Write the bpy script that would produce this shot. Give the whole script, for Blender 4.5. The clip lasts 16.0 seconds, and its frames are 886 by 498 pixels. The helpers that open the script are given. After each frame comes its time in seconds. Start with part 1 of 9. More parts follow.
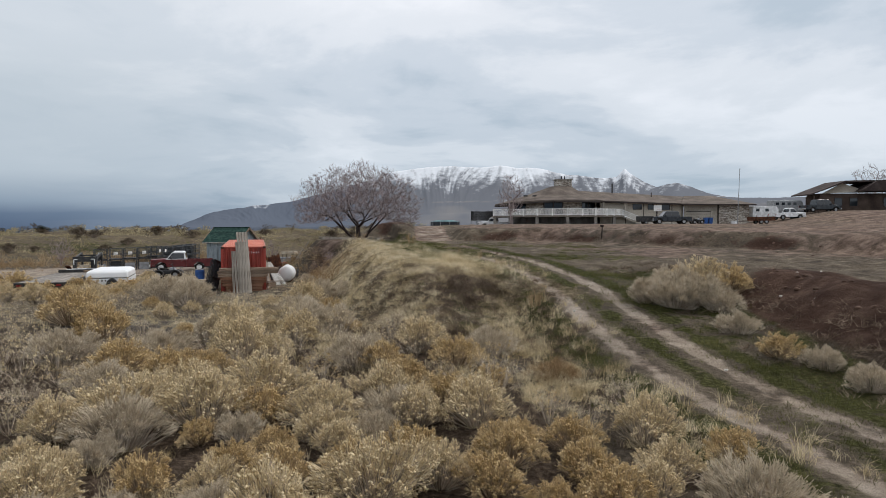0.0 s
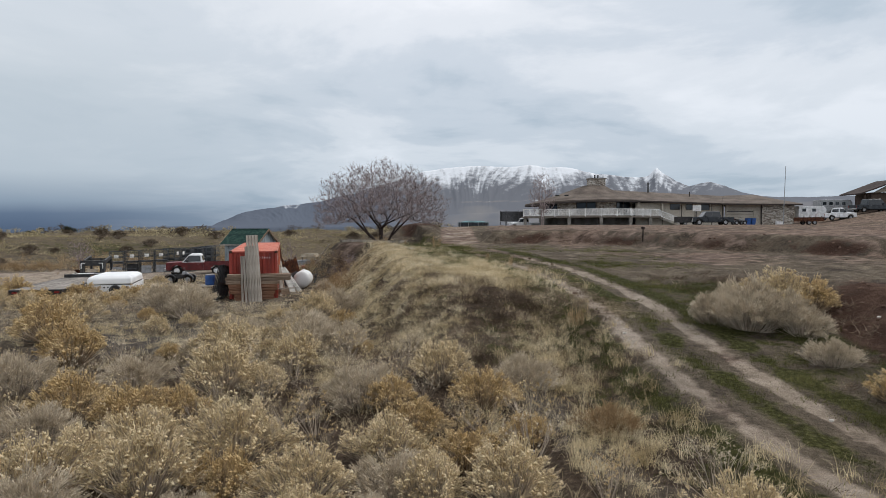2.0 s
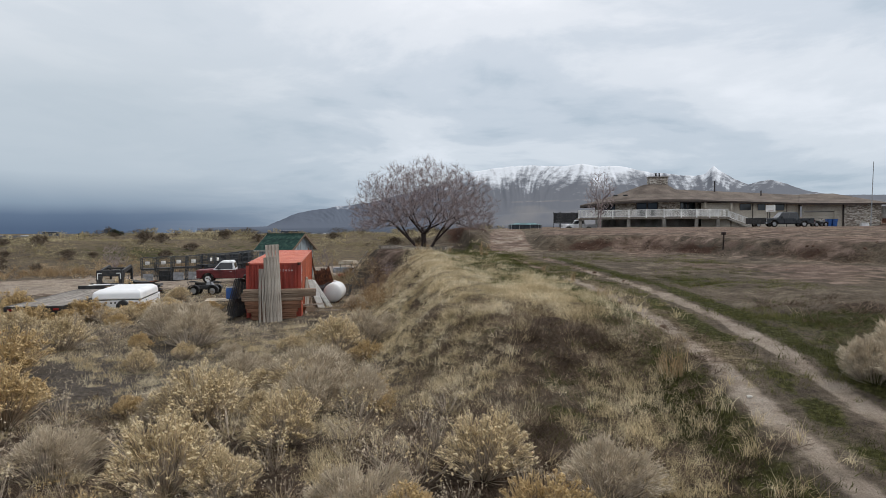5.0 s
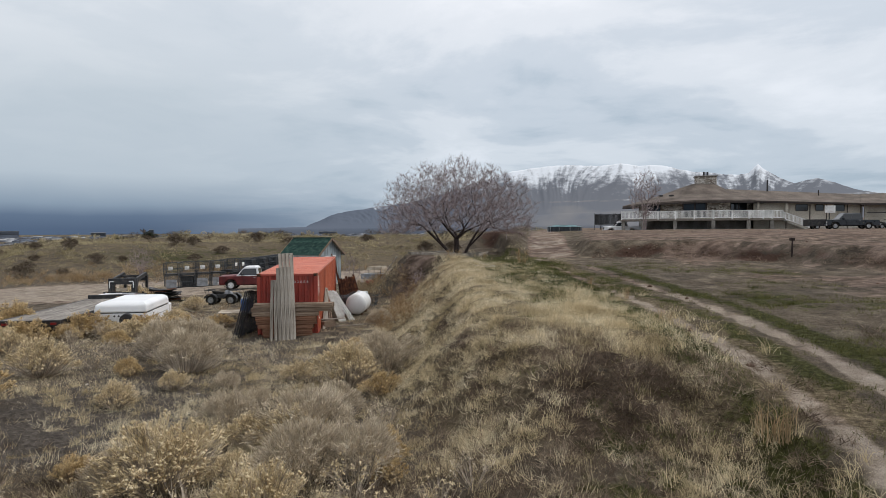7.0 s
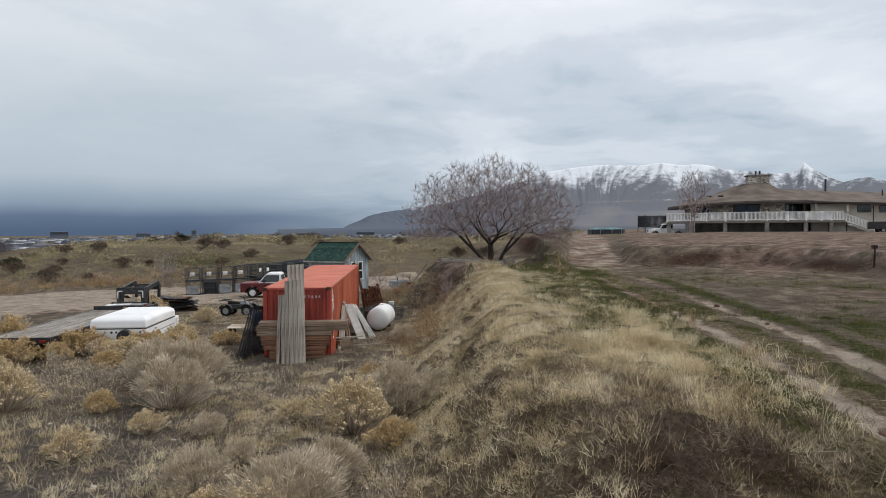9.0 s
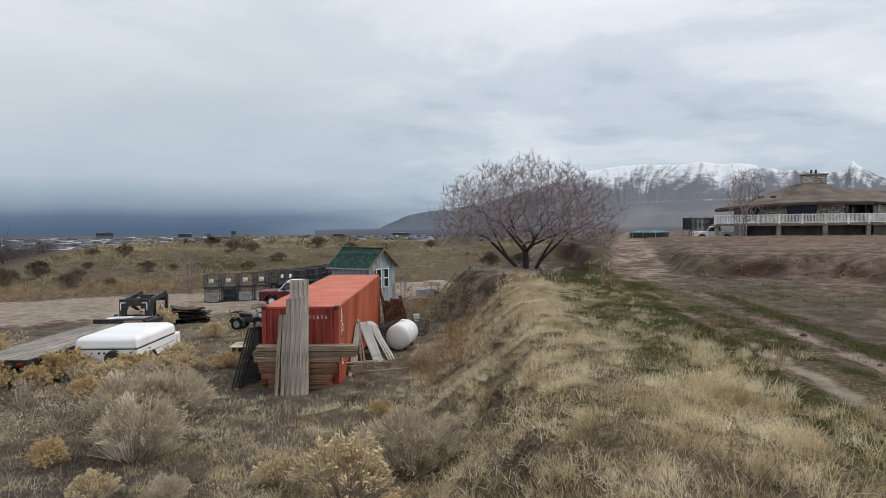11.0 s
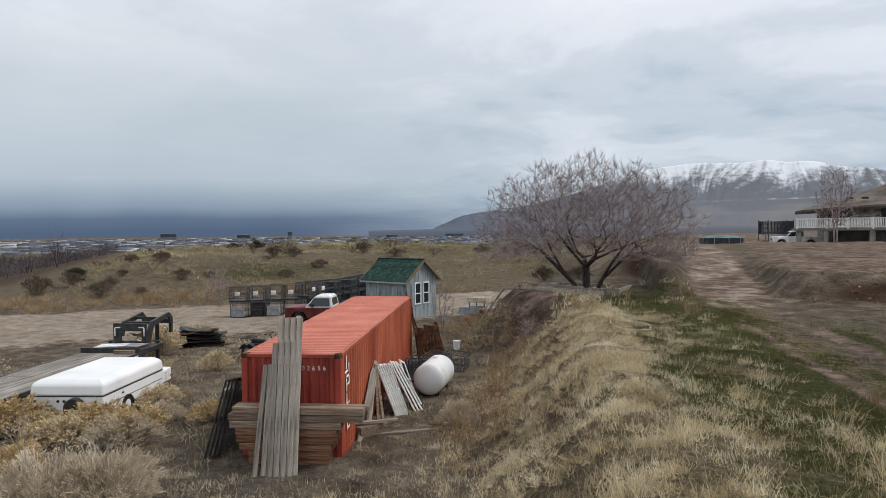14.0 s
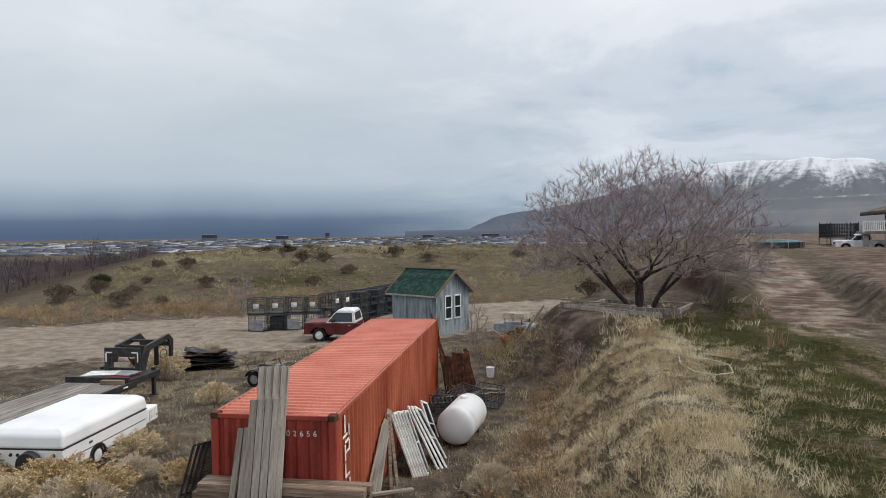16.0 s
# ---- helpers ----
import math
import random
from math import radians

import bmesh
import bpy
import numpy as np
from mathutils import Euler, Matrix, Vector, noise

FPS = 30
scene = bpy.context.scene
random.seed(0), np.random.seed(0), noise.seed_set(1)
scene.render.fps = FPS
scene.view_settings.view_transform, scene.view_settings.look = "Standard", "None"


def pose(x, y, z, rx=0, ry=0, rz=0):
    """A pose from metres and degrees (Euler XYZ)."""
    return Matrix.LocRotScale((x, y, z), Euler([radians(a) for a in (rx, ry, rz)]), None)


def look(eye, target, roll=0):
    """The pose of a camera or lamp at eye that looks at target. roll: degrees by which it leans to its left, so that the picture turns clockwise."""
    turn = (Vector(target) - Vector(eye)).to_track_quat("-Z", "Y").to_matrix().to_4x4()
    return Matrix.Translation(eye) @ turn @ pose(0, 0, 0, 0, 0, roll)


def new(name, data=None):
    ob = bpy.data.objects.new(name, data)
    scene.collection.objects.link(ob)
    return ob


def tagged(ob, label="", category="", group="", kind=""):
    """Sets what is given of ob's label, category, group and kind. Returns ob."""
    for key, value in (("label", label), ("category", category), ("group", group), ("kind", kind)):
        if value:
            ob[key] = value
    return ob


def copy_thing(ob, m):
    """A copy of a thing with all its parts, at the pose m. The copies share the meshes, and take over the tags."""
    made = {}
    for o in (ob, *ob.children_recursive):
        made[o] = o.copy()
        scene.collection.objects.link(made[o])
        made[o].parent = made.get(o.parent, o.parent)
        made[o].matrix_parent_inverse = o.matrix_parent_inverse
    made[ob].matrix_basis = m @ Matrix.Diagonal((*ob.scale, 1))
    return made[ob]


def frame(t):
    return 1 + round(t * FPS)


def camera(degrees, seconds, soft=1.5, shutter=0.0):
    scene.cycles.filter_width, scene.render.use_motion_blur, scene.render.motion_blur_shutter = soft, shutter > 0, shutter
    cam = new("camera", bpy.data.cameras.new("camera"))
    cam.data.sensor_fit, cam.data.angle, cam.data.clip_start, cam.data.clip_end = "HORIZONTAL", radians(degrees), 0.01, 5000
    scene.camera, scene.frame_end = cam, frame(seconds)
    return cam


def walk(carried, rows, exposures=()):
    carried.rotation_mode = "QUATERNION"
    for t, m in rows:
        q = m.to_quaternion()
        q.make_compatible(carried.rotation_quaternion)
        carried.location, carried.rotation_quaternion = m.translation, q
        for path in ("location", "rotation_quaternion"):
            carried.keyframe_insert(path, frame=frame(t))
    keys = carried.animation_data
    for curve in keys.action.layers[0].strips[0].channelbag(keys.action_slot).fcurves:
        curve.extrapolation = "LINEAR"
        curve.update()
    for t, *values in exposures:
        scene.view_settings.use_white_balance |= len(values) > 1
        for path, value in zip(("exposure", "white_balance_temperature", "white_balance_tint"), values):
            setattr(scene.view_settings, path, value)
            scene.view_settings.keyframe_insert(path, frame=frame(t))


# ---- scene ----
cam = camera(67.28, 16.0, soft=0.7)
# seconds, x, y, z, yaw, pitch, roll
PATH = [
    (0.0, -0.033, 0.000, 4.011, -0.016, -1.907, 0.146),
    (1.0, 0.048, 1.662, 4.084, 1.207, -1.916, 0.113),
    (2.0, 0.079, 3.345, 4.177, 2.473, -1.921, 0.129),
    (3.0, 0.071, 5.038, 4.284, 3.826, -1.919, 0.171),
    (4.0, 0.028, 6.735, 4.400, 5.271, -1.910, 0.224),
    (5.0, -0.044, 8.433, 4.522, 6.796, -1.894, 0.276),
    (6.0, -0.142, 10.131, 4.648, 8.372, -1.870, 0.319),
    (7.0, -0.268, 11.832, 4.777, 9.970, -1.841, 0.351),
    (8.0, -0.423, 13.537, 4.908, 11.567, -1.809, 0.370),
    (9.0, -0.610, 15.252, 5.043, 13.143, -1.774, 0.380),
    (10.0, -0.833, 16.979, 5.183, 14.692, -1.740, 0.384),
    (11.0, -1.101, 18.722, 5.331, 16.217, -1.707, 0.388),
    (12.0, -1.419, 20.481, 5.488, 17.729, -1.676, 0.401),
    (13.0, -1.798, 22.258, 5.659, 19.246, -1.649, 0.428),
    (14.0, -2.247, 24.049, 5.847, 20.780, -1.623, 0.479),
    (15.0, -2.777, 25.847, 6.055, 22.336, -1.599, 0.560),
    (16.0, -3.399, 27.643, 6.288, 23.896, -1.572, 0.678),
]
walk(cam, [(t, pose(x, y, z, 90 + pitch, roll, yaw)) for t, x, y, z, yaw, pitch, roll in PATH])

# ---- sky and light ----
SUN_ELEV, SUN_AZ = radians(48), radians(60)


def build_sky():
    w = bpy.data.worlds.new("overcast_sky")
    scene.world = w
    w.use_nodes = True
    nt = w.node_tree
    nt.nodes.clear()
    n, ln = nt.nodes.new, nt.links.new

    def maths(op, a, b=None, clamp=False):
        m = n("ShaderNodeMath")
        m.operation, m.use_clamp = op, clamp
        for i, v in enumerate((a, b)):
            if v is None:
                continue
            if isinstance(v, (int, float)):
                m.inputs[i].default_value = v
            else:
                ln(v, m.inputs[i])
        return m.outputs[0]

    def ramp(fac, stops, ease="LINEAR"):
        r = n("ShaderNodeValToRGB")
        r.color_ramp.interpolation = ease
        e = r.color_ramp.elements
        while len(e) < len(stops):
            e.new(0.5)
        for el, (p, c) in zip(e, stops):
            el.position, el.color = p, (*c, 1)
        ln(fac, r.inputs[0])
        return r.outputs[0]

    def mix(fac, a, b, mode="MIX"):
        m = n("ShaderNodeMix")
        m.data_type, m.blend_type = "RGBA", mode
        for sock, v in ((m.inputs[0], fac), (m.inputs[6], a), (m.inputs[7], b)):
            if isinstance(v, (int, float)):
                sock.default_value = v
            elif isinstance(v, tuple):
                sock.default_value = (*v, 1)
            else:
                ln(v, sock)
        return m.outputs[2]

    tc = n("ShaderNodeTexCoord").outputs["Generated"]
    sep = n("ShaderNodeSeparateXYZ")
    ln(tc, sep.inputs[0])
    x, y, z = sep.outputs
    up = maths("MAXIMUM", z, 0.0)
    # clear sky above the cloud deck, mostly hidden
    nish = n("ShaderNodeTexSky")
    nish.sky_type, nish.sun_disc = "NISHITA", False
    nish.sun_elevation, nish.sun_rotation = SUN_ELEV, SUN_AZ
    # cloud deck, seen in perspective from below
    den = maths("ADD", up, 0.16)
    flat = n("ShaderNodeCombineXYZ")
    ln(maths("DIVIDE", x, den), flat.inputs[0])
    ln(maths("DIVIDE", y, den), flat.inputs[1])
    flat.inputs[2].default_value = 3.7
    big = n("ShaderNodeTexNoise")
    big.inputs["Scale"].default_value, big.inputs["Detail"].default_value = 0.85, 8.0
    big.inputs["Roughness"].default_value, big.inputs["Distortion"].default_value = 0.56, 0.3
    ln(flat.outputs[0], big.inputs["Vector"])
    deck = ramp(maths("MULTIPLY", up, 1.0), [(0.0, (0.50, 0.57, 0.645)), (0.10, (0.56, 0.62, 0.69)),
                                              (0.28, (0.685, 0.725, 0.785)), (0.6, (0.80, 0.82, 0.865)), (1.0, (0.85, 0.86, 0.885))])
    shade = ramp(big.outputs["Fac"], [(0.32, (0.67, 0.74, 0.79)), (0.44, (0.87, 0.90, 0.925)), (0.53, (1.05, 1.045, 1.04)), (0.66, (1.20, 1.17, 1.15))], "EASE")
    sky = mix(1.0, deck, shade, "MULTIPLY")
    # the snow squall over the valley to the north-west: a dark blue base that thins upwards
    az = maths("ARCTAN2", maths("MULTIPLY", x, -1.0), y)
    side = n("ShaderNodeMapRange")
    side.interpolation_type = "SMOOTHSTEP"
    for i, v in ((1, radians(4)), (2, radians(36)), (3, 0.0), (4, 1.0)):
        side.inputs[i].default_value = v
    ln(az, side.inputs[0])
    ragged = n("ShaderNodeTexNoise")
    ragged.inputs["Scale"].default_value, ragged.inputs["Detail"].default_value = 5.0, 3.0
    ln(tc, ragged.inputs["Vector"])
    zz = maths("ADD", z, maths("MULTIPLY", maths("SUBTRACT", ragged.outputs["Fac"], 0.5), 0.02))
    squall = ramp(maths("MULTIPLY", zz, 4.0, True), [(0.0, (0.075, 0.115, 0.19)), (0.075, (0.095, 0.145, 0.23)), (0.14, (0.21, 0.28, 0.37)),
                                                      (0.30, (0.42, 0.49, 0.56)), (0.75, (0.52, 0.58, 0.635)), (1.0, (0.60, 0.65, 0.70))])
    fade = ramp(maths("MULTIPLY", zz, 2.2, True), [(0.0, (1, 1, 1)), (0.45, (0.75, 0.75, 0.75)), (1.0, (0, 0, 0))])
    sky = mix(maths("MULTIPLY", side.outputs[0], fade), sky, squall)
    # ground half of the dome, never seen
    below = maths("LESS_THAN", z, -0.02)
    sky = mix(below, sky, (0.12, 0.11, 0.09))
    clouds, clear = n("ShaderNodeBackground"), n("ShaderNodeBackground")
    ln(sky, clouds.inputs[0])
    clouds.inputs[1].default_value = SKY
    ln(nish.outputs[0], clear.inputs[0])
    clear.inputs[1].default_value = 0.06
    both = n("ShaderNodeMixShader")
    both.inputs[0].default_value = 0.95
    ln(clear.outputs[0], both.inputs[1])
    ln(clouds.outputs[0], both.inputs[2])
    ln(both.outputs[0], n("ShaderNodeOutputWorld").inputs[0])


SKY = 1.12
build_sky()
sun = new("sun", bpy.data.lights.new("sun", "SUN"))
sun.data.energy, sun.data.angle, sun.data.color = 1.75, radians(18), (1.0, 0.97, 0.93)
sun.matrix_world = look((0, 0, 60), (0 - 60 * math.cos(SUN_ELEV) * math.sin(SUN_AZ), 60 * -math.cos(SUN_ELEV) * math.cos(SUN_AZ), 60 - 60 * math.sin(SUN_ELEV)))

# ---- materials ----


def mat(name, base, dark=None, light=None, rough=0.8, metal=0.0, scale=3.0, fine=40.0, bump=0.15, spread=0.35, vary=0.12, stretch=(1, 1, 1), island=False, coords="Object", trans=0.0, grainy=0.2):
    """A procedural surface: a base colour with large stains and fine grain, relief, and a slight change from piece to piece."""
    m = bpy.data.materials.new(name)
    m.use_nodes = True
    nt = m.node_tree
    n, ln = nt.nodes.new, nt.links.new
    bsdf = nt.nodes["Principled BSDF"]
    bsdf.inputs["Metallic"].default_value = metal
    bsdf.inputs["Specular IOR Level"].default_value = 0.12 if rough >= 0.85 else 0.5
    dark = dark or tuple(c * 0.6 for c in base)
    light = light or tuple(min(1, c * 1.3) for c in base)
    tc, mp = n("ShaderNodeTexCoord"), n("ShaderNodeMapping")
    mp.inputs["Scale"].default_value = stretch
    ln(tc.outputs[coords], mp.inputs[0])
    stain, grain = n("ShaderNodeTexNoise"), n("ShaderNodeTexNoise")
    for t, s, d in ((stain, scale, 5.0), (grain, fine, 4.0)):
        t.inputs["Scale"].default_value, t.inputs["Detail"].default_value = s, d
        ln(mp.outputs[0], t.inputs["Vector"])
    r = n("ShaderNodeValToRGB")
    e = r.color_ramp.elements
    e.new(0.5)
    for el, p, c in zip(e, (0.5 - spread / 2, 0.5, 0.5 + spread / 2), (dark, base, light)):
        el.position, el.color = p, (*c, 1)
    ln(stain.outputs["Fac"], r.inputs[0])
    g = n("ShaderNodeMapRange")
    for i, v in ((1, 0.3), (2, 0.7), (3, 1 - grainy), (4, 1 + grainy)):
        g.inputs[i].default_value = v
    ln(grain.outputs["Fac"], g.inputs[0])
    if island:
        rnd = n("ShaderNodeNewGeometry").outputs["Random Per Island"]
    else:
        rnd = n("ShaderNodeObjectInfo").outputs["Random"]
    v = n("ShaderNodeMapRange")
    v.inputs[3].default_value, v.inputs[4].default_value = 1 - vary, 1 + vary
    ln(rnd, v.inputs[0])
    mul = n("ShaderNodeMath")
    mul.operation = "MULTIPLY"
    ln(g.outputs[0], mul.inputs[0])
    ln(v.outputs[0], mul.inputs[1])
    mx = n("ShaderNodeVectorMath")
    mx.operation = "SCALE"
    ln(r.outputs[0], mx.inputs[0])
    ln(mul.outputs[0], mx.inputs["Scale"])
    ln(mx.outputs[0], bsdf.inputs["Base Color"])
    rr = n("ShaderNodeMapRange")
    rr.inputs[3].default_value, rr.inputs[4].default_value = max(0.03, rough - 0.12), min(1, rough + 0.12)
    ln(stain.outputs["Fac"], rr.inputs[0])
    ln(rr.outputs[0], bsdf.inputs["Roughness"])
    if bump:
        b = n("ShaderNodeBump")
        b.inputs["Strength"].default_value, b.inputs["Distance"].default_value = bump, 0.02
        ln(grain.outputs["Fac"], b.inputs["Height"])
        ln(b.outputs[0], bsdf.inputs["Normal"])
    if trans:
        tr, ms = n("ShaderNodeBsdfTranslucent"), n("ShaderNodeMixShader")
        ln(mx.outputs[0], tr.inputs[0])
        ms.inputs[0].default_value = trans
        ln(bsdf.outputs[0], ms.inputs[1])
        ln(tr.outputs[0], ms.inputs[2])
        ln(ms.outputs[0], nt.nodes["Material Output"].inputs[0])
    return m


def glass(name, tint=(0.02, 0.025, 0.03), rough=0.06):
    m = bpy.data.materials.new(name)
    m.use_nodes = True
    b = m.node_tree.nodes["Principled BSDF"]
    b.inputs["Base Color"].default_value = (*tint, 1)
    b.inputs["Roughness"].default_value = rough
    b.inputs["Specular IOR Level"].default_value = 0.6
    return m


# ---- mesh helpers ----


def link_mesh(name, bm, material, parent=None, label="", smooth=False):
    me = bpy.data.meshes.new(name)
    bm.normal_update()
    bm.to_mesh(me)
    bm.free()
    for m in material if isinstance(material, (list, tuple)) else [material]:
        me.materials.append(m)
    if smooth:
        me.polygons.foreach_set("use_smooth", [True] * len(me.polygons))
    ob = new(name, me)
    if parent:
        ob.parent = parent
    if label:
        ob["label"] = label
    return ob


def part(name, bm, material, parent, label="", smooth=False):
    return link_mesh(name, bm, material, parent, label, smooth)


def thing(name, m, label, category, group=""):
    ob = new(name)
    ob.empty_display_size = 0.2
    ob.matrix_basis = m
    return tagged(ob, label, category, group)


def raw_mesh(name, verts, faces, material, parent=None, attrs=(), smooth=False):
    """A mesh from numpy arrays. faces: (n, k) indices."""
    me = bpy.data.meshes.new(name)
    k = faces.shape[1]
    me.vertices.add(len(verts))
    me.vertices.foreach_set("co", np.asarray(verts, np.float32).ravel())
    me.loops.add(faces.size)
    me.loops.foreach_set("vertex_index", faces.astype(np.int32).ravel())
    me.polygons.add(len(faces))
    me.polygons.foreach_set("loop_start", np.arange(0, faces.size, k, dtype=np.int32))
    me.update(calc_edges=True)
    if smooth:
        me.polygons.foreach_set("use_smooth", np.ones(len(faces), bool))
    for nm, val in attrs:
        a = me.attributes.new(nm, "FLOAT", "POINT")
        a.data.foreach_set("value", np.asarray(val, np.float32))
    me.materials.append(material)
    ob = new(name, me)
    if parent:
        ob.parent = parent
    return ob


def box(bm, x0, x1, y0, y1, z0, z1, m=None, bev=0.0):
    """A block between two corners, with chamfered edges if bev."""
    r = bmesh.ops.create_cube(bm, size=1, matrix=Matrix.Translation(((x0 + x1) / 2, (y0 + y1) / 2, (z0 + z1) / 2)) @ Matrix.Diagonal((abs(x1 - x0), abs(y1 - y0), abs(z1 - z0), 1)))
    vs = r["verts"]
    if bev:
        es = list({e for v in vs for e in v.link_edges})
        r = bmesh.ops.bevel(bm, geom=es, offset=bev, segments=1, affect="EDGES", profile=0.5)
        vs = list({v for f in r["faces"] for v in f.verts} | {v for v in vs if v.is_valid})
    if m:
        bmesh.ops.transform(bm, matrix=m, verts=vs)
    return vs


def tube(bm, a, b, r0, r1=None, seg=8, caps=True):
    """A round bar from a to b."""
    a, b = Vector(a), Vector(b)
    d = b - a
    m = Matrix.Translation((a + b) / 2) @ d.to_track_quat("Z", "Y").to_matrix().to_4x4()
    return bmesh.ops.create_cone(bm, cap_ends=caps, segments=seg, radius1=r0, radius2=r0 if r1 is None else r1, depth=d.length, matrix=m)["verts"]


def bar(bm, a, b, w, h):
    """A square bar from a to b; w across, h upright."""
    a, b = Vector(a), Vector(b)
    d = b - a
    m = Matrix.Translation((a + b) / 2) @ d.to_track_quat("Y", "Z").to_matrix().to_4x4()
    return bmesh.ops.create_cube(bm, size=1, matrix=m @ Matrix.Diagonal((w, d.length, h, 1)))["verts"]


def prism(bm, pts, y0, y1, m=None):
    """A profile in x and z, drawn out from y0 to y1."""
    A = [bm.verts.new((x, y0, z)) for x, z in pts]
    B = [bm.verts.new((x, y1, z)) for x, z in pts]
    n = len(pts)
    bm.faces.new(A)
    bm.faces.new(B[::-1])
    for i in range(n):
        bm.faces.new((A[i], B[i], B[(i + 1) % n], A[(i + 1) % n]))
    bmesh.ops.recalc_face_normals(bm, faces=list({f for v in A + B for f in v.link_faces}))
    if m:
        bmesh.ops.transform(bm, matrix=m, verts=A + B)
    return A + B


def bm_of(fn, *a, **k):
    bm = bmesh.new()
    fn(bm, *a, **k)
    return bm


def block(name, parent, material, x0, x1, y0, y1, z0, z1, bev=0.01, m=None, label=""):
    bm = bmesh.new()
    box(bm, x0, x1, y0, y1, z0, z1, m, bev)
    return part(name, bm, material, parent, label)


def rod(name, parent, material, a, b, r0, r1=None, seg=10, label=""):
    bm = bmesh.new()
    tube(bm, a, b, r0, r1, seg)
    return part(name, bm, material, parent, label, smooth=False)

# ---- the lie of the land ----


def S(a, b, v):
    t = np.clip((np.asarray(v, float) - a) / (b - a), 0, 1)
    return t * t * (3 - 2 * t)


def wave(x, y, f, seed=0):
    """Cheap rolling relief, -1 to 1."""
    k = seed * 1.7
    return (np.sin(f * (x * 0.9 + y * 0.35) + k) * np.cos(f * (y * 0.8 - x * 0.45) + 1.3 * k)
            + 0.6 * np.sin(f * 2.1 * (x * 0.4 - y * 0.85) + 2.1 * k) * np.cos(f * 1.9 * (x * 0.75 + y * 0.3) + k)
            + 0.35 * np.sin(f * 4.3 * (x * 0.62 + y * 0.7) + 0.7 * k) * np.cos(f * 3.9 * (y * 0.55 - x * 0.8) + k)) / 1.6


def edge_x(y):
    """The crest of the berm, along its western edge."""
    return np.interp(y, [20, 25, 28.5, 33, 36, 40, 44, 48, 52, 54.5, 57, 62, 75, 95, 140], [1.0, -0.4, -1.9, -3.0, -3.7, -4.6, -5.3, -6.1, -7.2, -9.6, -10.9, -10.2, -9.0, -14, -30])


def road_x(y):
    """The middle of the wheel tracks."""
    return np.interp(y, [-20, 5, 11, 15, 18, 20.5, 24, 28, 33, 40, 48, 56, 64, 80, 100], [11.5, 8.2, 7.0, 6.2, 5.6, 5.28, 4.95, 4.45, 3.2, 1.7, 0.1, -0.8, -1.2, -1.6, -2.5])


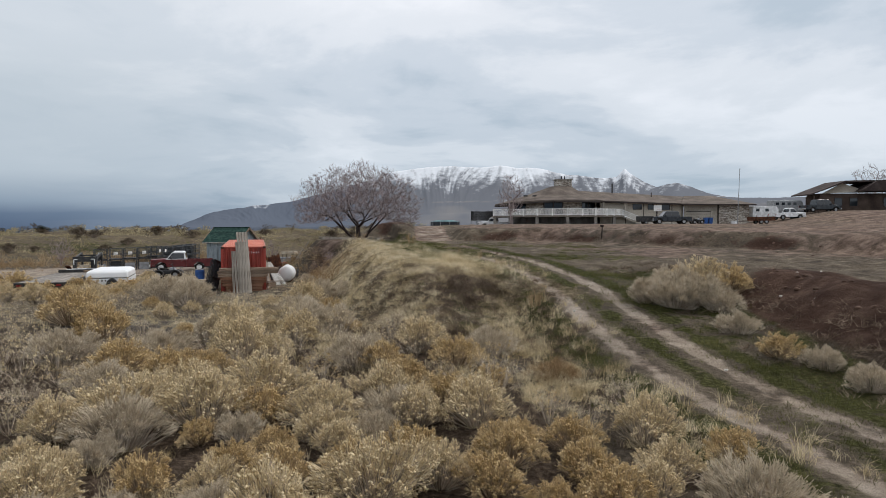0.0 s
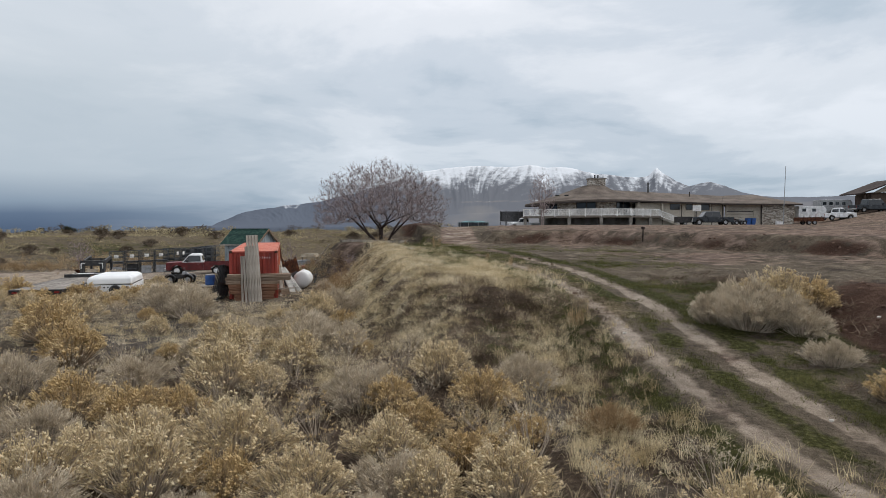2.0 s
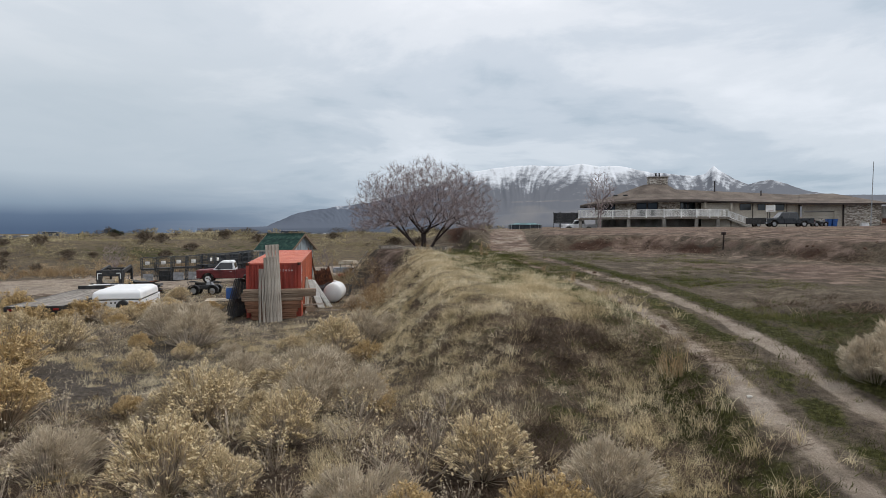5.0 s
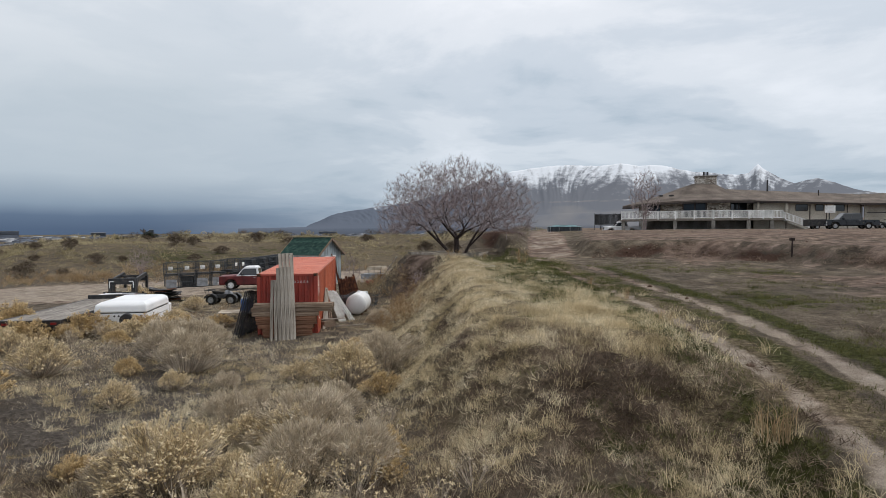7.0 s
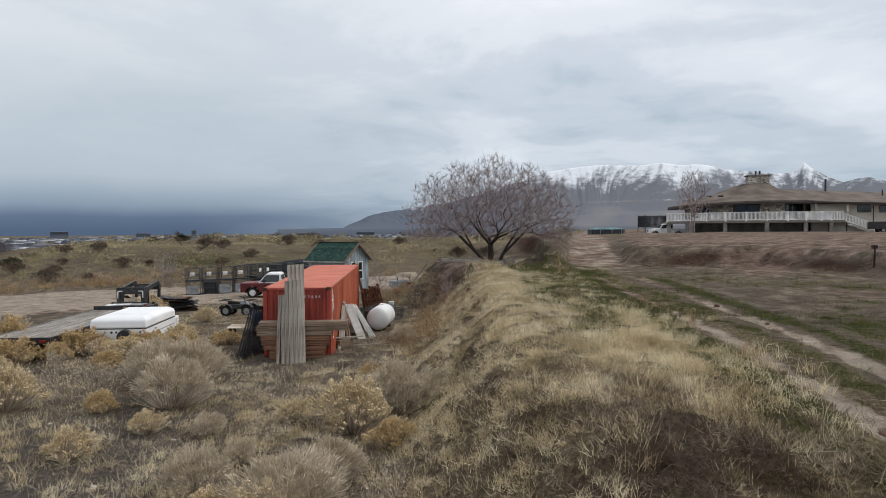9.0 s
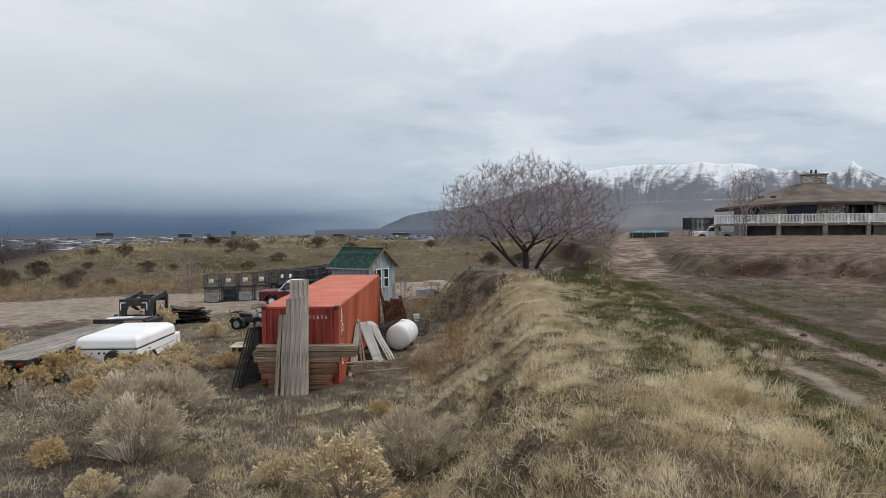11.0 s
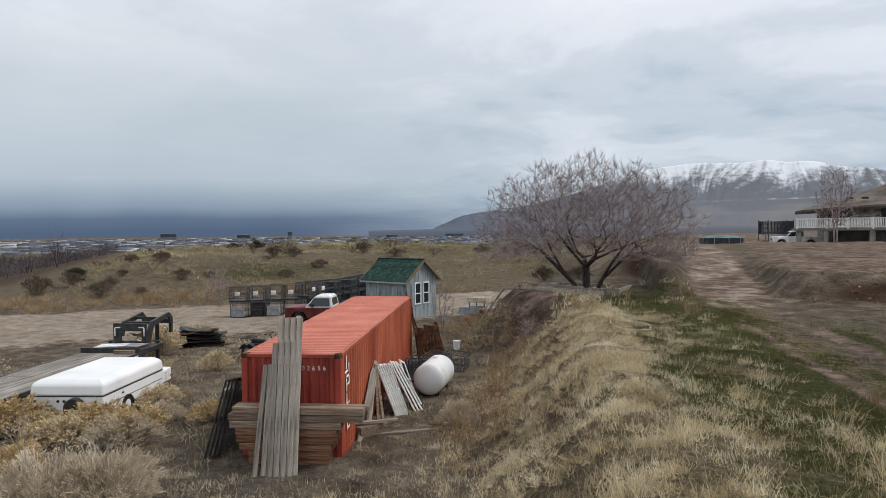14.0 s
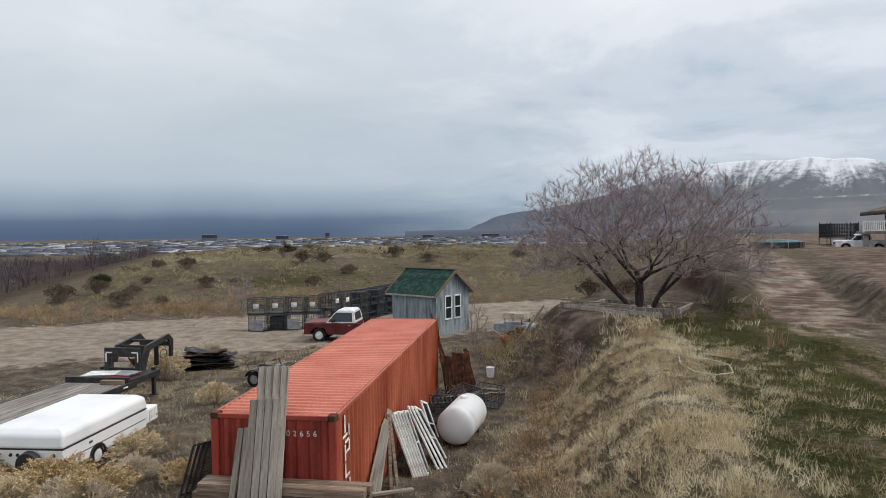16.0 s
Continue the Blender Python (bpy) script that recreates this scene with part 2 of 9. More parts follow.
def height(x, y):
    x, y = np.asarray(x, float), np.asarray(y, float)
    r = np.hypot(x, y)
    yard = 0.34 - 0.45 * S(14, 34, -x) + 0.10 * wave(x, y, 0.35) * S(5, 18, y) - 0.25 * S(16, 6, y)
    # plateau with the berm on its western edge
    plateau = np.interp(y, [10, 20, 25, 28, 33, 42, 52, 60, 95, 140], [0.05, 0.85, 1.9, 2.2, 2.4, 2.62, 2.8, 2.95, 3.1, 3.1])
    ex = edge_x(y)
    lip = 0.18 * np.exp(-((x - ex - 0.6) / 1.1) ** 2) * S(24, 30, y) * S(64, 52, y)
    rise = S(-3.1, 0.3, x - ex + 0.35 * wave(x, y, 0.9, 3))
    south = S(18.2, 26.0, y - 0.8 * np.clip(x, -3, 2) + 0.4 * wave(x, y, 0.8, 5))
    ramp = np.interp(y, [4, 10, 14, 19.5, 24, 28, 33], [-0.15, 0.0, 0.3, 1.0, 1.65, 2.0, 2.4])
    near_road = S(2.4, 1.0, np.abs(x - road_x(y)))
    east = S(2.0, 4.2, x - road_x(y))
    west_part = yard + (plateau - yard) * south + lip
    bank = 2.35 + 0.2 * S(20, 40, y) + 0.18 * wave(x, y, 0.9, 7)
    cut = S(3.0, 6.6, x - road_x(y) - 0.4 * wave(x, y, 0.7, 2) - 0.9 * S(26, 22, y) * S(10, 20, y))
    east_part = ramp + (np.maximum(bank, plateau) - ramp) * cut
    side = S(-0.2, 1.2, x - road_x(y) + 0.6)
    top = west_part * (1 - side) + east_part * side
    top = top * (1 - near_road) + ramp * near_road
    top = np.where(y > 33, plateau + lip, top)
    blend = S(29, 35, y)
    top = (west_part * (1 - side) + east_part * side) * (1 - near_road) + ramp * near_road
    top = top * (1 - blend) + (plateau + lip) * blend
    z = yard + (top - yard) * rise
    # upper field in front of the house, above a low cut bank; the track climbs through a gap
    yb = 54.2 - np.clip(x - 8, 0, 18) * 1.25 + 8.5 * S(-3.6, -5.6, x)
    up = S(-0.2, 2.6, y - yb + 0.5 * wave(x, y, 0.6, 4))
    gap = S(1.5, 2.7, np.abs(x - road_x(y) - 0.2) + 0.25 * wave(x, y, 1.1, 6))
    slow = S(54, 78, y)
    lift = 1.0 * (up * gap + slow * (1 - gap)) * S(-10, -6, x)
    mound = 0.55 * np.exp(-((x + 4.8) / 2.2) ** 2 - ((y - 66) / 6.5) ** 2)
    z = z + lift + mound + 1.0 * S(62, 96, y) * S(-6, 8, x) * 0.25
    z = z + 2.0 * S(46, 62, x) * S(70, 100, y)
    z = z - 0.75 * np.exp(-((x - 8.1) / 3.0) ** 2 - ((y - 105.5) / 3.2) ** 2)
    # grassy hill behind the yard
    u = ((x + 50) * -24 + (y - 56) * 30) / 38.4
    hill = (3.0 + 0.9 * wave(x, y, 0.075, 1) + 0.30 * wave(x, y, 0.3, 2)) * S(3, 36, u + 3 * wave(x, y, 0.12, 8)) * S(-2, -16, x) * S(1, -14, -0.74 * x - 0.67 * y + 2.0 * wave(x, y, 0.1, 4))
    z = np.maximum(z, yard + hill * S(190, 120, r) + 1.3 * S(100, 180, r) * S(0, 20, u) * S(-2, -16, x) * S(0, -14, -0.74 * x - 0.67 * y))
    # river bottom to the west
    q = -0.74 * x - 0.67 * y
    z = z - 8.5 * S(0, 45, q) * S(55, 110, r)
    # the valley floor beyond
    far = S(220, 800, r)
    z = z * (1 - far) - (15.0 + 0.003 * r) * far
    return z


def hz(x, y):
    return float(height(x, y))


def ground_material():
    m = bpy.data.materials.new("earth")
    m.use_nodes = True
    nt = m.node_tree
    n, ln = nt.nodes.new, nt.links.new
    bsdf = nt.nodes["Principled BSDF"]
    tc = n("ShaderNodeTexCoord").outputs["Object"]

    def tex(scale, detail=6.0, rough=0.62):
        t = n("ShaderNodeTexNoise")
        t.inputs["Scale"].default_value, t.inputs["Detail"].default_value, t.inputs["Roughness"].default_value = scale, detail, rough
        ln(tc, t.inputs["Vector"])
        return t.outputs["Fac"]

    def ramp(fac, stops):
        r = n("ShaderNodeValToRGB")
        e = r.color_ramp.elements
        while len(e) < len(stops):
            e.new(0.5)
        for el, (p, c) in zip(e, stops):
            el.position, el.color = p, (*c, 1)
        ln(fac, r.inputs[0])
        return r.outputs[0]

    def mix(fac, a, b, mode="MIX"):
        x = n("ShaderNodeMix")
        x.data_type, x.blend_type = "RGBA", mode
        for s, v in ((x.inputs[0], fac), (x.inputs[6], a), (x.inputs[7], b)):
            if isinstance(v, (int, float)):
                s.default_value = v
            else:
                ln(v, s)
        return x.outputs[2]

    def attr(name):
        a = n("ShaderNodeAttribute")
        a.attribute_name = name
        return a.outputs["Fac"]

    def cover(name, noise, gain=1.6):
        """The mask, broken up at its edge by noise."""
        a, b, c = n("ShaderNodeMath"), n("ShaderNodeMath"), n("ShaderNodeMapRange")
        a.operation, b.operation = "SUBTRACT", "MULTIPLY_ADD"
        ln(noise, a.inputs[0])
        a.inputs[1].default_value = 0.5
        ln(a.outputs[0], b.inputs[0])
        b.inputs[1].default_value = gain
        ln(attr(name), b.inputs[2])
        c.interpolation_type = "SMOOTHSTEP"
        c.inputs[1].default_value, c.inputs[2].default_value = 0.32, 0.68
        ln(b.outputs[0], c.inputs[0])
        return c.outputs[0]

    sm = n("ShaderNodeMapping")
    sm.inputs["Scale"].default_value = (0.16, 1.1, 1.0)
    ln(tc, sm.inputs[0])
    drag = n("ShaderNodeTexNoise")
    drag.inputs["Scale"].default_value, drag.inputs["Detail"].default_value, drag.inputs["Roughness"].default_value = 1.6, 8.0, 0.7
    ln(sm.outputs[0], drag.inputs["Vector"])
    coarse, mid, fine, grit = tex(0.22), tex(1.3), tex(9.0), tex(55.0, 3.0, 0.7)
    litter = mix(1.0, ramp(mid, [(0.3, (0.060, 0.048, 0.038)), (0.5, (0.125, 0.102, 0.078)), (0.7, (0.225, 0.188, 0.142))]), ramp(fine, [(0.3, (0.6, 0.6, 0.6)), (0.7, (1.2, 1.2, 1.2))]), "MULTIPLY")
    straw = ramp(fine, [(0.3, (0.055, 0.043, 0.028)), (0.5, (0.125, 0.099, 0.064)), (0.7, (0.25, 0.205, 0.135))])
    green = ramp(fine, [(0.3, (0.017, 0.018, 0.007)), (0.5, (0.044, 0.045, 0.016)), (0.7, (0.10, 0.095, 0.038))])
    dirt = ramp(mid, [(0.28, (0.092, 0.062, 0.050)), (0.5, (0.172, 0.125, 0.100)), (0.72, (0.275, 0.21, 0.172))])
    dirt = mix(1.0, dirt, ramp(drag.outputs["Fac"], [(0.36, (0.45, 0.43, 0.42)), (0.5, (0.95, 0.95, 0.95)), (0.64, (1.35, 1.36, 1.38))]), "MULTIPLY")
    rut = ramp(mid, [(0.28, (0.175, 0.143, 0.114)), (0.5, (0.28, 0.232, 0.187)), (0.72, (0.39, 0.335, 0.28))])
    # dead weeds; also laid under the brush as painted shade
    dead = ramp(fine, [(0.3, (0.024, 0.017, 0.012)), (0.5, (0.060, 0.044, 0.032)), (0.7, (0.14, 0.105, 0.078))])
    clay = ramp(mid, [(0.28, (0.030, 0.017, 0.013)), (0.5, (0.058, 0.034, 0.025)), (0.72, (0.105, 0.068, 0.051))])
    gravel = ramp(fine, [(0.3, (0.042, 0.036, 0.032)), (0.5, (0.082, 0.070, 0.060)), (0.7, (0.165, 0.145, 0.124))])
    col = mix(cover("straw", mid), litter, straw)
    col = mix(cover("gravel", mid), col, gravel)
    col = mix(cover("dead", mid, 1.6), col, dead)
    col = mix(cover("green", mid, 2.0), col, green)
    col = mix(cover("dirt", mid, 1.2), col, dirt)
    col = mix(cover("rut", mid, 1.0), col, rut)
    col = mix(cover("clay", mid, 1.2), col, clay)
    col = mix(1.0, col, ramp(grit, [(0.3, (0.55, 0.55, 0.55)), (0.7, (1.4, 1.4, 1.4))]), "MULTIPLY")
    col = mix(1.0, col, ramp(coarse, [(0.3, (0.85, 0.86, 0.88)), (0.7, (1.12, 1.1, 1.06))]), "MULTIPLY")
    ln(col, bsdf.inputs["Base Color"])
    bsdf.inputs["Roughness"].default_value = 0.95
    bsdf.inputs["Specular IOR Level"].default_value = 0.05
    b1, b2 = n("ShaderNodeBump"), n("ShaderNodeBump")
    for b, h, s, d in ((b1, fine, 0.8, 0.12), (b2, grit, 0.7, 0.03)):
        b.inputs["Strength"].default_value, b.inputs["Distance"].default_value = s, d
        ln(h, b.inputs["Height"])
    ln(b1.outputs[0], b2.inputs["Normal"])
    ln(b2.outputs[0], bsdf.inputs["Normal"])
    return m


def masks(x, y):
    """How far each cover holds: bare dirt, green, straw, gravel and dark clay, 0 to 1."""
    off = x - road_x(y)
    ex = edge_x(y)
    ruts = np.exp(-((np.abs(off) - 0.90) / 0.30) ** 2)
    rut = ruts * S(46, 32, y) * (0.85 + 0.30 * wave(x, y, 1.4, 13))
    rut = np.maximum(rut, S(1.9, 1.1, np.abs(off)) * S(47, 54, y) * (0.42 + 0.35 * wave(x, y, 1.2, 35)))
    dirt = ruts * S(56, 44, y) * 0.75
    dirt = np.maximum(dirt, S(1.9, 1.2, np.abs(off)) * S(50, 58, y) * 0.9)
    yb = 54.2 - np.clip(x - 8, 0, 18) * 1.25 + 8.5 * S(-3.6, -5.6, x)
    east = S(4.0, 7.5, off) * S(26, 36, y)
    dirt = np.maximum(dirt, east * (0.45 + 0.35 * wave(x, y, 0.45, 9)))
    field = S(1, 4, y - yb) * S(1.2, 3, x + 0.6)
    dirt = np.maximum(dirt, field * (0.62 + 0.3 * wave(x * 0.35, y, 0.35, 3)))
    # the yard's drive, north-west of the container
    u = ((x + 50) * -24 + (y - 56) * 30) / 38.4
    drive = S(3.5, 0.0, u) * S(-18, -12, u) * S(-14, -18, x) * S(43, 47, y + 0.15 * (x + 30))
    dirt = np.maximum(dirt, drive)
    rut = np.maximum(rut, drive * (0.85 + 0.2 * wave(x, y, 0.3, 12)))
    clay = S(2.8, 4.2, off - 1.0) * S(9.2, 7.5, off) * S(27, 22, y - 0.6 * (x - 12)) * S(4, 10, y)
    clay = np.maximum(clay, (0.42 + 0.55 * wave(x, y, 0.7, 21)) * np.exp(-((y - yb - 0.9) / 1.1) ** 2) * S(1.6, 3, np.abs(off)) * S(-4, 2, x))
    clay = np.maximum(clay, 0.8 * S(0.2, 0.9, np.exp(-((x + 4.8) / 2.4) ** 2 - ((y - 66) / 7) ** 2)))
    dirt = np.maximum(dirt, 0.75 * np.exp(-((x + 9.6) / 2.0) ** 2 - ((y - 53.0) / 3.5) ** 2))
    clay = np.maximum(clay, (0.10 + 0.4 * wave(x, y, 0.7, 18)) * S(-4.2, -3.0, x - ex) * S(-0.2, -1.0, x - ex) * S(34, 40, y) * S(60, 55, y))
    green = 1.0 * np.exp(-((np.abs(off + 0.05) - 1.68) / 0.40) ** 2) * S(6, 12, y) * S(52, 44, y) * (0.9 + 0.3 * wave(x, y, 0.8, 14)) + (0.66 + 0.35 * wave(x, y, 1.0, 8)) * np.exp(-(off / 0.42) ** 2) * S(50, 40, y)
    green = np.maximum(green, (0.72 + 0.4 * wave(x, y, 0.9, 5)) * S(0.6, 2.0, x - ex) * S(1.0, -1.5, off) * S(28, 36, y) * S(60, 52, y))
    green = np.maximum(green, 0.55 * np.exp(-((x - 1.4) / 1.6) ** 2 - ((y - 22.5) / 2.2) ** 2))
    green = np.maximum(green, (0.20 + 0.45 * wave(x, y, 0.5, 3)) * S(1.2, 3, off) * S(13, 8, off) * S(25, 30, y) * S(53, 47, y))
    green = np.maximum(green, (0.22 + 0.4 * wave(x, y, 0.13, 9)) * S(8, 20, u) * S(60, 40, u) * S(-30, -40, x))
    green = np.maximum(green, (0.45 + 0.4 * wave(x, y, 0.9, 23)) * np.exp(-((off + 2.6) / 0.9) ** 2) * S(7, 11, y) * S(32, 26, y))
    green = np.maximum(green, (0.7 + 0.35 * wave(x, y, 0.9, 25)) * np.exp(-((off + 2.0) / 0.8) ** 2) * S(22, 28, y) * S(55, 48, y))
    green = np.maximum(green, (0.55 + 0.55 * wave(x, y, 0.9, 31)) * S(1.5, 2.3, off) * S(5.6, 4.0, off) * S(9, 13, y) * S(31, 27, y))
    straw = 0.75 * S(-4.5, -1, x - ex) * S(1.5, -0.5, off) * S(20, 25, y) * S(60, 50, y)
    straw = np.maximum(straw, 0.5 * S(4, 14, u))
    straw = np.maximum(straw, 0.5 * S(-2, -6, x - ex) * S(6, 12, y) * S(30, 24, y))
    straw = np.maximum(straw, 0.55 * S(2, 6, y - yb) * S(60, 90, y))
    gravel = 0.9 * np.exp(-((x + 11.4) / 4.4) ** 2 - ((y - 25.8) / 5.8) ** 2) + 0.5 * np.exp(-((x + 12) / 5) ** 2 - ((y - 35) / 2.5) ** 2)
    gravel = np.maximum(gravel, 0.8 * np.exp(-((x - 1.6) / 1.0) ** 2 - ((y - 16.2) / 3.0) ** 2))
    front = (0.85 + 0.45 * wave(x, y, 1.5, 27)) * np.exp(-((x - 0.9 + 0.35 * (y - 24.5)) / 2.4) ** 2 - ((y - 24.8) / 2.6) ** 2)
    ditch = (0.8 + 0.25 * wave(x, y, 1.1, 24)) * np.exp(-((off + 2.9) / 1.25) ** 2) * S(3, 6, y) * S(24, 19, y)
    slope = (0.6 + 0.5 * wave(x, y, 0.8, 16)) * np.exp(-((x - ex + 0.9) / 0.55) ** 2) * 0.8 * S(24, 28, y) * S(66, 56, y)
    # shade between the bushes, painted as darker ground through the dead cover
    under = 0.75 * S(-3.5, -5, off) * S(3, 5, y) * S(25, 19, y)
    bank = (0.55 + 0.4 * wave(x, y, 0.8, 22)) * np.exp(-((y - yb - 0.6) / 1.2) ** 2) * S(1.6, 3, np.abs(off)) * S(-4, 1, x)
    q = -0.74 * x - 0.67 * y
    woods = 0.95 * S(0, 12, q) * S(60, 85, np.hypot(x, y)) * S(900, 500, np.hypot(x, y))
    shade = (0.55 + 0.6 * wave(x, y, 0.8, 33)) * S(1.8, 3.0, off) * S(6.5, 5.0, off) * S(6, 10, y) * S(31, 27, y)
    # dead weeds, with the painted brush shade joined in
    dead = np.maximum.reduce([front, ditch, slope, under, bank, woods, shade])
    return np.clip(dirt, 0, 1), np.clip(green, 0, 1), np.clip(straw, 0, 1), np.clip(gravel, 0, 1), np.clip(clay, 0, 1), np.clip(rut, 0, 1), np.clip(dead, 0, 1)


def axis(lo, hi, fine, reach, grow=1.14):
    """Grid lines: even between lo and hi, then wider and wider out to reach."""
    mid = np.arange(lo, hi + fine / 2, fine)
    out, s, v = [], fine, hi
    while v < reach:
        s *= grow
        v += s
        out.append(v)
    a = np.array(out)
    out, s, v = [], fine, lo
    while v > -reach:
        s *= grow
        v -= s
        out.append(v)
    return np.concatenate([np.array(out)[::-1], mid, a])


EARTH = ground_material()


def build_ground():
    xs, ys = axis(-38, 22, 0.28, 4600), axis(5, 66, 0.28, 4600)
    X, Y = np.meshgrid(xs, ys)
    Z = height(X, Y)
    near = S(120, 60, np.hypot(X, Y - 30))
    rough = np.array([noise.noise((a * 1.1, b * 1.1, 0.0)) for a, b in zip(X.ravel(), Y.ravel())]).reshape(X.shape)
    off = np.abs(X - road_x(Y))
    lumps = np.array([noise.noise((a * 2.3, b * 2.3, 7.0)) for a, b in zip(X.ravel(), Y.ravel())]).reshape(X.shape)
    Z = Z + 0.14 * lumps * masks(X, Y)[6] * near + 0.09 * rough * near * S(1.2, 3.0, off) - 0.05 * np.exp(-((off - 0.85) / 0.3) ** 2) * S(60, 45, Y) * near
    nx, ny = len(xs), len(ys)
    i = (np.arange(ny - 1)[:, None] * nx + np.arange(nx - 1)[None, :]).ravel()
    F = np.stack([i, i + 1, i + nx + 1, i + nx], -1)
    d, g, s, v, c, w, q = masks(X, Y)
    ob = raw_mesh("ground", np.stack([X.ravel(), Y.ravel(), Z.ravel()], -1), F, EARTH, smooth=True,
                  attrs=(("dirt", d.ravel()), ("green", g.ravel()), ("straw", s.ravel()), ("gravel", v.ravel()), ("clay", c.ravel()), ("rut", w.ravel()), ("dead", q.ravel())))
    return tagged(ob, "dry sagebrush ground with dirt tracks and green patches", "ground", kind="structure")


build_ground()

# ---- the distance: mountains, foothills, town ----


def mountain_material():
    m = bpy.data.materials.new("mountain_snow_and_rock_hazed")
    m.use_nodes = True
    nt = m.node_tree
    n, ln = nt.nodes.new, nt.links.new
    bsdf = nt.nodes["Principled BSDF"]
    bsdf.inputs["Roughness"].default_value = 0.95
    bsdf.inputs["Specular IOR Level"].default_value = 0.0
    geo = n("ShaderNodeTexCoord")
    snow, bare = n("ShaderNodeAttribute"), n("ShaderNodeAttribute")
    snow.attribute_name, bare.attribute_name = "snow", "bench"
    speck = n("ShaderNodeTexNoise")
    speck.inputs["Scale"].default_value, speck.inputs["Detail"].default_value, speck.inputs["Roughness"].default_value = 0.02, 6.0, 0.7
    ln(geo.outputs["Object"], speck.inputs["Vector"])
    hazed_rock = n("ShaderNodeMix")
    hazed_rock.data_type = "RGBA"
    # blue-grey rock: the distance haze is put into these colours
    hazed_rock.inputs[6].default_value, hazed_rock.inputs[7].default_value = (0.108, 0.125, 0.158, 1), (0.21, 0.205, 0.205, 1)
    ln(bare.outputs["Fac"], hazed_rock.inputs[0])
    a = n("ShaderNodeMath")
    a.operation = "MULTIPLY_ADD"
    ln(speck.outputs["Fac"], a.inputs[0])
    a.inputs[1].default_value = 1.7
    ln(snow.outputs["Fac"], a.inputs[2])
    cut = n("ShaderNodeMapRange")
    cut.interpolation_type = "SMOOTHSTEP"
    for k, v in ((1, 0.62), (2, 1.75), (3, 0.0), (4, 1.0)):
        cut.inputs[k].default_value = v
    ln(a.outputs[0], cut.inputs[0])
    r = n("ShaderNodeMix")
    r.data_type = "RGBA"
    ln(cut.outputs[0], r.inputs[0])
    ln(hazed_rock.outputs[2], r.inputs[6])
    # snow greyed, with haze and cloud put into its colour
    r.inputs[7].default_value = (0.66, 0.69, 0.73, 1)
    ln(r.outputs[2], bsdf.inputs["Base Color"])
    return m


def build_mountains():
    """A range 4.2 km off: crest angles by bearing, with spurs and gullies running down its face."""
    bear = np.radians(np.arange(-27, 42.01, 0.07))
    steps = np.linspace(0, 1, 62)
    crest = np.interp(np.degrees(bear), [-27, -22, -21.2, -18.9, -16, -13, -9, -6, -4, -2, 1, 3, 5, 7, 9, 11, 13.0, 14.6, 15.25, 15.7, 16.7, 17.8, 18.6, 19.3, 20.4, 21.7, 23, 25, 28, 42],
                      [-0.3, -0.2, 0.35, 1.3, 1.75, 2.1, 3.2, 4.1, 4.75, 5.0, 5.2, 5.05, 5.2, 5.0, 4.75, 4.3, 4.05, 4.1, 4.75, 4.3, 3.7, 3.2, 3.4, 3.5, 3.2, 2.6, 2.3, 2.2, 2.2, 2.1])
    foot = np.interp(np.degrees(bear), [-27, -20, -10, 0, 10, 25, 42], [0.05, 0.2, 0.6, 1.5, 1.9, 1.9, 1.7])
    B, T = np.meshgrid(bear, steps)
    near, farr = 3300.0, 4500.0
    D = near + (farr - near) * T
    deg = np.degrees(B)
    # benches below, then the steep face
    prof = np.where(T < 0.35, 0.16 * (T / 0.35), 0.16 + 0.84 * (np.clip(T - 0.35, 0, 1) / 0.65) ** 1.05)
    ang = foot * S(0.0, 0.3, T) * 0.75 + (crest - foot * 0.75) * np.clip((prof - 0.16) / 0.84, 0, 1)

    def field(fn):
        return np.array([fn(d, t) for d, t in zip(deg.ravel(), T.ravel())]).reshape(B.shape)

    warp = field(lambda d, t: noise.noise((d * 0.25, t * 1.5, 4.0)))
    jag = field(lambda d, t: noise.fractal((d * 0.55, t * 1.1, 2.0), 0.9, 2.1, 6))
    lean = 2.6 * np.sin(deg * 0.45) * (1 - T) + 1.6 * warp
    gully = np.array([noise.ridged_multi_fractal((d * 0.42 + l * 0.42, t * 0.9, 8.0), 0.8, 2.1, 5, 0.9, 2.0) for d, t, l in zip(deg.ravel(), T.ravel(), lean.ravel())]).reshape(B.shape)
    streak = np.array([noise.fractal((d * 2.3 + l * 2.3, t * 2.2, 6.0), 0.7, 2.1, 5) for d, t, l in zip(deg.ravel(), T.ravel(), lean.ravel())]).reshape(B.shape)
    crag = np.array([noise.fractal((d * 1.6 + l * 0.9, t * 6.5, 9.0), 0.55, 2.1, 6) for d, t, l in zip(deg.ravel(), T.ravel(), lean.ravel())]).reshape(B.shape)
    broad = field(lambda d, t: noise.fractal((d * 0.22, t * 2.0, 11.0), 0.8, 2.1, 4))
    ang = ang + 0.10 * jag * S(0.3, 1.0, T) + 0.17 * (gully - 1.2) * S(0.32, 0.7, T) * S(1.03, 0.75, T)
    X, Y, Z = D * np.sin(B), D * np.cos(B), 4 + D * np.tan(np.radians(ang)) - 70 * S(0.06, 0.0, T)
    nx, ny = len(bear), len(steps)
    # back slope, so that the range is a solid ridge
    X = np.vstack([X, X[-1] * 1.08])
    Y = np.vstack([Y, Y[-1] * 1.08])
    Z = np.vstack([Z, np.full((1, nx), -40.0)])
    ny += 1
    i = (np.arange(ny - 1)[:, None] * nx + np.arange(nx - 1)[None, :]).ravel()
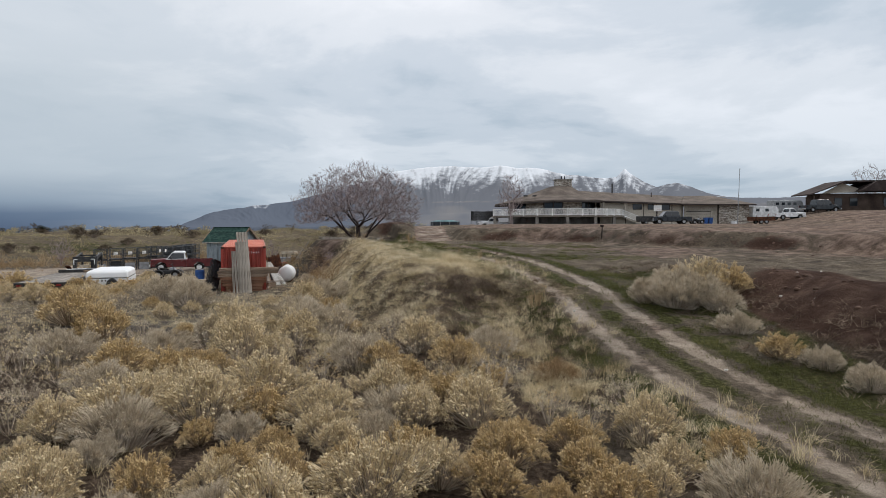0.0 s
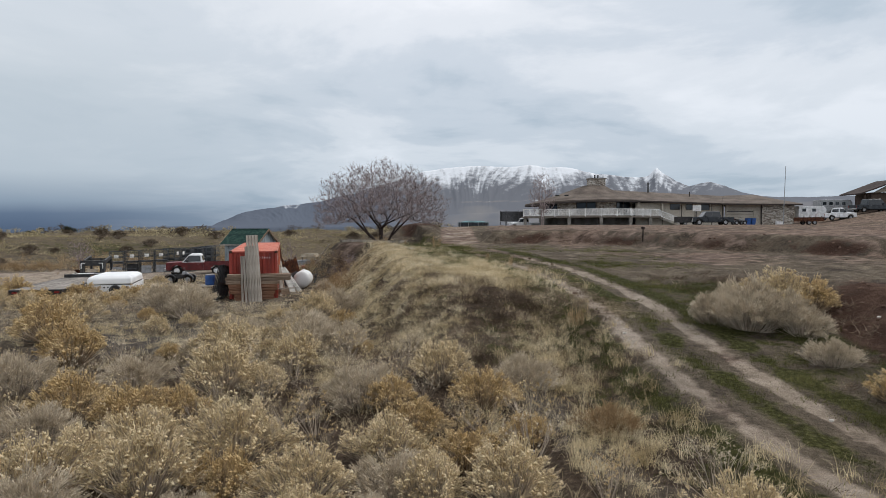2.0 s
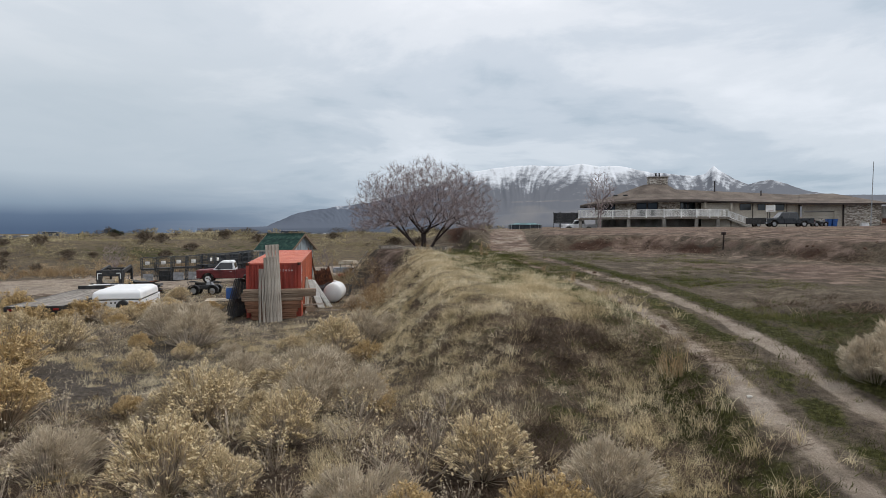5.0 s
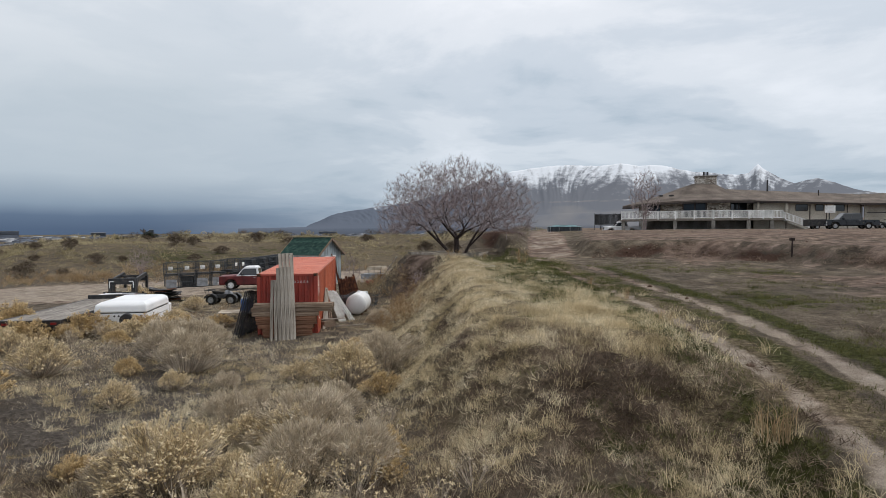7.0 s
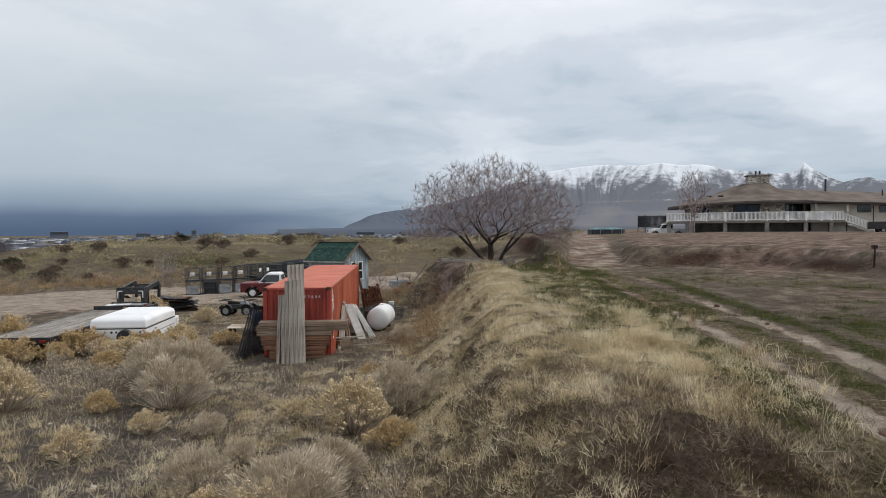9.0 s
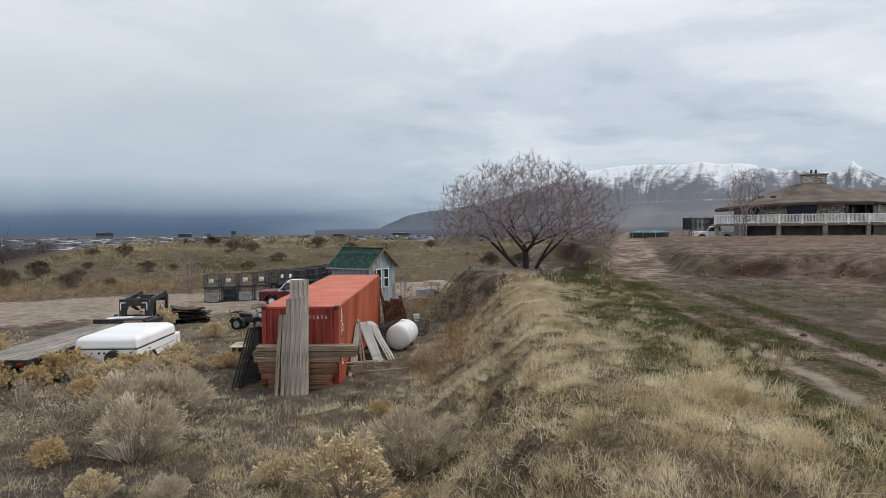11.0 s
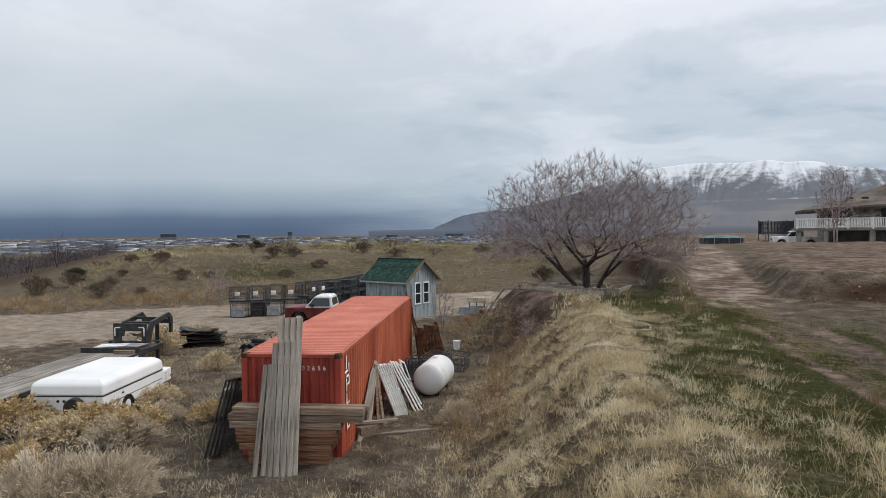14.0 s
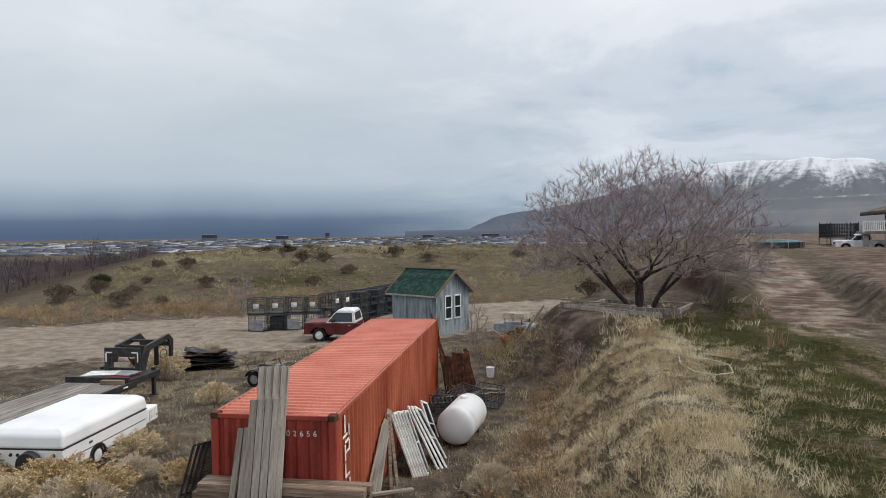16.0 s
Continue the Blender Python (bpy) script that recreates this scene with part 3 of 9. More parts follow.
    # snow thickens with height, lies in the gullies and leaves the ribs bare
    lie = (ang - 3.35) / 2.1 + 0.42 * streak + (0.34 * crag - 0.22 * (gully - 1.2)) * S(2.1, 3.0, ang) + 0.34 * broad
    lie = lie + 0.75 * np.exp(-((ang - 1.75) / 0.25) ** 2 - ((deg + 16) / 3.0) ** 2)
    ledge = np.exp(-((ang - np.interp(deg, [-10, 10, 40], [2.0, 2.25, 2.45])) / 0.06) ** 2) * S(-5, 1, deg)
    # the floor by bearing leaves the squall-hazed foothills in the bluer rock colour
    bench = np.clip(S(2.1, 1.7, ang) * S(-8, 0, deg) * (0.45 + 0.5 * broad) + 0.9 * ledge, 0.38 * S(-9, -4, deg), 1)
    lie = np.vstack([lie + 0.55 * ledge, np.zeros((1, nx))])
    bench = np.vstack([bench, np.zeros((1, nx))])
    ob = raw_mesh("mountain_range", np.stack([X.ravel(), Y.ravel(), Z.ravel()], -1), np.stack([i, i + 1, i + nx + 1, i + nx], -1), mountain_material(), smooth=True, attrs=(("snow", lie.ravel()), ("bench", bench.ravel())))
    tagged(ob, "snow-covered mountain range with dark rocky foothills", "mountain", kind="structure")


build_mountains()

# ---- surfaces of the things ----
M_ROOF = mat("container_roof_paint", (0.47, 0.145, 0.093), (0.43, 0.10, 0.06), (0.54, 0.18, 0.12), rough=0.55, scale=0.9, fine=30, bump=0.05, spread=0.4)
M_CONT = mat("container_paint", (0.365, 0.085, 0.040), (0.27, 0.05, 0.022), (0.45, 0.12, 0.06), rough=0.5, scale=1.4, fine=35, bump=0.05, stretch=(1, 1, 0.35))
# the container's red, darkened to paint in the end's shade; stains kept
M_CONT_SHADED = mat("container_paint_shaded", (0.30, 0.040, 0.026), (0.17, 0.026, 0.02), (0.36, 0.065, 0.04), rough=0.5, scale=1.6, fine=35, bump=0.05, stretch=(1, 1, 0.3))
M_RUST = mat("rusty_steel", (0.085, 0.038, 0.024), (0.035, 0.02, 0.015), (0.17, 0.07, 0.035), rough=0.85, scale=6, fine=60, bump=0.3)
M_PLANK = mat("weathered_plank", (0.30, 0.265, 0.225), (0.17, 0.145, 0.12), (0.40, 0.365, 0.32), rough=0.9, scale=2.5, fine=18, bump=0.5, stretch=(6, 6, 0.5), vary=0.3)
M_TIMBER = mat("red_brown_timber", (0.20, 0.10, 0.062), (0.10, 0.052, 0.035), (0.30, 0.18, 0.12), rough=0.9, scale=2.5, fine=18, bump=0.5, stretch=(0.6, 9, 9), vary=0.22)
M_TIMBER_GREY = mat("grey_brown_timber", (0.23, 0.165, 0.12), (0.13, 0.09, 0.065), (0.33, 0.26, 0.20), rough=0.9, scale=2.5, fine=18, bump=0.5, stretch=(0.6, 9, 9), vary=0.2)
M_DECK = mat("grey_deck_boards", (0.225, 0.205, 0.183), (0.12, 0.107, 0.095), (0.33, 0.305, 0.28), rough=0.9, scale=1.5, fine=14, bump=0.4, stretch=(9, 0.6, 9), vary=0.16)
M_SHEET = mat("worn_plywood", (0.40, 0.35, 0.28), (0.22, 0.17, 0.12), (0.55, 0.50, 0.42), rough=0.85, scale=1.8, fine=20, vary=0.3)
M_WHITE = mat("white_trailer_shell", (0.80, 0.81, 0.82), (0.70, 0.715, 0.73), (0.84, 0.845, 0.85), rough=0.35, scale=0.8, fine=20, bump=0.0, vary=0.02, grainy=0.015)
M_WHITE_OLD = mat("chalky_white_paint", (0.72, 0.71, 0.68), (0.52, 0.49, 0.44), (0.80, 0.795, 0.78), rough=0.7, scale=5, fine=40, bump=0.15, vary=0.12)
M_LETTER = mat("white_stencil_paint", (0.74, 0.73, 0.70), (0.5, 0.46, 0.42), rough=0.7, scale=6, bump=0)
M_BLACK = mat("black_steel_paint", (0.018, 0.018, 0.02), (0.010, 0.010, 0.011), (0.05, 0.045, 0.04), rough=0.5, scale=4, fine=40, bump=0.05)
M_RUBBER = mat("tyre_rubber", (0.022, 0.021, 0.02), (0.014, 0.014, 0.014), (0.05, 0.046, 0.04), rough=0.9, scale=8, fine=50, bump=0.3)
M_PLASTIC = mat("black_plastic", (0.02, 0.02, 0.022), rough=0.45, scale=5, bump=0.03)
M_STEEL = mat("galvanised_steel", (0.36, 0.37, 0.38), (0.24, 0.245, 0.25), (0.45, 0.455, 0.46), rough=0.5, metal=0.6, scale=5, fine=40, bump=0.05)
M_WIRE = mat("dark_wire", (0.052, 0.060, 0.070), (0.025, 0.029, 0.034), (0.10, 0.112, 0.125), rough=0.6, metal=0.3, scale=5, bump=0)
M_GREY_PLATE = mat("grey_plate", (0.25, 0.26, 0.275), (0.17, 0.175, 0.185), rough=0.6, scale=3)
M_CAR_RED = mat("dark_red_car_paint", (0.115, 0.012, 0.014), (0.07, 0.010, 0.011), (0.15, 0.03, 0.03), rough=0.38, scale=2, bump=0.02)
M_CAR_WHITE = mat("white_car_paint", (0.72, 0.73, 0.74), (0.6, 0.61, 0.62), rough=0.35, scale=2, bump=0.02)
M_CAR_DARK = mat("dark_blue_grey_car_paint", (0.022, 0.028, 0.036), (0.015, 0.018, 0.022), (0.05, 0.055, 0.06), rough=0.3, scale=2, bump=0.02)
M_CHROME = mat("dull_chrome", (0.55, 0.56, 0.57), (0.4, 0.41, 0.42), rough=0.3, metal=0.9, scale=4, bump=0)
M_GLASS = glass("dark_glass")
M_LAMP_RED = mat("red_lens", (0.25, 0.012, 0.012), rough=0.3, bump=0)
M_REFLECT = mat("white_reflector", (0.78, 0.78, 0.76), rough=0.4, bump=0)
M_SHED = mat("blue_grey_siding", (0.255, 0.295, 0.315), (0.13, 0.15, 0.16), (0.33, 0.37, 0.385), rough=0.85, scale=1.6, fine=22, bump=0.3, stretch=(3, 3, 0.5))
M_SHINGLE = mat("green_shingle", (0.020, 0.048, 0.040), (0.012, 0.030, 0.026), (0.04, 0.075, 0.062), rough=0.9, scale=4, fine=70, bump=0.5, vary=0.25)
M_BLUE = mat("blue_plastic", (0.015, 0.075, 0.26), (0.010, 0.05, 0.18), rough=0.5, scale=4, bump=0.02)
M_TARP_TAN = mat("tan_canvas", (0.42, 0.36, 0.28), (0.26, 0.21, 0.15), (0.52, 0.46, 0.37), rough=0.9, scale=3, fine=45)
M_STONE_PALE = mat("pale_stone", (0.46, 0.43, 0.39), (0.28, 0.25, 0.22), (0.60, 0.58, 0.54), rough=0.95, scale=9, fine=60, bump=0.5, vary=0.25)
M_RED_TOOL = mat("red_machine_paint", (0.28, 0.025, 0.02), (0.14, 0.02, 0.016), rough=0.5, scale=5)
M_BARK = mat("dark_bark", (0.050, 0.038, 0.035), (0.025, 0.019, 0.017), (0.09, 0.072, 0.066), rough=0.95, scale=6, fine=30, bump=0.8, stretch=(2, 2, 0.5))
M_TWIG = mat("grey_brown_twig", (0.30, 0.245, 0.24), (0.22, 0.175, 0.17), (0.38, 0.32, 0.31), rough=0.95, scale=2, fine=10, bump=0, island=True, vary=0.15)
M_TANK = mat("white_tank_paint", (0.76, 0.765, 0.765), (0.62, 0.61, 0.58), (0.80, 0.805, 0.805), rough=0.5, scale=1.5, fine=30, bump=0.03, grainy=0.05)

# ---- the yard: container and lumber ----


def corrugate(bm, at, n, depth, share=0.27):
    """Points of a trapezoid wave over 0 to 1: n ribs, each in four corners. at(u, d) gives the two ends of the fold."""
    prev = None
    for i in range(n):
        for u, d in ((0.0, 0), (share, 0), (0.5, depth), (0.5 + share, depth)):
            a, b = at((i + u) / n, d)
            pair = bm.verts.new(a), bm.verts.new(b)
            if prev:
                bm.faces.new((prev[0], pair[0], pair[1], prev[1]))
            prev = pair
    a, b = at(1.0, 0)
    pair = bm.verts.new(a), bm.verts.new(b)
    bm.faces.new((prev[0], pair[0], pair[1], prev[1]))


def shipping_container(m):
    L, W, H = 12.19, 1.22, 2.59
    th = thing("shipping_container", m, "faded orange-red corrugated steel shipping container on the dirt", "container")
    for s, nm in ((1, "side_wall"), (-1, "side_wall")):
        bm = bmesh.new()
        corrugate(bm, lambda u, d: ((s * (W - 0.045 + d), 0.16 + u * (L - 0.32), 0.15), (s * (W - 0.045 + d), 0.16 + u * (L - 0.32), H - 0.08)), 43, 0.038)
        bmesh.ops.recalc_face_normals(bm, faces=bm.faces)
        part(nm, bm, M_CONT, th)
    for y, s in ((0.0, -1), (L, 1)):
        bm = bmesh.new()
        corrugate(bm, lambda u, d: ((-W + 0.15 + u * (2 * W - 0.3), y - s * (0.06 - d), 0.15), (-W + 0.15 + u * (2 * W - 0.3), y - s * (0.06 - d), H - 0.08)), 9, 0.045)
        part("end_wall", bm, M_CONT_SHADED, th, "red corrugated end wall with shade painted into its colour")
    bm = bmesh.new()
    corrugate(bm, lambda u, d: ((-W + 0.07, 0.12 + u * (L - 0.24), H - 0.045 + d), (W - 0.07, 0.12 + u * (L - 0.24), H - 0.045 + d)), 54, 0.036, 0.32)
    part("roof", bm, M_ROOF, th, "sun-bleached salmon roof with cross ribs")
    for x in (-W + 0.075, W - 0.075):
        for y in (0.075, L - 0.075):
            block("corner_post", th, M_CONT_SHADED if y < 1 else M_CONT, x - 0.075, x + 0.075, y - 0.075, y + 0.075, 0.1, H - 0.1, 0.015)
    for x in (-W + 0.03, W - 0.03):
        block("top_rail", th, M_CONT, x - 0.03, x + 0.03, 0.15, L - 0.15, H - 0.09, H - 0.012, 0.008)
        block("bottom_rail", th, M_CONT_SHADED, x - 0.03, x + 0.03, 0.15, L - 0.15, 0.03, 0.16, 0.01)
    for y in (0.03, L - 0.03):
        block("top_beam", th, M_CONT_SHADED, -W + 0.15, W - 0.15, y - 0.03, y + 0.03, H - 0.10, H - 0.012, 0.008)
        block("bottom_beam", th, M_CONT_SHADED, -W + 0.15, W - 0.15, y - 0.03, y + 0.03, 0.02, 0.16, 0.01)
    block("underframe", th, M_RUST, -W + 0.1, W - 0.1, 0.1, L - 0.1, 0.0, 0.12, 0.01)
    for x in (-W + 0.081, W - 0.081):
        for y in (0.089, L - 0.089):
            for z in (0.0, H - 0.118):
                bm = bmesh.new()
                box(bm, x - 0.083, x + 0.083, y - 0.091, y + 0.091, z - 0.002, z + 0.12, bev=0.012)
                c = part("corner_casting", bm, M_RUST, th, "rusty steel corner casting")
                sx = 1 if x > 0 else -1
                sy = -1 if y < 1 else 1
                bm = bmesh.new()
                tube(bm, (x + sx * 0.06, y, z + 0.06), (x + sx * 0.086, y, z + 0.06), 0.034, seg=12)
                tube(bm, (x, y + sy * 0.06, z + 0.06), (x, y + sy * 0.094, z + 0.06), 0.034, seg=12)
                part("lifting_hole", bm, M_BLACK, c)
    txt = bpy.data.curves.new("number_stencil", "FONT")
    txt.body, txt.size, txt.space_character, txt.extrude = "0 2 6 5 6", 0.15, 1.08, 0.002
    txt.materials.append(M_LETTER)
    ob = new("number_stencil", txt)
    ob.parent, ob.matrix_basis = th, pose(0.27, -0.012, 2.20, 90)
    # painted marks down the side, worn beyond reading
    marks = [(0.30, 1.05, 2.28, 0.06, 0.34), (0.30, 1.0, 2.05, 0.30, 0.05), (0.56, 1.05, 2.10, 0.06, 0.22),
             (0.30, 1.0, 1.72, 0.06, 0.30), (0.43, 1.0, 1.72, 0.30, 0.05), (0.56, 1.0, 1.80, 0.06, 0.2), (0.43, 1.0, 1.92, 0.26, 0.05),
             (0.30, 1.0, 1.38, 0.06, 0.26), (0.43, 1.0, 1.25, 0.28, 0.05), (0.30, 1.0, 1.02, 0.06, 0.24), (0.56, 1.0, 1.06, 0.06, 0.18), (0.43, 1.0, 0.94, 0.30, 0.05),
             (0.30, 1.0, 0.72, 0.06, 0.22), (0.43, 1.0, 0.64, 0.28, 0.05)]
    bm = bmesh.new()
    for y, _, z, w, h in marks:
        box(bm, W - 0.004, W + 0.004, 0.25 + y - w / 2, 0.25 + y + w / 2, z - h / 2, z + h / 2)
    part("painted_mark", bm, M_LETTER, th, "worn white painted marks")
    return th


CONT = pose(-11.29, 37.56, 0.34, 0.85, 0, 15.6)
shipping_container(CONT)


def board(name, m, w, t, length, material, label, group, category="plank"):
    """One board along z, its foot at the origin; its ends a little rough."""
    bm = bmesh.new()
    vs = box(bm, -w / 2, w / 2, -t / 2, t / 2, 0, length, bev=0.006)
    ob = link_mesh(name, bm, material)
    ob.matrix_basis = m
    return tagged(ob, label, category, group)


def on_cont(x, y, z=0.0, rx=0, ry=0, rz=0):
    """A place given along and across the container, on the ground before or beside it."""
    p = CONT @ Vector((x, y, 0))
    return Matrix.Translation((p.x, p.y, z)) @ pose(0, 0, 0, rx, ry, rz + 15.6)


def lean(x0, y0, x1, y1, z1, turn=0.0):
    """A pose whose z axis runs from the ground at x0, y0 to the height z1 at x1, y1, all along the container's sides."""
    a, b = CONT @ Vector((x0, y0, 0)), CONT @ Vector((x1, y1, 0))
    a.z, b.z = hz(a.x, a.y) - 0.02, z1
    q = (b - a).to_track_quat("Z", "Y")
    side = CONT.to_3x3() @ Vector((math.cos(radians(turn)), math.sin(radians(turn)), 0))
    zax = (b - a).normalized()
    yax = zax.cross(side).normalized()
    xax = yax.cross(zax)
    return Matrix.Translation(a) @ Matrix((xax, yax, zax)).transposed().to_4x4()


rng = random.Random(4)
GREY_LABEL = "weathered grey wooden plank leaning on the container"
for i in range(4):
    x = -0.27 + 0.152 * i
    # shaded entrance between living room and wing: dark wall colour paints in the shade
    board("plank", lean(x + 0.20, -1.06 - 0.01 * (i % 2), x + 0.02, -0.07, 2.75 + 0.02 * i), 0.142, 0.04, 3.66 - 0.02 * rng.random(), M_PLANK, GREY_LABEL, "planks against the container")
for i in range(4):
    x = -0.36 + 0.150 * i
    board("plank", lean(x + 0.20, -1.14, x + 0.01, -0.13, 2.75), 0.138, 0.04, 3.05 + 0.03 * rng.random(), M_PLANK, GREY_LABEL, "planks against the container")
board("plank", lean(-0.32, -1.10, -0.46, -0.22, 2.25), 0.12, 0.04, 2.55, M_PLANK, GREY_LABEL, "planks against the container")
board("plank", lean(-0.50, -1.16, -0.58, -0.26, 2.25), 0.11, 0.045, 2.56, M_PLANK, GREY_LABEL, "planks against the container")

# timbers stacked crosswise before the end wall
z = hz(-11.2, 37.0) - 0.02
rows = [(-0.95, 1.05, 0), (-0.98, 0.98, 0), (-1.18, 1.12, 0), (-1.26, 1.18, 0), (-1.24, 1.22, 0), (-1.32, 1.30, 1), (-1.40, 1.86, 1), (-1.34, 1.90, 1)]
for k, (a, b, grey) in enumerate(rows):
    for back in (0, 1):
        h, d = 0.165, 0.21
        a2, b2 = a + rng.uniform(-0.05, 0.06), b + rng.uniform(-0.06, 0.05)
        bm = bmesh.new()
        box(bm, a2, b2, -d / 2, d / 2, 0, h, bev=0.012)
        ob = link_mesh("timber", bm, M_TIMBER_GREY if grey else M_TIMBER)
        ob.matrix_basis = on_cont(0, -0.345 + 0.225 * back + rng.uniform(-0.015, 0.015), z, 0, 0, rng.uniform(-0.8, 0.8))
        tagged(ob, "weathered grey-brown timber in a stack" if grey else "red-brown timber in a rough stack", "timber", "stack of timbers")
    z += 0.172

# ---- beside the container: dark wire panels ----


def wire_panel(m, w, h, label):
    th = thing("corral_panel", m, label, "corral panel", "wire corral panels")
    bm = bmesh.new()
    for a, b in (((0, 0, 0), (0, 0, h)), ((w, 0, 0), (w, 0, h)), ((0, 0, 0), (w, 0, 0)), ((0, 0, h), (w, 0, h)), ((0, 0, h * 0.5), (w, 0, h * 0.5))):
        tube(bm, a, b, 0.022, seg=8)
    part("frame", bm, M_BLACK, th)
    bm = bmesh.new()
    n = int(w / 0.06)
    for i in range(1, n):
        bar(bm, (w * i / n, 0, 0), (w * i / n, 0, h), 0.007, 0.007)
    n = int(h / 0.06)
    for i in range(1, n):
        bar(bm, (0, 0, h * i / n), (w, 0, h * i / n), 0.007, 0.007)
    part("wire_mesh", bm, M_WIRE, th)
    return th


for i in range(4):
    m = lean(-2.22 + 0.09 * i, 0.05 + 0.06 * i, -1.80 + 0.07 * i, 0.25 + 0.06 * i, 1.95, 76 + 1.5 * i)
    wire_panel(m, 2.3, 1.95, "black wire mesh panel leaning on the container")

# ---- window frames, boards and the tank on the far side ----


def window_frame(m, w, h, label, lights=2):
    th = thing("window_frame", m, label, "window frame", "salvaged window frames")
    bm = bmesh.new()
    t, d = 0.065, 0.05
    for x0, x1, z0, z1 in ((0, t, 0, h), (w - t, w, 0, h), (t, w - t, 0, t), (t, w - t, h - t, h)):
        box(bm, x0, x1, -d / 2, d / 2, z0, z1, bev=0.006)
    part("sash", bm, M_WHITE_OLD, th)
    for k in range(1, lights):
        block("glazing_bar", th, M_WHITE_OLD, t, w - t, -0.018, 0.018, h * k / lights - 0.02, h * k / lights + 0.02, 0.004)
    for k in range(lights):
        g = block("pane", th, M_GLASS, t - 0.01, w - t + 0.01, -0.004, 0.004, t + (h - 2 * t) * k / lights, t + (h - 2 * t) * (k + 1) / lights, 0, label="dusty glass pane")
    return th


FR = "old white-painted window frame leaning on the container"
for i in range(6):
    window_frame(lean(1.90 + 0.055 * i, 3.85 + 0.055 * i, 1.27 + 0.055 * i, 4.15 + 0.06 * i, 1.82, 94 + i), 0.62, 1.62 + 0.04 * (i % 2), FR, 1 + i % 2)
for i in range(3):
    window_frame(lean(2.35 + 0.10 * i, 4.65 + 0.07 * i, 1.34 + 0.06 * i, 5.4 + 0.08 * i, 1.90, 96 + 2 * i), 0.72, 1.80, FR, 2)
window_frame(lean(2.0, 6.5, 1.30, 7.2, 1.85, 92), 0.66, 1.35, FR, 2)
for i in range(4):
    board("plank", lean(1.35 + 0.03 * i, 1.25 + 0.20 * i, 1.30, 3.3 + 0.14 * i, 1.72, 60), 0.14, 0.04, 2.55 + 0.05 * i, M_PLANK, "weathered grey plank leaning along the container", "planks beside the container")
for i, (x0, y0, x1, y1, z1, ln_) in enumerate(((1.5, 3.1, 1.35, 3.6, 1.62, 1.7), (1.6, 3.35, 1.35, 3.8, 1.60, 1.65))):
    board("plank", lean(x0, y0, x1, y1, z1, 80), 0.16, 0.035, ln_, M_TIMBER_GREY, "brown board leaning behind the grey planks", "planks beside the container")


def lying(name, a, b, w, t, material, label, group, category="plank", lift=0.0):
    """A board that lies on the ground from a to b (x, y)."""
    pa, pb = Vector((*a, hz(*a) + 0.03 + lift)), Vector((*b, hz(*b) + 0.03 + lift))
    bm = bmesh.new()
    ln_ = (pb - pa).length
    box(bm, -w / 2, w / 2, -t / 2, t / 2, 0, ln_, bev=0.006)
    ob = link_mesh(name, bm, material)
    zax = (pb - pa).normalized()
    xax = Vector((0, 0, 1)).cross(zax).normalized()
    ob.matrix_basis = Matrix.Translation(pa) @ Matrix((xax, zax.cross(xax), zax)).transposed().to_4x4()
    return tagged(ob, label, category, group)


def at_cont(x, y):
    p = CONT @ Vector((x, y, 0))
    return p.x, p.y


lying("plank", at_cont(1.3, 1.75), at_cont(3.75, 2.7), 0.11, 0.04, M_PLANK, "pale grey plank lying in the grass", "loose planks")
lying("plank", at_cont(1.0, 1.5), at_cont(2.2, 2.2), 0.10, 0.05, M_PLANK, "pale grey plank propped on a block", "loose planks", lift=0.35)
lying("timber", at_cont(1.25, 1.5), at_cont(1.7, 2.1), 0.30, 0.36, M_TIMBER_GREY, "grey wooden block under a plank", "loose planks", "timber", lift=0.1)


def propane_tank(m):
    th = thing("propane_tank", m, "white steel propane tank lying in dry weeds", "tank")
    r, ln_ = 0.53, 1.6
    bm = bmesh.new()
    rings, seg = [], 28
    prof = [(r * math.sin(a) * 1.0, -r * 0.42 * math.cos(a)) for a in [math.pi / 2 * k / 7 for k in range(1, 8)]]
    prof = [(p, q) for p, q in prof] + [(p, ln_ - q) for p, q in prof[::-1]]
    for p, q in prof:
        rings.append([bm.verts.new((p * math.cos(2 * math.pi * k / seg), q, p * math.sin(2 * math.pi * k / seg))) for k in range(seg)])
    for a, b in zip(rings, rings[1:]):
        for k in range(seg):
            bm.faces.new((a[k], a[(k + 1) % seg], b[(k + 1) % seg], b[k]))
    for ring, y in ((rings[0], -r * 0.42), (rings[-1], ln_ + r * 0.42)):
        c = bm.verts.new((0, y, 0))
        for k in range(seg):
            bm.faces.new((c, ring[k], ring[(k + 1) % seg]))
    bmesh.ops.recalc_face_normals(bm, faces=bm.faces)
    part("shell", bm, M_TANK, th, smooth=True)
    bm = bmesh.new()
    tube(bm, (0, ln_ * 0.62, r - 0.02), (0, ln_ * 0.62, r + 0.07), 0.12, 0.10, 16)
    part("valve_dome", bm, M_TANK, th)
    for y in (0.15, ln_ - 0.15):
        bm = bmesh.new()
        box(bm, -0.32, 0.32, y - 0.05, y + 0.05, -r - 0.12, -r + 0.10, bev=0.01)
        part("foot", bm, M_RUST, th)
    return th


tx, ty = -10.54, 44.47
propane_tank(pose(tx, ty, hz(tx, ty) + 0.57, 0, 0, 8))


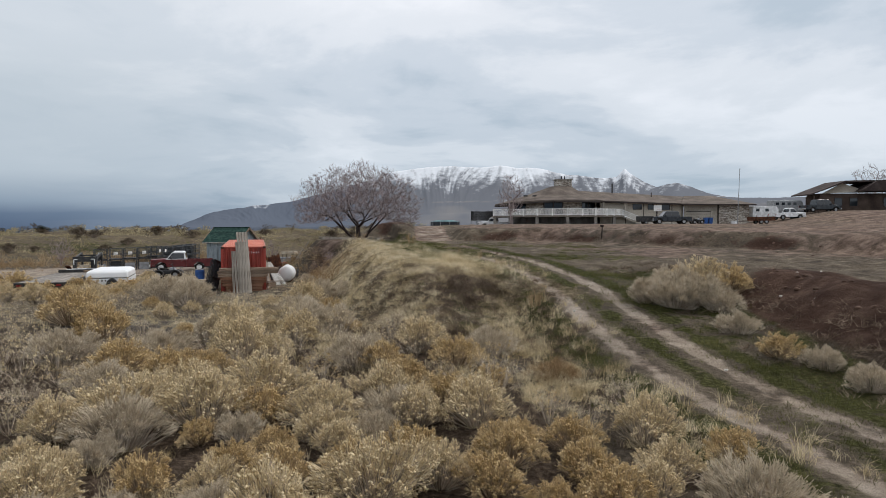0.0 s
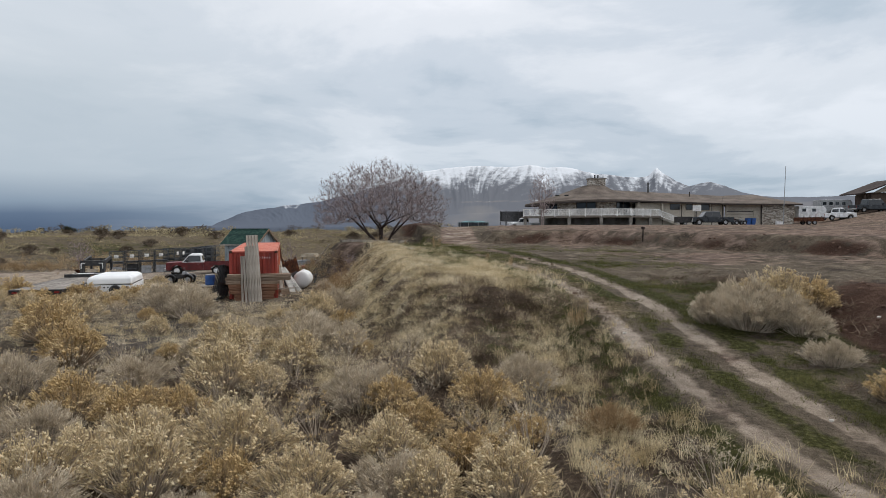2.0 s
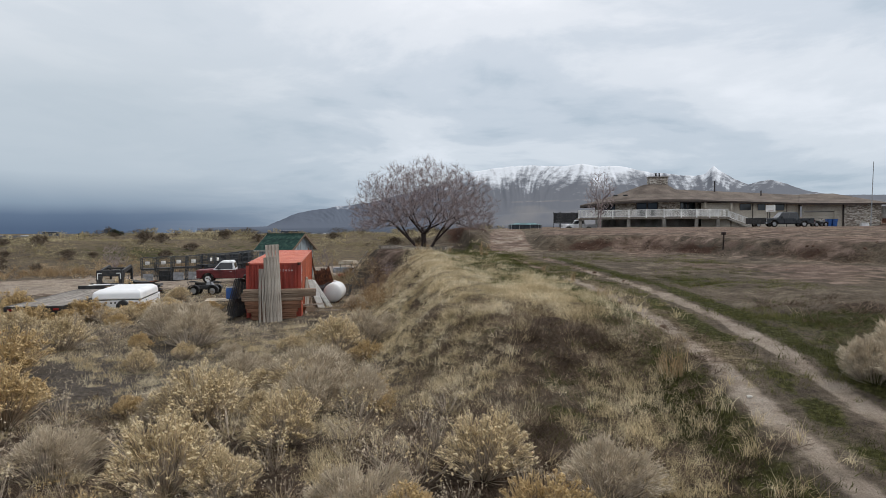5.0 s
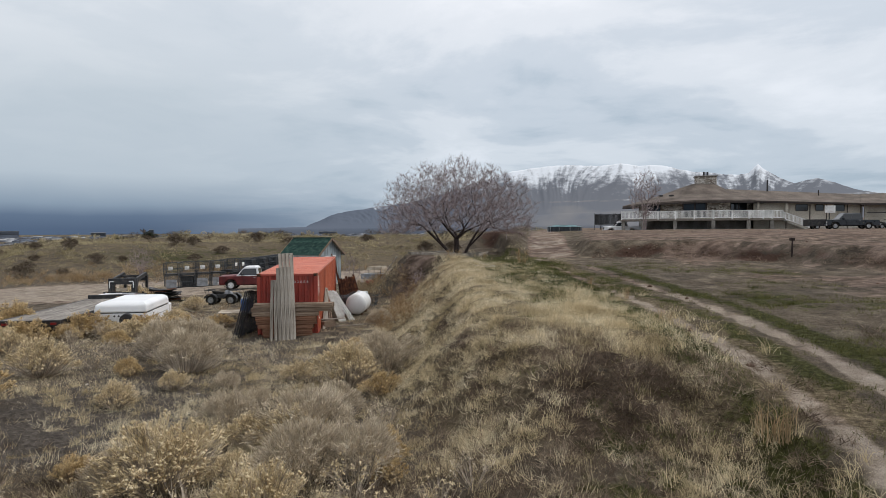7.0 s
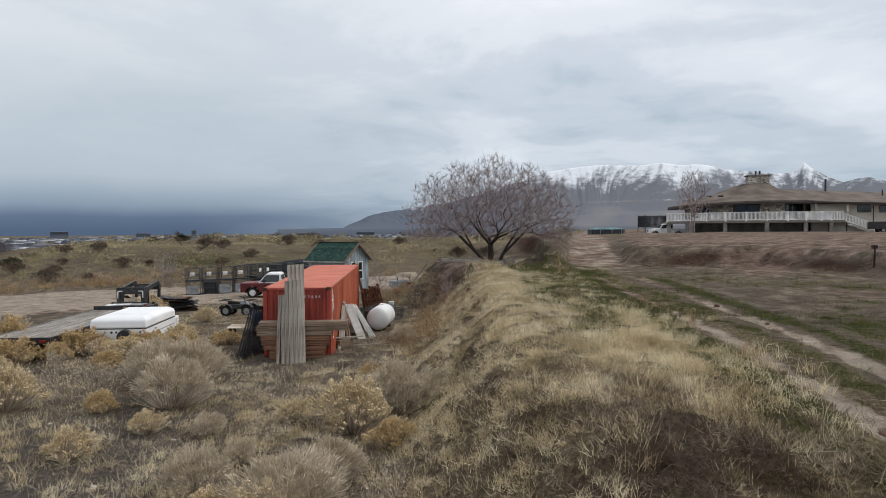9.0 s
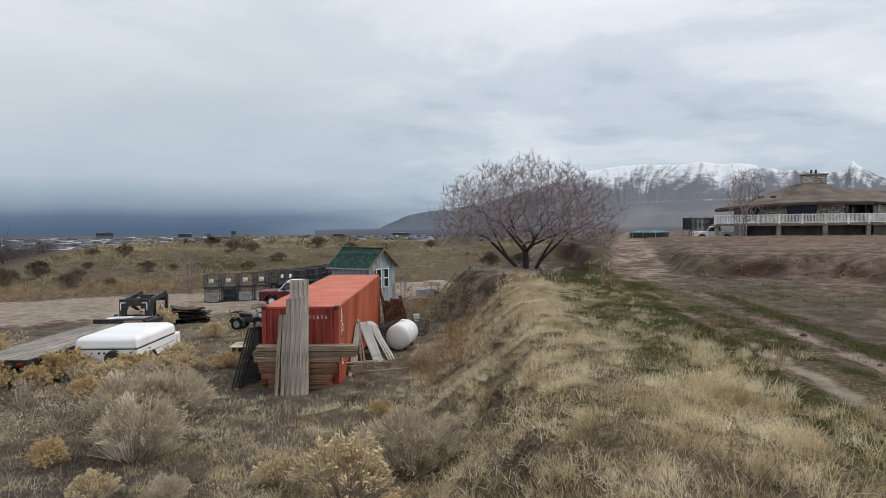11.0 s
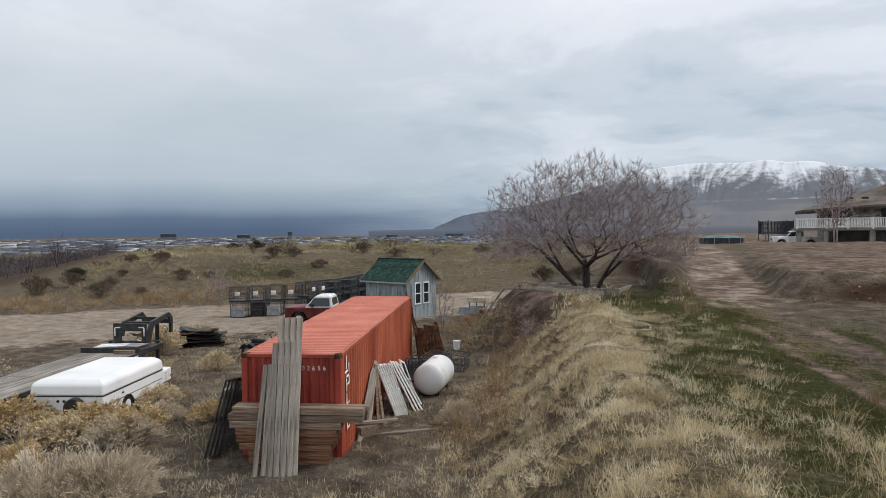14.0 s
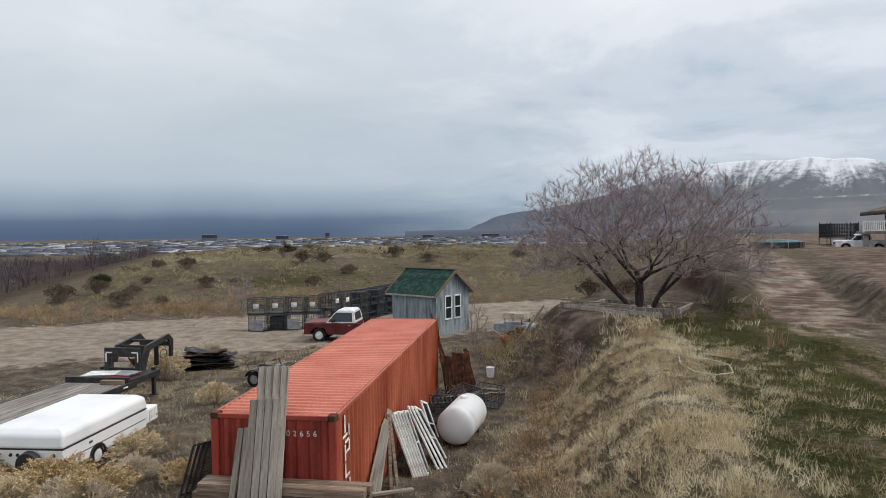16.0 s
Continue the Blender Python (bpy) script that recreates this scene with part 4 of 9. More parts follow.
def slatted_panel(m, w, h, n, label):
    th = thing("slatted_panel", m, label, "panel", "brown slatted panels")
    for i in range(n):
        x = (i + 0.5) * w / n
        block("slat", th, M_RUST, x - 0.4 * w / n, x + 0.4 * w / n, -0.012, 0.012, 0, h - 0.05 * (i % 3), 0.003)
    for zz in (0.15, h * 0.5, h - 0.2):
        block("rail", th, M_RUST, 0, w, 0.013, 0.055, zz - 0.035, zz + 0.035, 0.004)
    return th


for i in range(4):
    slatted_panel(lean(1.75 - 0.08 * i, 11.5 + 0.30 * i, 1.36, 11.6 + 0.30 * i, 1.7, 14 + 5 * i), 1.05, 1.6 - 0.06 * i, 7, "dark rust-brown slatted panel leaning on the container")
slatted_panel(lean(2.4, 10.3, 1.85, 10.7, 1.05, 75), 0.8, 1.0, 6, "dark rust-brown slatted panel leaning on the container")
for i, (x0, y0, x1, y1, z1, ln_) in enumerate(((1.7, 11.9, 1.28, 12.1, 2.0, 3.1), (1.9, 12.4, 1.3, 12.3, 2.1, 2.3), (1.55, 12.0, 1.3, 12.15, 2.1, 2.75))):
    ob = board("rusty_bar", lean(x0, y0, x1, y1, z1, 45), 0.05, 0.05, ln_, M_RUST, "long rusty steel bar leaning on the container", "rusty bars", "bar")


def wire_crate(m, w, d, h, label, group, n=6, plate=None, rail=0.018, name="wire_crate"):
    """An open cage of rods with a mesh on its sides."""
    th = thing(name, m, label, "cage", group)
    bm = bmesh.new()
    c = [(x, y) for x in (0, w) for y in (0, d)]
    for x, y in c:
        bar(bm, (x, y, 0), (x, y, h), 2 * rail, 2 * rail)
    for zz in (0.02, h * 0.5, h):
        for a, b in (((0, 0), (w, 0)), ((w, 0), (w, d)), ((w, d), (0, d)), ((0, d), (0, 0))):
            bar(bm, (*a, zz), (*b, zz), 2 * rail, 2 * rail)
    part("frame", bm, M_WIRE, th)
    bm = bmesh.new()
    r = 0.011
    for i in range(1, n):
        f = i / n
        for a, b in (((w * f, 0, 0), (w * f, 0, h)), ((w * f, d, 0), (w * f, d, h)), ((0, d * f, 0), (0, d * f, h)), ((w, d * f, 0), (w, d * f, h)),
                     ((0, 0, h * f), (w, 0, h * f)), ((0, d, h * f), (w, d, h * f)), ((0, 0, h * f), (0, d, h * f)), ((w, 0, h * f), (w, d, h * f)),
                     ((w * f, 0, h), (w * f, d, h))):
            bar(bm, a, b, r, r)
    part("wire_mesh", bm, M_WIRE, th)
    block("base_tray", th, M_BLACK, 0.02, w - 0.02, 0.02, d - 0.02, 0.0, 0.12, 0.01)
    if plate == "label":
        block("label_plate", th, M_REFLECT, w * 0.35, w * 0.68, -0.045, -0.03, h * 0.42, h * 0.70, 0.003, label="white paper label in a frame")
    if plate == "panel":
        block("side_panel", th, M_GREY_PLATE, w * 0.12, w * 0.88, -0.045, -0.03, h * 0.08, h * 0.72, 0.004, label="grey sheet panel")
    if plate == "core":
        block("liner", th, M_BLACK, 0.1, w - 0.1, 0.1, d - 0.1, 0.12, h * 0.9, 0.05, label="black plastic liner")
    return th


for i, (x, y, rz, rx) in enumerate(((1.5, 9.2, 12, 8), (1.9, 10.0, -18, 70), (1.6, 8.3, 30, 20), (2.6, 10.6, 5, 4))):
    p = at_cont(x, y)
    wire_crate(pose(p[0], p[1], hz(*p) - 0.03, rx * 0.2, 6 * (i % 2), rz), 0.9, 0.8, 0.7, "tangled grey wire crate beside the container", "scrap wire crates", 7, rail=0.012)
for i in range(7):
    a = at_cont(1.6 + 0.35 * i % 1.9, 9.4 + 0.5 * i)
    b = at_cont(2.6 + 0.3 * (i * 7 % 5), 9.9 + 0.42 * i)
    lying("scrap_board", a, b, 0.12, 0.03, M_PLANK if i % 2 else M_TIMBER_GREY, "grey scrap board on a heap", "scrap boards", "plank", lift=0.55 - 0.05 * i)
for i, (x, y, s, c) in enumerate(((-12.64, 53.1, 0.17, 0), (-11.4, 47.6, 0.13, 0))):
    th = thing("bucket", pose(x, y, hz(x, y) - 0.02), "white plastic bucket standing in dry weeds", "bucket")
    bm = bmesh.new()
    tube(bm, (0, 0, 0), (0, 0, 0.40), s * 0.85, s, 18)
    part("pail", bm, M_CAR_WHITE, th)
    bm = bmesh.new()
    tube(bm, (0, 0, 0.385), (0, 0, 0.41), s * 1.06, s * 1.06, 18)
    part("rim", bm, M_CAR_WHITE, th)

# ---- vehicles: builders ----


def loft(bm, lower, upper):
    A, B = [bm.verts.new(p) for p in lower], [bm.verts.new(p) for p in upper]
    n = len(A)
    fs = [bm.faces.new(A[::-1]), bm.faces.new(B)]
    for i in range(n):
        fs.append(bm.faces.new((A[i], A[(i + 1) % n], B[(i + 1) % n], B[i])))
    bmesh.ops.recalc_face_normals(bm, faces=fs)
    return A + B


def soften(bm, off=0.03, seg=2, sharp=30):
    es = [e for e in bm.edges if len(e.link_faces) == 2 and e.calc_face_angle(0) > radians(sharp)]
    bmesh.ops.bevel(bm, geom=es, offset=off, segments=seg, affect="EDGES", profile=0.5, clamp_overlap=True)
    return bm


def slab_on(a, b, c, d, u0, u1, v0, v1, t=0.012):
    """A thin slab on the face a b c d (a to b along the foot, d above a), between shares of its width and height."""
    a, b, c, d = map(Vector, (a, b, c, d))
    nrm = (b - a).cross(d - a).normalized() * t

    def at(u, v):
        return (a.lerp(b, u)).lerp(d.lerp(c, u), v)

    q = [at(u0, v0), at(u1, v0), at(u1, v1), at(u0, v1)]
    bm = bmesh.new()
    loft(bm, [p - nrm * 0.5 for p in q], [p + nrm for p in q])
    return bm


def wheel(parent, x, y, r, w, side, hub=None, label=""):
    """A tyre as a part, with its rim under it. side: +1 when its face looks to +y."""
    bm = bmesh.new()
    prof = [(r * 0.62, -w / 2), (r * 0.9, -w / 2), (r, -w * 0.32), (r, w * 0.32), (r * 0.9, w / 2), (r * 0.62, w / 2)]
    seg = 24
    rings = [[bm.verts.new((x + p * math.cos(2 * math.pi * k / seg), y + q, r + p * math.sin(2 * math.pi * k / seg))) for k in range(seg)] for p, q in prof]
    for A, B in zip(rings, rings[1:] + rings[:1]):
        for k in range(seg):
            bm.faces.new((A[k], A[(k + 1) % seg], B[(k + 1) % seg], B[k]))
    bmesh.ops.recalc_face_normals(bm, faces=bm.faces)
    ty = part("tyre", bm, M_RUBBER, parent)
    bm = bmesh.new()
    tube(bm, (x, y - w * 0.30, r), (x, y + w * 0.30, r), r * 0.63, seg=20)
    tube(bm, (x, y + side * w * 0.25, r), (x, y + side * w * 0.47, r), r * 0.24, r * 0.18, 12)
    part("rim", bm, hub or M_STEEL, ty, label)
    return ty


def arch_profile(x0, x1, z0, z1, wheels, ra):
    """A side profile from x0 to x1 with round arches cut in its lower edge."""
    pts = [(x0, z1), (x0, z0)]
    for wx in sorted(wheels):
        for k in range(9):
            a = math.pi * (1 - k / 8)
            pts.append((wx + ra * math.cos(a), z0 + ra * 0.92 * math.sin(a)))
    return pts + [(x1, z0), (x1, z1)]


def pickup(m, label, paint, roof_paint, L=5.4, W=1.95, H=1.78, crew=False, hub=None, group="", category="pickup truck", name="pickup_truck"):
    """A pickup truck along x, its front at +x, its middle over the origin."""
    th = thing(name, m, label, category, group)
    r, z0, belt = 0.38, 0.42, 1.08
    f, bk = L / 2, -L / 2
    wx = (f - 0.95, bk + 1.15)
    cab0, cab1 = (bk + 1.75 if crew else bk + 2.25), f - 1.35
    w = W / 2
    bm = bmesh.new()
    prism(bm, arch_profile(cab0 - 0.02, f - 0.08, z0, belt, [wx[0]], 0.47), -w, w)
    soften(bm, 0.035, 2, 50)
    part("body", bm, paint, th)
    bm = bmesh.new()
    loft(bm, [(cab1 - 0.25, -w + 0.06, belt - 0.02), (f - 0.12, -w + 0.10, belt - 0.06), (f - 0.12, w - 0.10, belt - 0.06), (cab1 - 0.25, w - 0.06, belt - 0.02)],
         [(cab1 - 0.2, -w + 0.12, belt + 0.07), (f - 0.2, -w + 0.18, belt + 0.0), (f - 0.2, w - 0.18, belt + 0.0), (cab1 - 0.2, w - 0.12, belt + 0.07)])
    soften(bm, 0.02, 2)
    part("hood", bm, paint, th)
    lo = [(cab0, -w + 0.03, belt), (cab1, -w + 0.03, belt), (cab1, w - 0.03, belt), (cab0, w - 0.03, belt)]
    hi = [(cab0 + 0.12, -w + 0.2, H - 0.10), (cab1 - 0.55, -w + 0.2, H - 0.10), (cab1 - 0.55, w - 0.2, H - 0.10), (cab0 + 0.12, w - 0.2, H - 0.10)]
    bm = bmesh.new()
    loft(bm, lo, hi)
    part("cab", bm, roof_paint if roof_paint is not paint else paint, th)
    bm = bmesh.new()
    loft(bm, [(x, y, z) for x, y, z in hi], [(cab0 + 0.22, -w + 0.3, H), (cab1 - 0.68, -w + 0.3, H), (cab1 - 0.68, w - 0.3, H), (cab0 + 0.22, w - 0.3, H)])
    soften(bm, 0.03, 2)
    part("roof", bm, roof_paint, th)
    doors = 2 if crew else 1
    for s in (1, -1):
        q = (lo[0], lo[1], hi[1], hi[0]) if s < 0 else (lo[2], lo[3], hi[3], hi[2])
        for k in range(doors):
            u0, u1 = 0.06 + 0.88 * k / doors, 0.06 + 0.88 * (k + 1) / doors - 0.03
            part("side_window", slab_on(*q, u0, u1, 0.10, 0.90), M_GLASS, th)
    part("windscreen", slab_on(lo[1], lo[2], hi[2], hi[1], 0.07, 0.93, 0.10, 0.93), M_GLASS, th)
    part("rear_window", slab_on(lo[3], lo[0], hi[0], hi[3], 0.12, 0.88, 0.2, 0.88), M_GLASS, th)
    # load bed
    for s in (1, -1):
        bm = bmesh.new()
        prism(bm, arch_profile(bk + 0.03, cab0 - 0.05, z0, belt - 0.02, [wx[1]], 0.47), s * w - 0.05 * s, s * w)
        part("bed_side", bm, paint, th)
    block("tailgate", th, paint, bk, bk + 0.05, -w + 0.05, w - 0.05, z0 + 0.08, belt - 0.03, 0.012)
    block("bed_floor", th, M_BLACK, bk + 0.05, cab0 - 0.05, -w + 0.05, w - 0.05, z0 + 0.1, z0 + 0.16, 0.005)
    block("front_bumper", th, M_CHROME, f - 0.10, f + 0.04, -w + 0.02, w - 0.02, z0 - 0.02, z0 + 0.2, 0.02)
    block("rear_bumper", th, M_CHROME, bk - 0.10, bk - 0.005, -w + 0.05, w - 0.05, z0 - 0.02, z0 + 0.14, 0.02)
    block("grille", th, M_PLASTIC, f - 0.085, f - 0.06, -w + 0.42, w - 0.42, z0 + 0.24, belt - 0.13, 0.01)
    for s in (1, -1):
        block("headlight", th, M_REFLECT, f - 0.085, f - 0.055, s * (w - 0.22) - 0.15, s * (w - 0.22) + 0.15, z0 + 0.28, belt - 0.16, 0.02)
        block("tail_light", th, M_LAMP_RED, bk - 0.012, bk + 0.01, s * (w - 0.09) - 0.06, s * (w - 0.09) + 0.06, z0 + 0.2, belt - 0.16, 0.006)
        block("door_mirror", th, M_PLASTIC, cab1 - 0.52, cab1 - 0.40, s * (w + 0.10) - 0.09, s * (w + 0.10) + 0.09, belt + 0.04, belt + 0.26, 0.02)
        block("door_handle", th, M_CHROME, cab0 + 0.25, cab0 + 0.40, s * (w + 0.006) - 0.012, s * (w + 0.006) + 0.012, belt - 0.16, belt - 0.13, 0.004)
    for x in wx:
        for s in (1, -1):
            wheel(th, x, s * (w - 0.13), r, 0.24, s, hub)
    block("chassis", th, M_BLACK, bk + 0.2, f - 0.3, -0.45, 0.45, 0.34, 0.5, 0.02)
    return th


# ---- the red pickup by the cages ----
px, py = -23.75, 60.5
pickup(pose(px, py, hz(px, py) - 0.03, 0, 0, 197), "dark red old pickup truck with a white cab top", M_CAR_RED, M_CAR_WHITE, 5.3, 1.95, 1.80, hub=M_CAR_WHITE)

# ---- folding camping trailer ----


def camping_trailer(m):
    th = thing("camping_trailer", m, "closed white folding camping trailer parked among brush", "trailer")
    w, L = 1.08, 3.75
    zb, zs, zt = 0.30, 0.84, 1.32
    bm = bmesh.new()
    box(bm, -w, w, 0, L, zb, zs - 0.012)
    soften(bm, 0.03, 2)
    part("body", bm, M_WHITE, th)
    bm = bmesh.new()
    loft(bm, [(-w - 0.03, -0.03, zs + 0.01), (w + 0.03, -0.03, zs + 0.01), (w + 0.03, L + 0.03, zs + 0.01), (-w - 0.03, L + 0.03, zs + 0.01)],
         [(-w + 0.0, 0.02, zt - 0.14), (w - 0.0, 0.02, zt - 0.14), (w - 0.0, L - 0.02, zt - 0.14), (-w + 0.0, L - 0.02, zt - 0.14)])
    A = [v for v in bm.verts if v.co.z > zt - 0.2]
    top = next(f for f in bm.faces if all(v in A for v in f.verts))
    r = bmesh.ops.extrude_discrete_faces(bm, faces=[top])["faces"][0]
    for v in r.verts:
        v.co.x *= 0.80
        v.co.y = L / 2 + (v.co.y - L / 2) * 0.90
        v.co.z = zt
    bmesh.ops.bevel(bm, geom=[e for e in bm.edges if e.calc_length() > 0.3 and len(e.link_faces) == 2 and e.calc_face_angle(0) > 0.15], offset=0.07, segments=3, affect="EDGES", profile=0.5)
    part("roof", bm, M_WHITE, th, "smooth crowned white roof", smooth=False)
    block("roof_seal", th, M_PLASTIC, -w - 0.012, w + 0.012, -0.012, L + 0.012, zs - 0.012, zs + 0.012, 0.003, label="black rubber seal")
    for s in (1, -1):
        block("trim_strip", th, M_PLASTIC, s * (w + 0.004) - 0.005, s * (w + 0.004) + 0.005, 0.1, L - 0.05, 0.545, 0.565, 0.002)
        block("skirt", th, M_BLACK, s * (w - 0.06) - 0.04, s * (w - 0.06) + 0.04, 0.1, L - 0.1, 0.20, zb, 0.01)
    bm = bmesh.new()
    box(bm, -w + 0.03, w - 0.03, L + 0.03, L + 0.72, zb + 0.05, zs - 0.04)
    soften(bm, 0.05, 3)
    fb = part("front_box", bm, M_WHITE, th)
    for s in (1, -1):
        block("hatch", fb, M_WHITE_OLD, s * (w - 0.026) - 0.004, s * (w - 0.026) + 0.004, L + 0.2, L + 0.52, zb + 0.12, zs - 0.12, 0.02)
        block("marker_lamp", fb, M_LAMP_RED, s * (w - 0.024) - 0.006, s * (w - 0.024) + 0.006, L + 0.60, L + 0.66, 0.48, 0.54, 0.004)
    bm = bmesh.new()
    tube(bm, (0.28, -0.03, 0.52), (0.28, -0.20, 0.52), 0.31, 0.29, 28)
    soften(bm, 0.02, 2, 40)
    part("spare_wheel_cover", bm, M_PLASTIC, th, "black spare wheel cover")
    for x in (-0.95, -0.26, -0.08, 0.10, 0.85):
        bm = bmesh.new()
        tube(bm, (x, 0.0, 0.70), (x, -0.025, 0.70), 0.045, 0.04, 10)
        part("marker_lamp", bm, M_PLASTIC, th)
    for x in (-0.86, 0.86):
        block("tail_light", th, M_LAMP_RED, x - 0.13, x + 0.13, -0.03, 0.0, 0.45, 0.58, 0.01, label="dark red tail light")
    block("number_plate", th, M_REFLECT, -0.98, -0.70, -0.028, -0.005, 0.34, 0.43, 0.004)
    block("plate_bar", th, M_GREY_PLATE, -0.92, -0.76, -0.034, -0.026, 0.37, 0.40, 0.0)
    for z in (0.36, 0.40, 0.44):
        block("body_rib", th, M_WHITE_OLD, -0.62, 0.62, -0.014, -0.001, z - 0.008, z + 0.008, 0.003)
    block("badge_bar", th, M_STEEL, -0.62, -0.42, -0.012, -0.001, 0.55, 0.585, 0.002)
    block("door_latch", th, M_PLASTIC, w + 0.001, w + 0.025, 1.02, 1.14, 0.68, 0.73, 0.006)
    for s in (1, -1):
        bm = bmesh.new()
        for k in range(8):
            a0, a1 = math.pi * k / 8, math.pi * (k + 1) / 8
            q = [(s * (w + 0.01), 1.35 + 0.37 * math.cos(a0), 0.22 + 0.37 * math.sin(a0)), (s * (w + 0.01), 1.35 + 0.37 * math.cos(a1), 0.22 + 0.37 * math.sin(a1)),
                 (s * (w + 0.01), 1.35 + 0.31 * math.cos(a1), 0.22 + 0.31 * math.sin(a1)), (s * (w + 0.01), 1.35 + 0.31 * math.cos(a0), 0.22 + 0.31 * math.sin(a0))]
            loft(bm, q, [(x + s * 0.03, y, z) for x, y, z in q])
        part("wheel_arch", bm, M_PLASTIC, th)
        # wheels turn about x here
        bm = bmesh.new()
        tube(bm, (s * (w - 0.16), 1.35, 0.27), (s * (w + 0.02), 1.35, 0.27), 0.28, seg=22)
        soften(bm, 0.03, 1, 40)
        ty = part("tyre", bm, M_RUBBER, th)
        bm = bmesh.new()
        tube(bm, (s * (w - 0.1), 1.35, 0.27), (s * (w + 0.03), 1.35, 0.27), 0.16, seg=18)
        part("rim", bm, M_CAR_WHITE, ty)
    bm = bmesh.new()
    bar(bm, (-0.5, L + 0.6, 0.33), (0, L + 1.5, 0.33), 0.06, 0.09)
    bar(bm, (0.5, L + 0.6, 0.33), (0, L + 1.5, 0.33), 0.06, 0.09)
    part("tow_bar", bm, M_BLACK, th)
    rod("jack", th, M_STEEL, (0, L + 1.25, 0.0), (0, L + 1.25, 0.62), 0.03)
    return th


camping_trailer(pose(-19.3, 38.1, hz(-19.5, 40) + 0.02, 0, 0, 18.5))

# ---- gooseneck flatbed trailer ----


def flatbed_trailer(m):
    th = thing("flatbed_trailer", m, "black gooseneck flatbed trailer with a worn plank deck", "trailer")
    w, L, zt = 1.22, 8.6, 0.86
    n = 9
    for i in range(n):
        x0 = -w + 0.06 + (2 * w - 0.12) * i / n
        for k in range(2):
            y0, y1 = -L + L * k / 2 + 0.01, -L + L * (k + 1) / 2 - 0.008
            block("deck_board", th, M_DECK, x0 + 0.005, x0 + (2 * w - 0.12) / n - 0.005, y0, y1, zt - 0.045, zt + rng.uniform(-0.004, 0.004), 0.005)
    for s in (1, -1):
        block("side_rail", th, M_BLACK, s * (w - 0.02) - 0.04, s * (w - 0.02) + 0.04, -L, 0.5, zt - 0.22, zt + 0.012, 0.01)
        for k in range(7):
            y = -0.3 - 1.15 * k
            block("reflector", th, M_REFLECT if k % 2 == 0 else M_LAMP_RED, s * (w + 0.021) - 0.003, s * (w + 0.021) + 0.003, y, y + 0.26, zt - 0.12, zt - 0.07, 0)
        block("frame_beam", th, M_BLACK, s * 0.5 - 0.06, s * 0.5 + 0.06, -L, 0.6, zt - 0.42, zt - 0.06, 0.01)
    for k in range(8):
        y = -L + 0.3 + 1.1 * k
        block("cross_member", th, M_BLACK, -w + 0.05, w - 0.05, y - 0.03, y + 0.03, zt - 0.2, zt - 0.05, 0.005)
    block("tail_beam", th, M_BLACK, -w, w, -L - 0.08, -L - 0.005, zt - 0.24, zt + 0.01, 0.01)
    for s in (1, -1):
        block("tail_light", th, M_LAMP_RED, s * 0.95 - 0.12, s * 0.95 + 0.12, -L - 0.10, -L - 0.08, zt - 0.18, zt - 0.09, 0.005)
    for y in (-5.2, -6.1):
        for s in (1, -1):
            bm = bmesh.new()
            tube(bm, (s * 0.74, y, 0.36), (s * 1.0, y, 0.36), 0.37, seg=22)
            soften(bm, 0.03, 1, 40)
            ty = part("tyre", bm, M_RUBBER, th)
            bm = bmesh.new()
            tube(bm, (s * 0.80, y, 0.36), (s * 1.01, y, 0.36), 0.20, seg=16)
            part("rim", bm, M_STEEL, ty)
    # raised front platform and the neck
    block("front_beam", th, M_BLACK, -w, w, 0.02, 0.14, zt - 0.05, zt + 0.20, 0.012)
    block("front_deck", th, M_BLACK, -w, w, 0.14, 2.0, zt - 0.12, zt + 0.10, 0.012)
    for s in (1, -1):
        bm = bmesh.new()
        x = s * 0.62
        prism(bm, [(1.55, zt + 0.1), (1.95, zt + 0.1), (2.25, 1.62), (3.55, 1.86), (3.75, 1.72), (3.75, 1.12), (3.90, 1.12), (3.92, 1.80), (3.60, 2.06), (2.10, 1.84)], x - 0.06, x + 0.06, Matrix(((0, 1, 0, 0), (1, 0, 0, 0), (0, 0, 1, 0), (0, 0, 0, 1))))
        part("neck_beam", bm, M_BLACK, th)
    bm = bmesh.new()
    box(bm, -0.72, 0.72, 1.50, 1.60, 1.50, 1.84, bev=0.01)
    for s in (1, -1):
        box(bm, s * 0.62 - 0.10, s * 0.62 + 0.10, 1.50, 1.60, zt + 0.1, 1.498, bev=0.01)
    box(bm, -0.52, 0.52, 1.50, 1.60, zt + 0.1, zt + 0.22, bev=0.01)
    np_ = part("neck_plate", bm, M_BLACK, th)
    block("tool_tray", np_, M_SHEET, -0.30, 0.34, 1.44, 1.49, 1.12, 1.30, 0.005, label="pale sheet behind the neck")
    for s in (1, -1):
        block("corner_reflector", np_, M_REFLECT, s * 0.52 - 0.12, s * 0.52 + 0.12, 1.485, 1.498, 1.64, 1.69, 0)
        block("corner_reflector", np_, M_REFLECT, s * 0.64 - 0.025, s * 0.64 + 0.025, 1.485, 1.498, 1.30, 1.64, 0)
    for y in (2.3, 2.95):
        block("neck_cross_bar", th, M_BLACK, -0.56, 0.56, y - 0.04, y + 0.04, 1.70 + 0.18 * (y - 2.25), 1.80 + 0.18 * (y - 2.25), 0.008)
    rod("coupler", th, M_BLACK, (0, 3.78, 0.75), (0, 3.78, 1.8), 0.09, seg=14)
    block("coupler_beam", th, M_BLACK, -0.68, 0.68, 3.68, 3.88, 1.55, 1.75, 0.02)
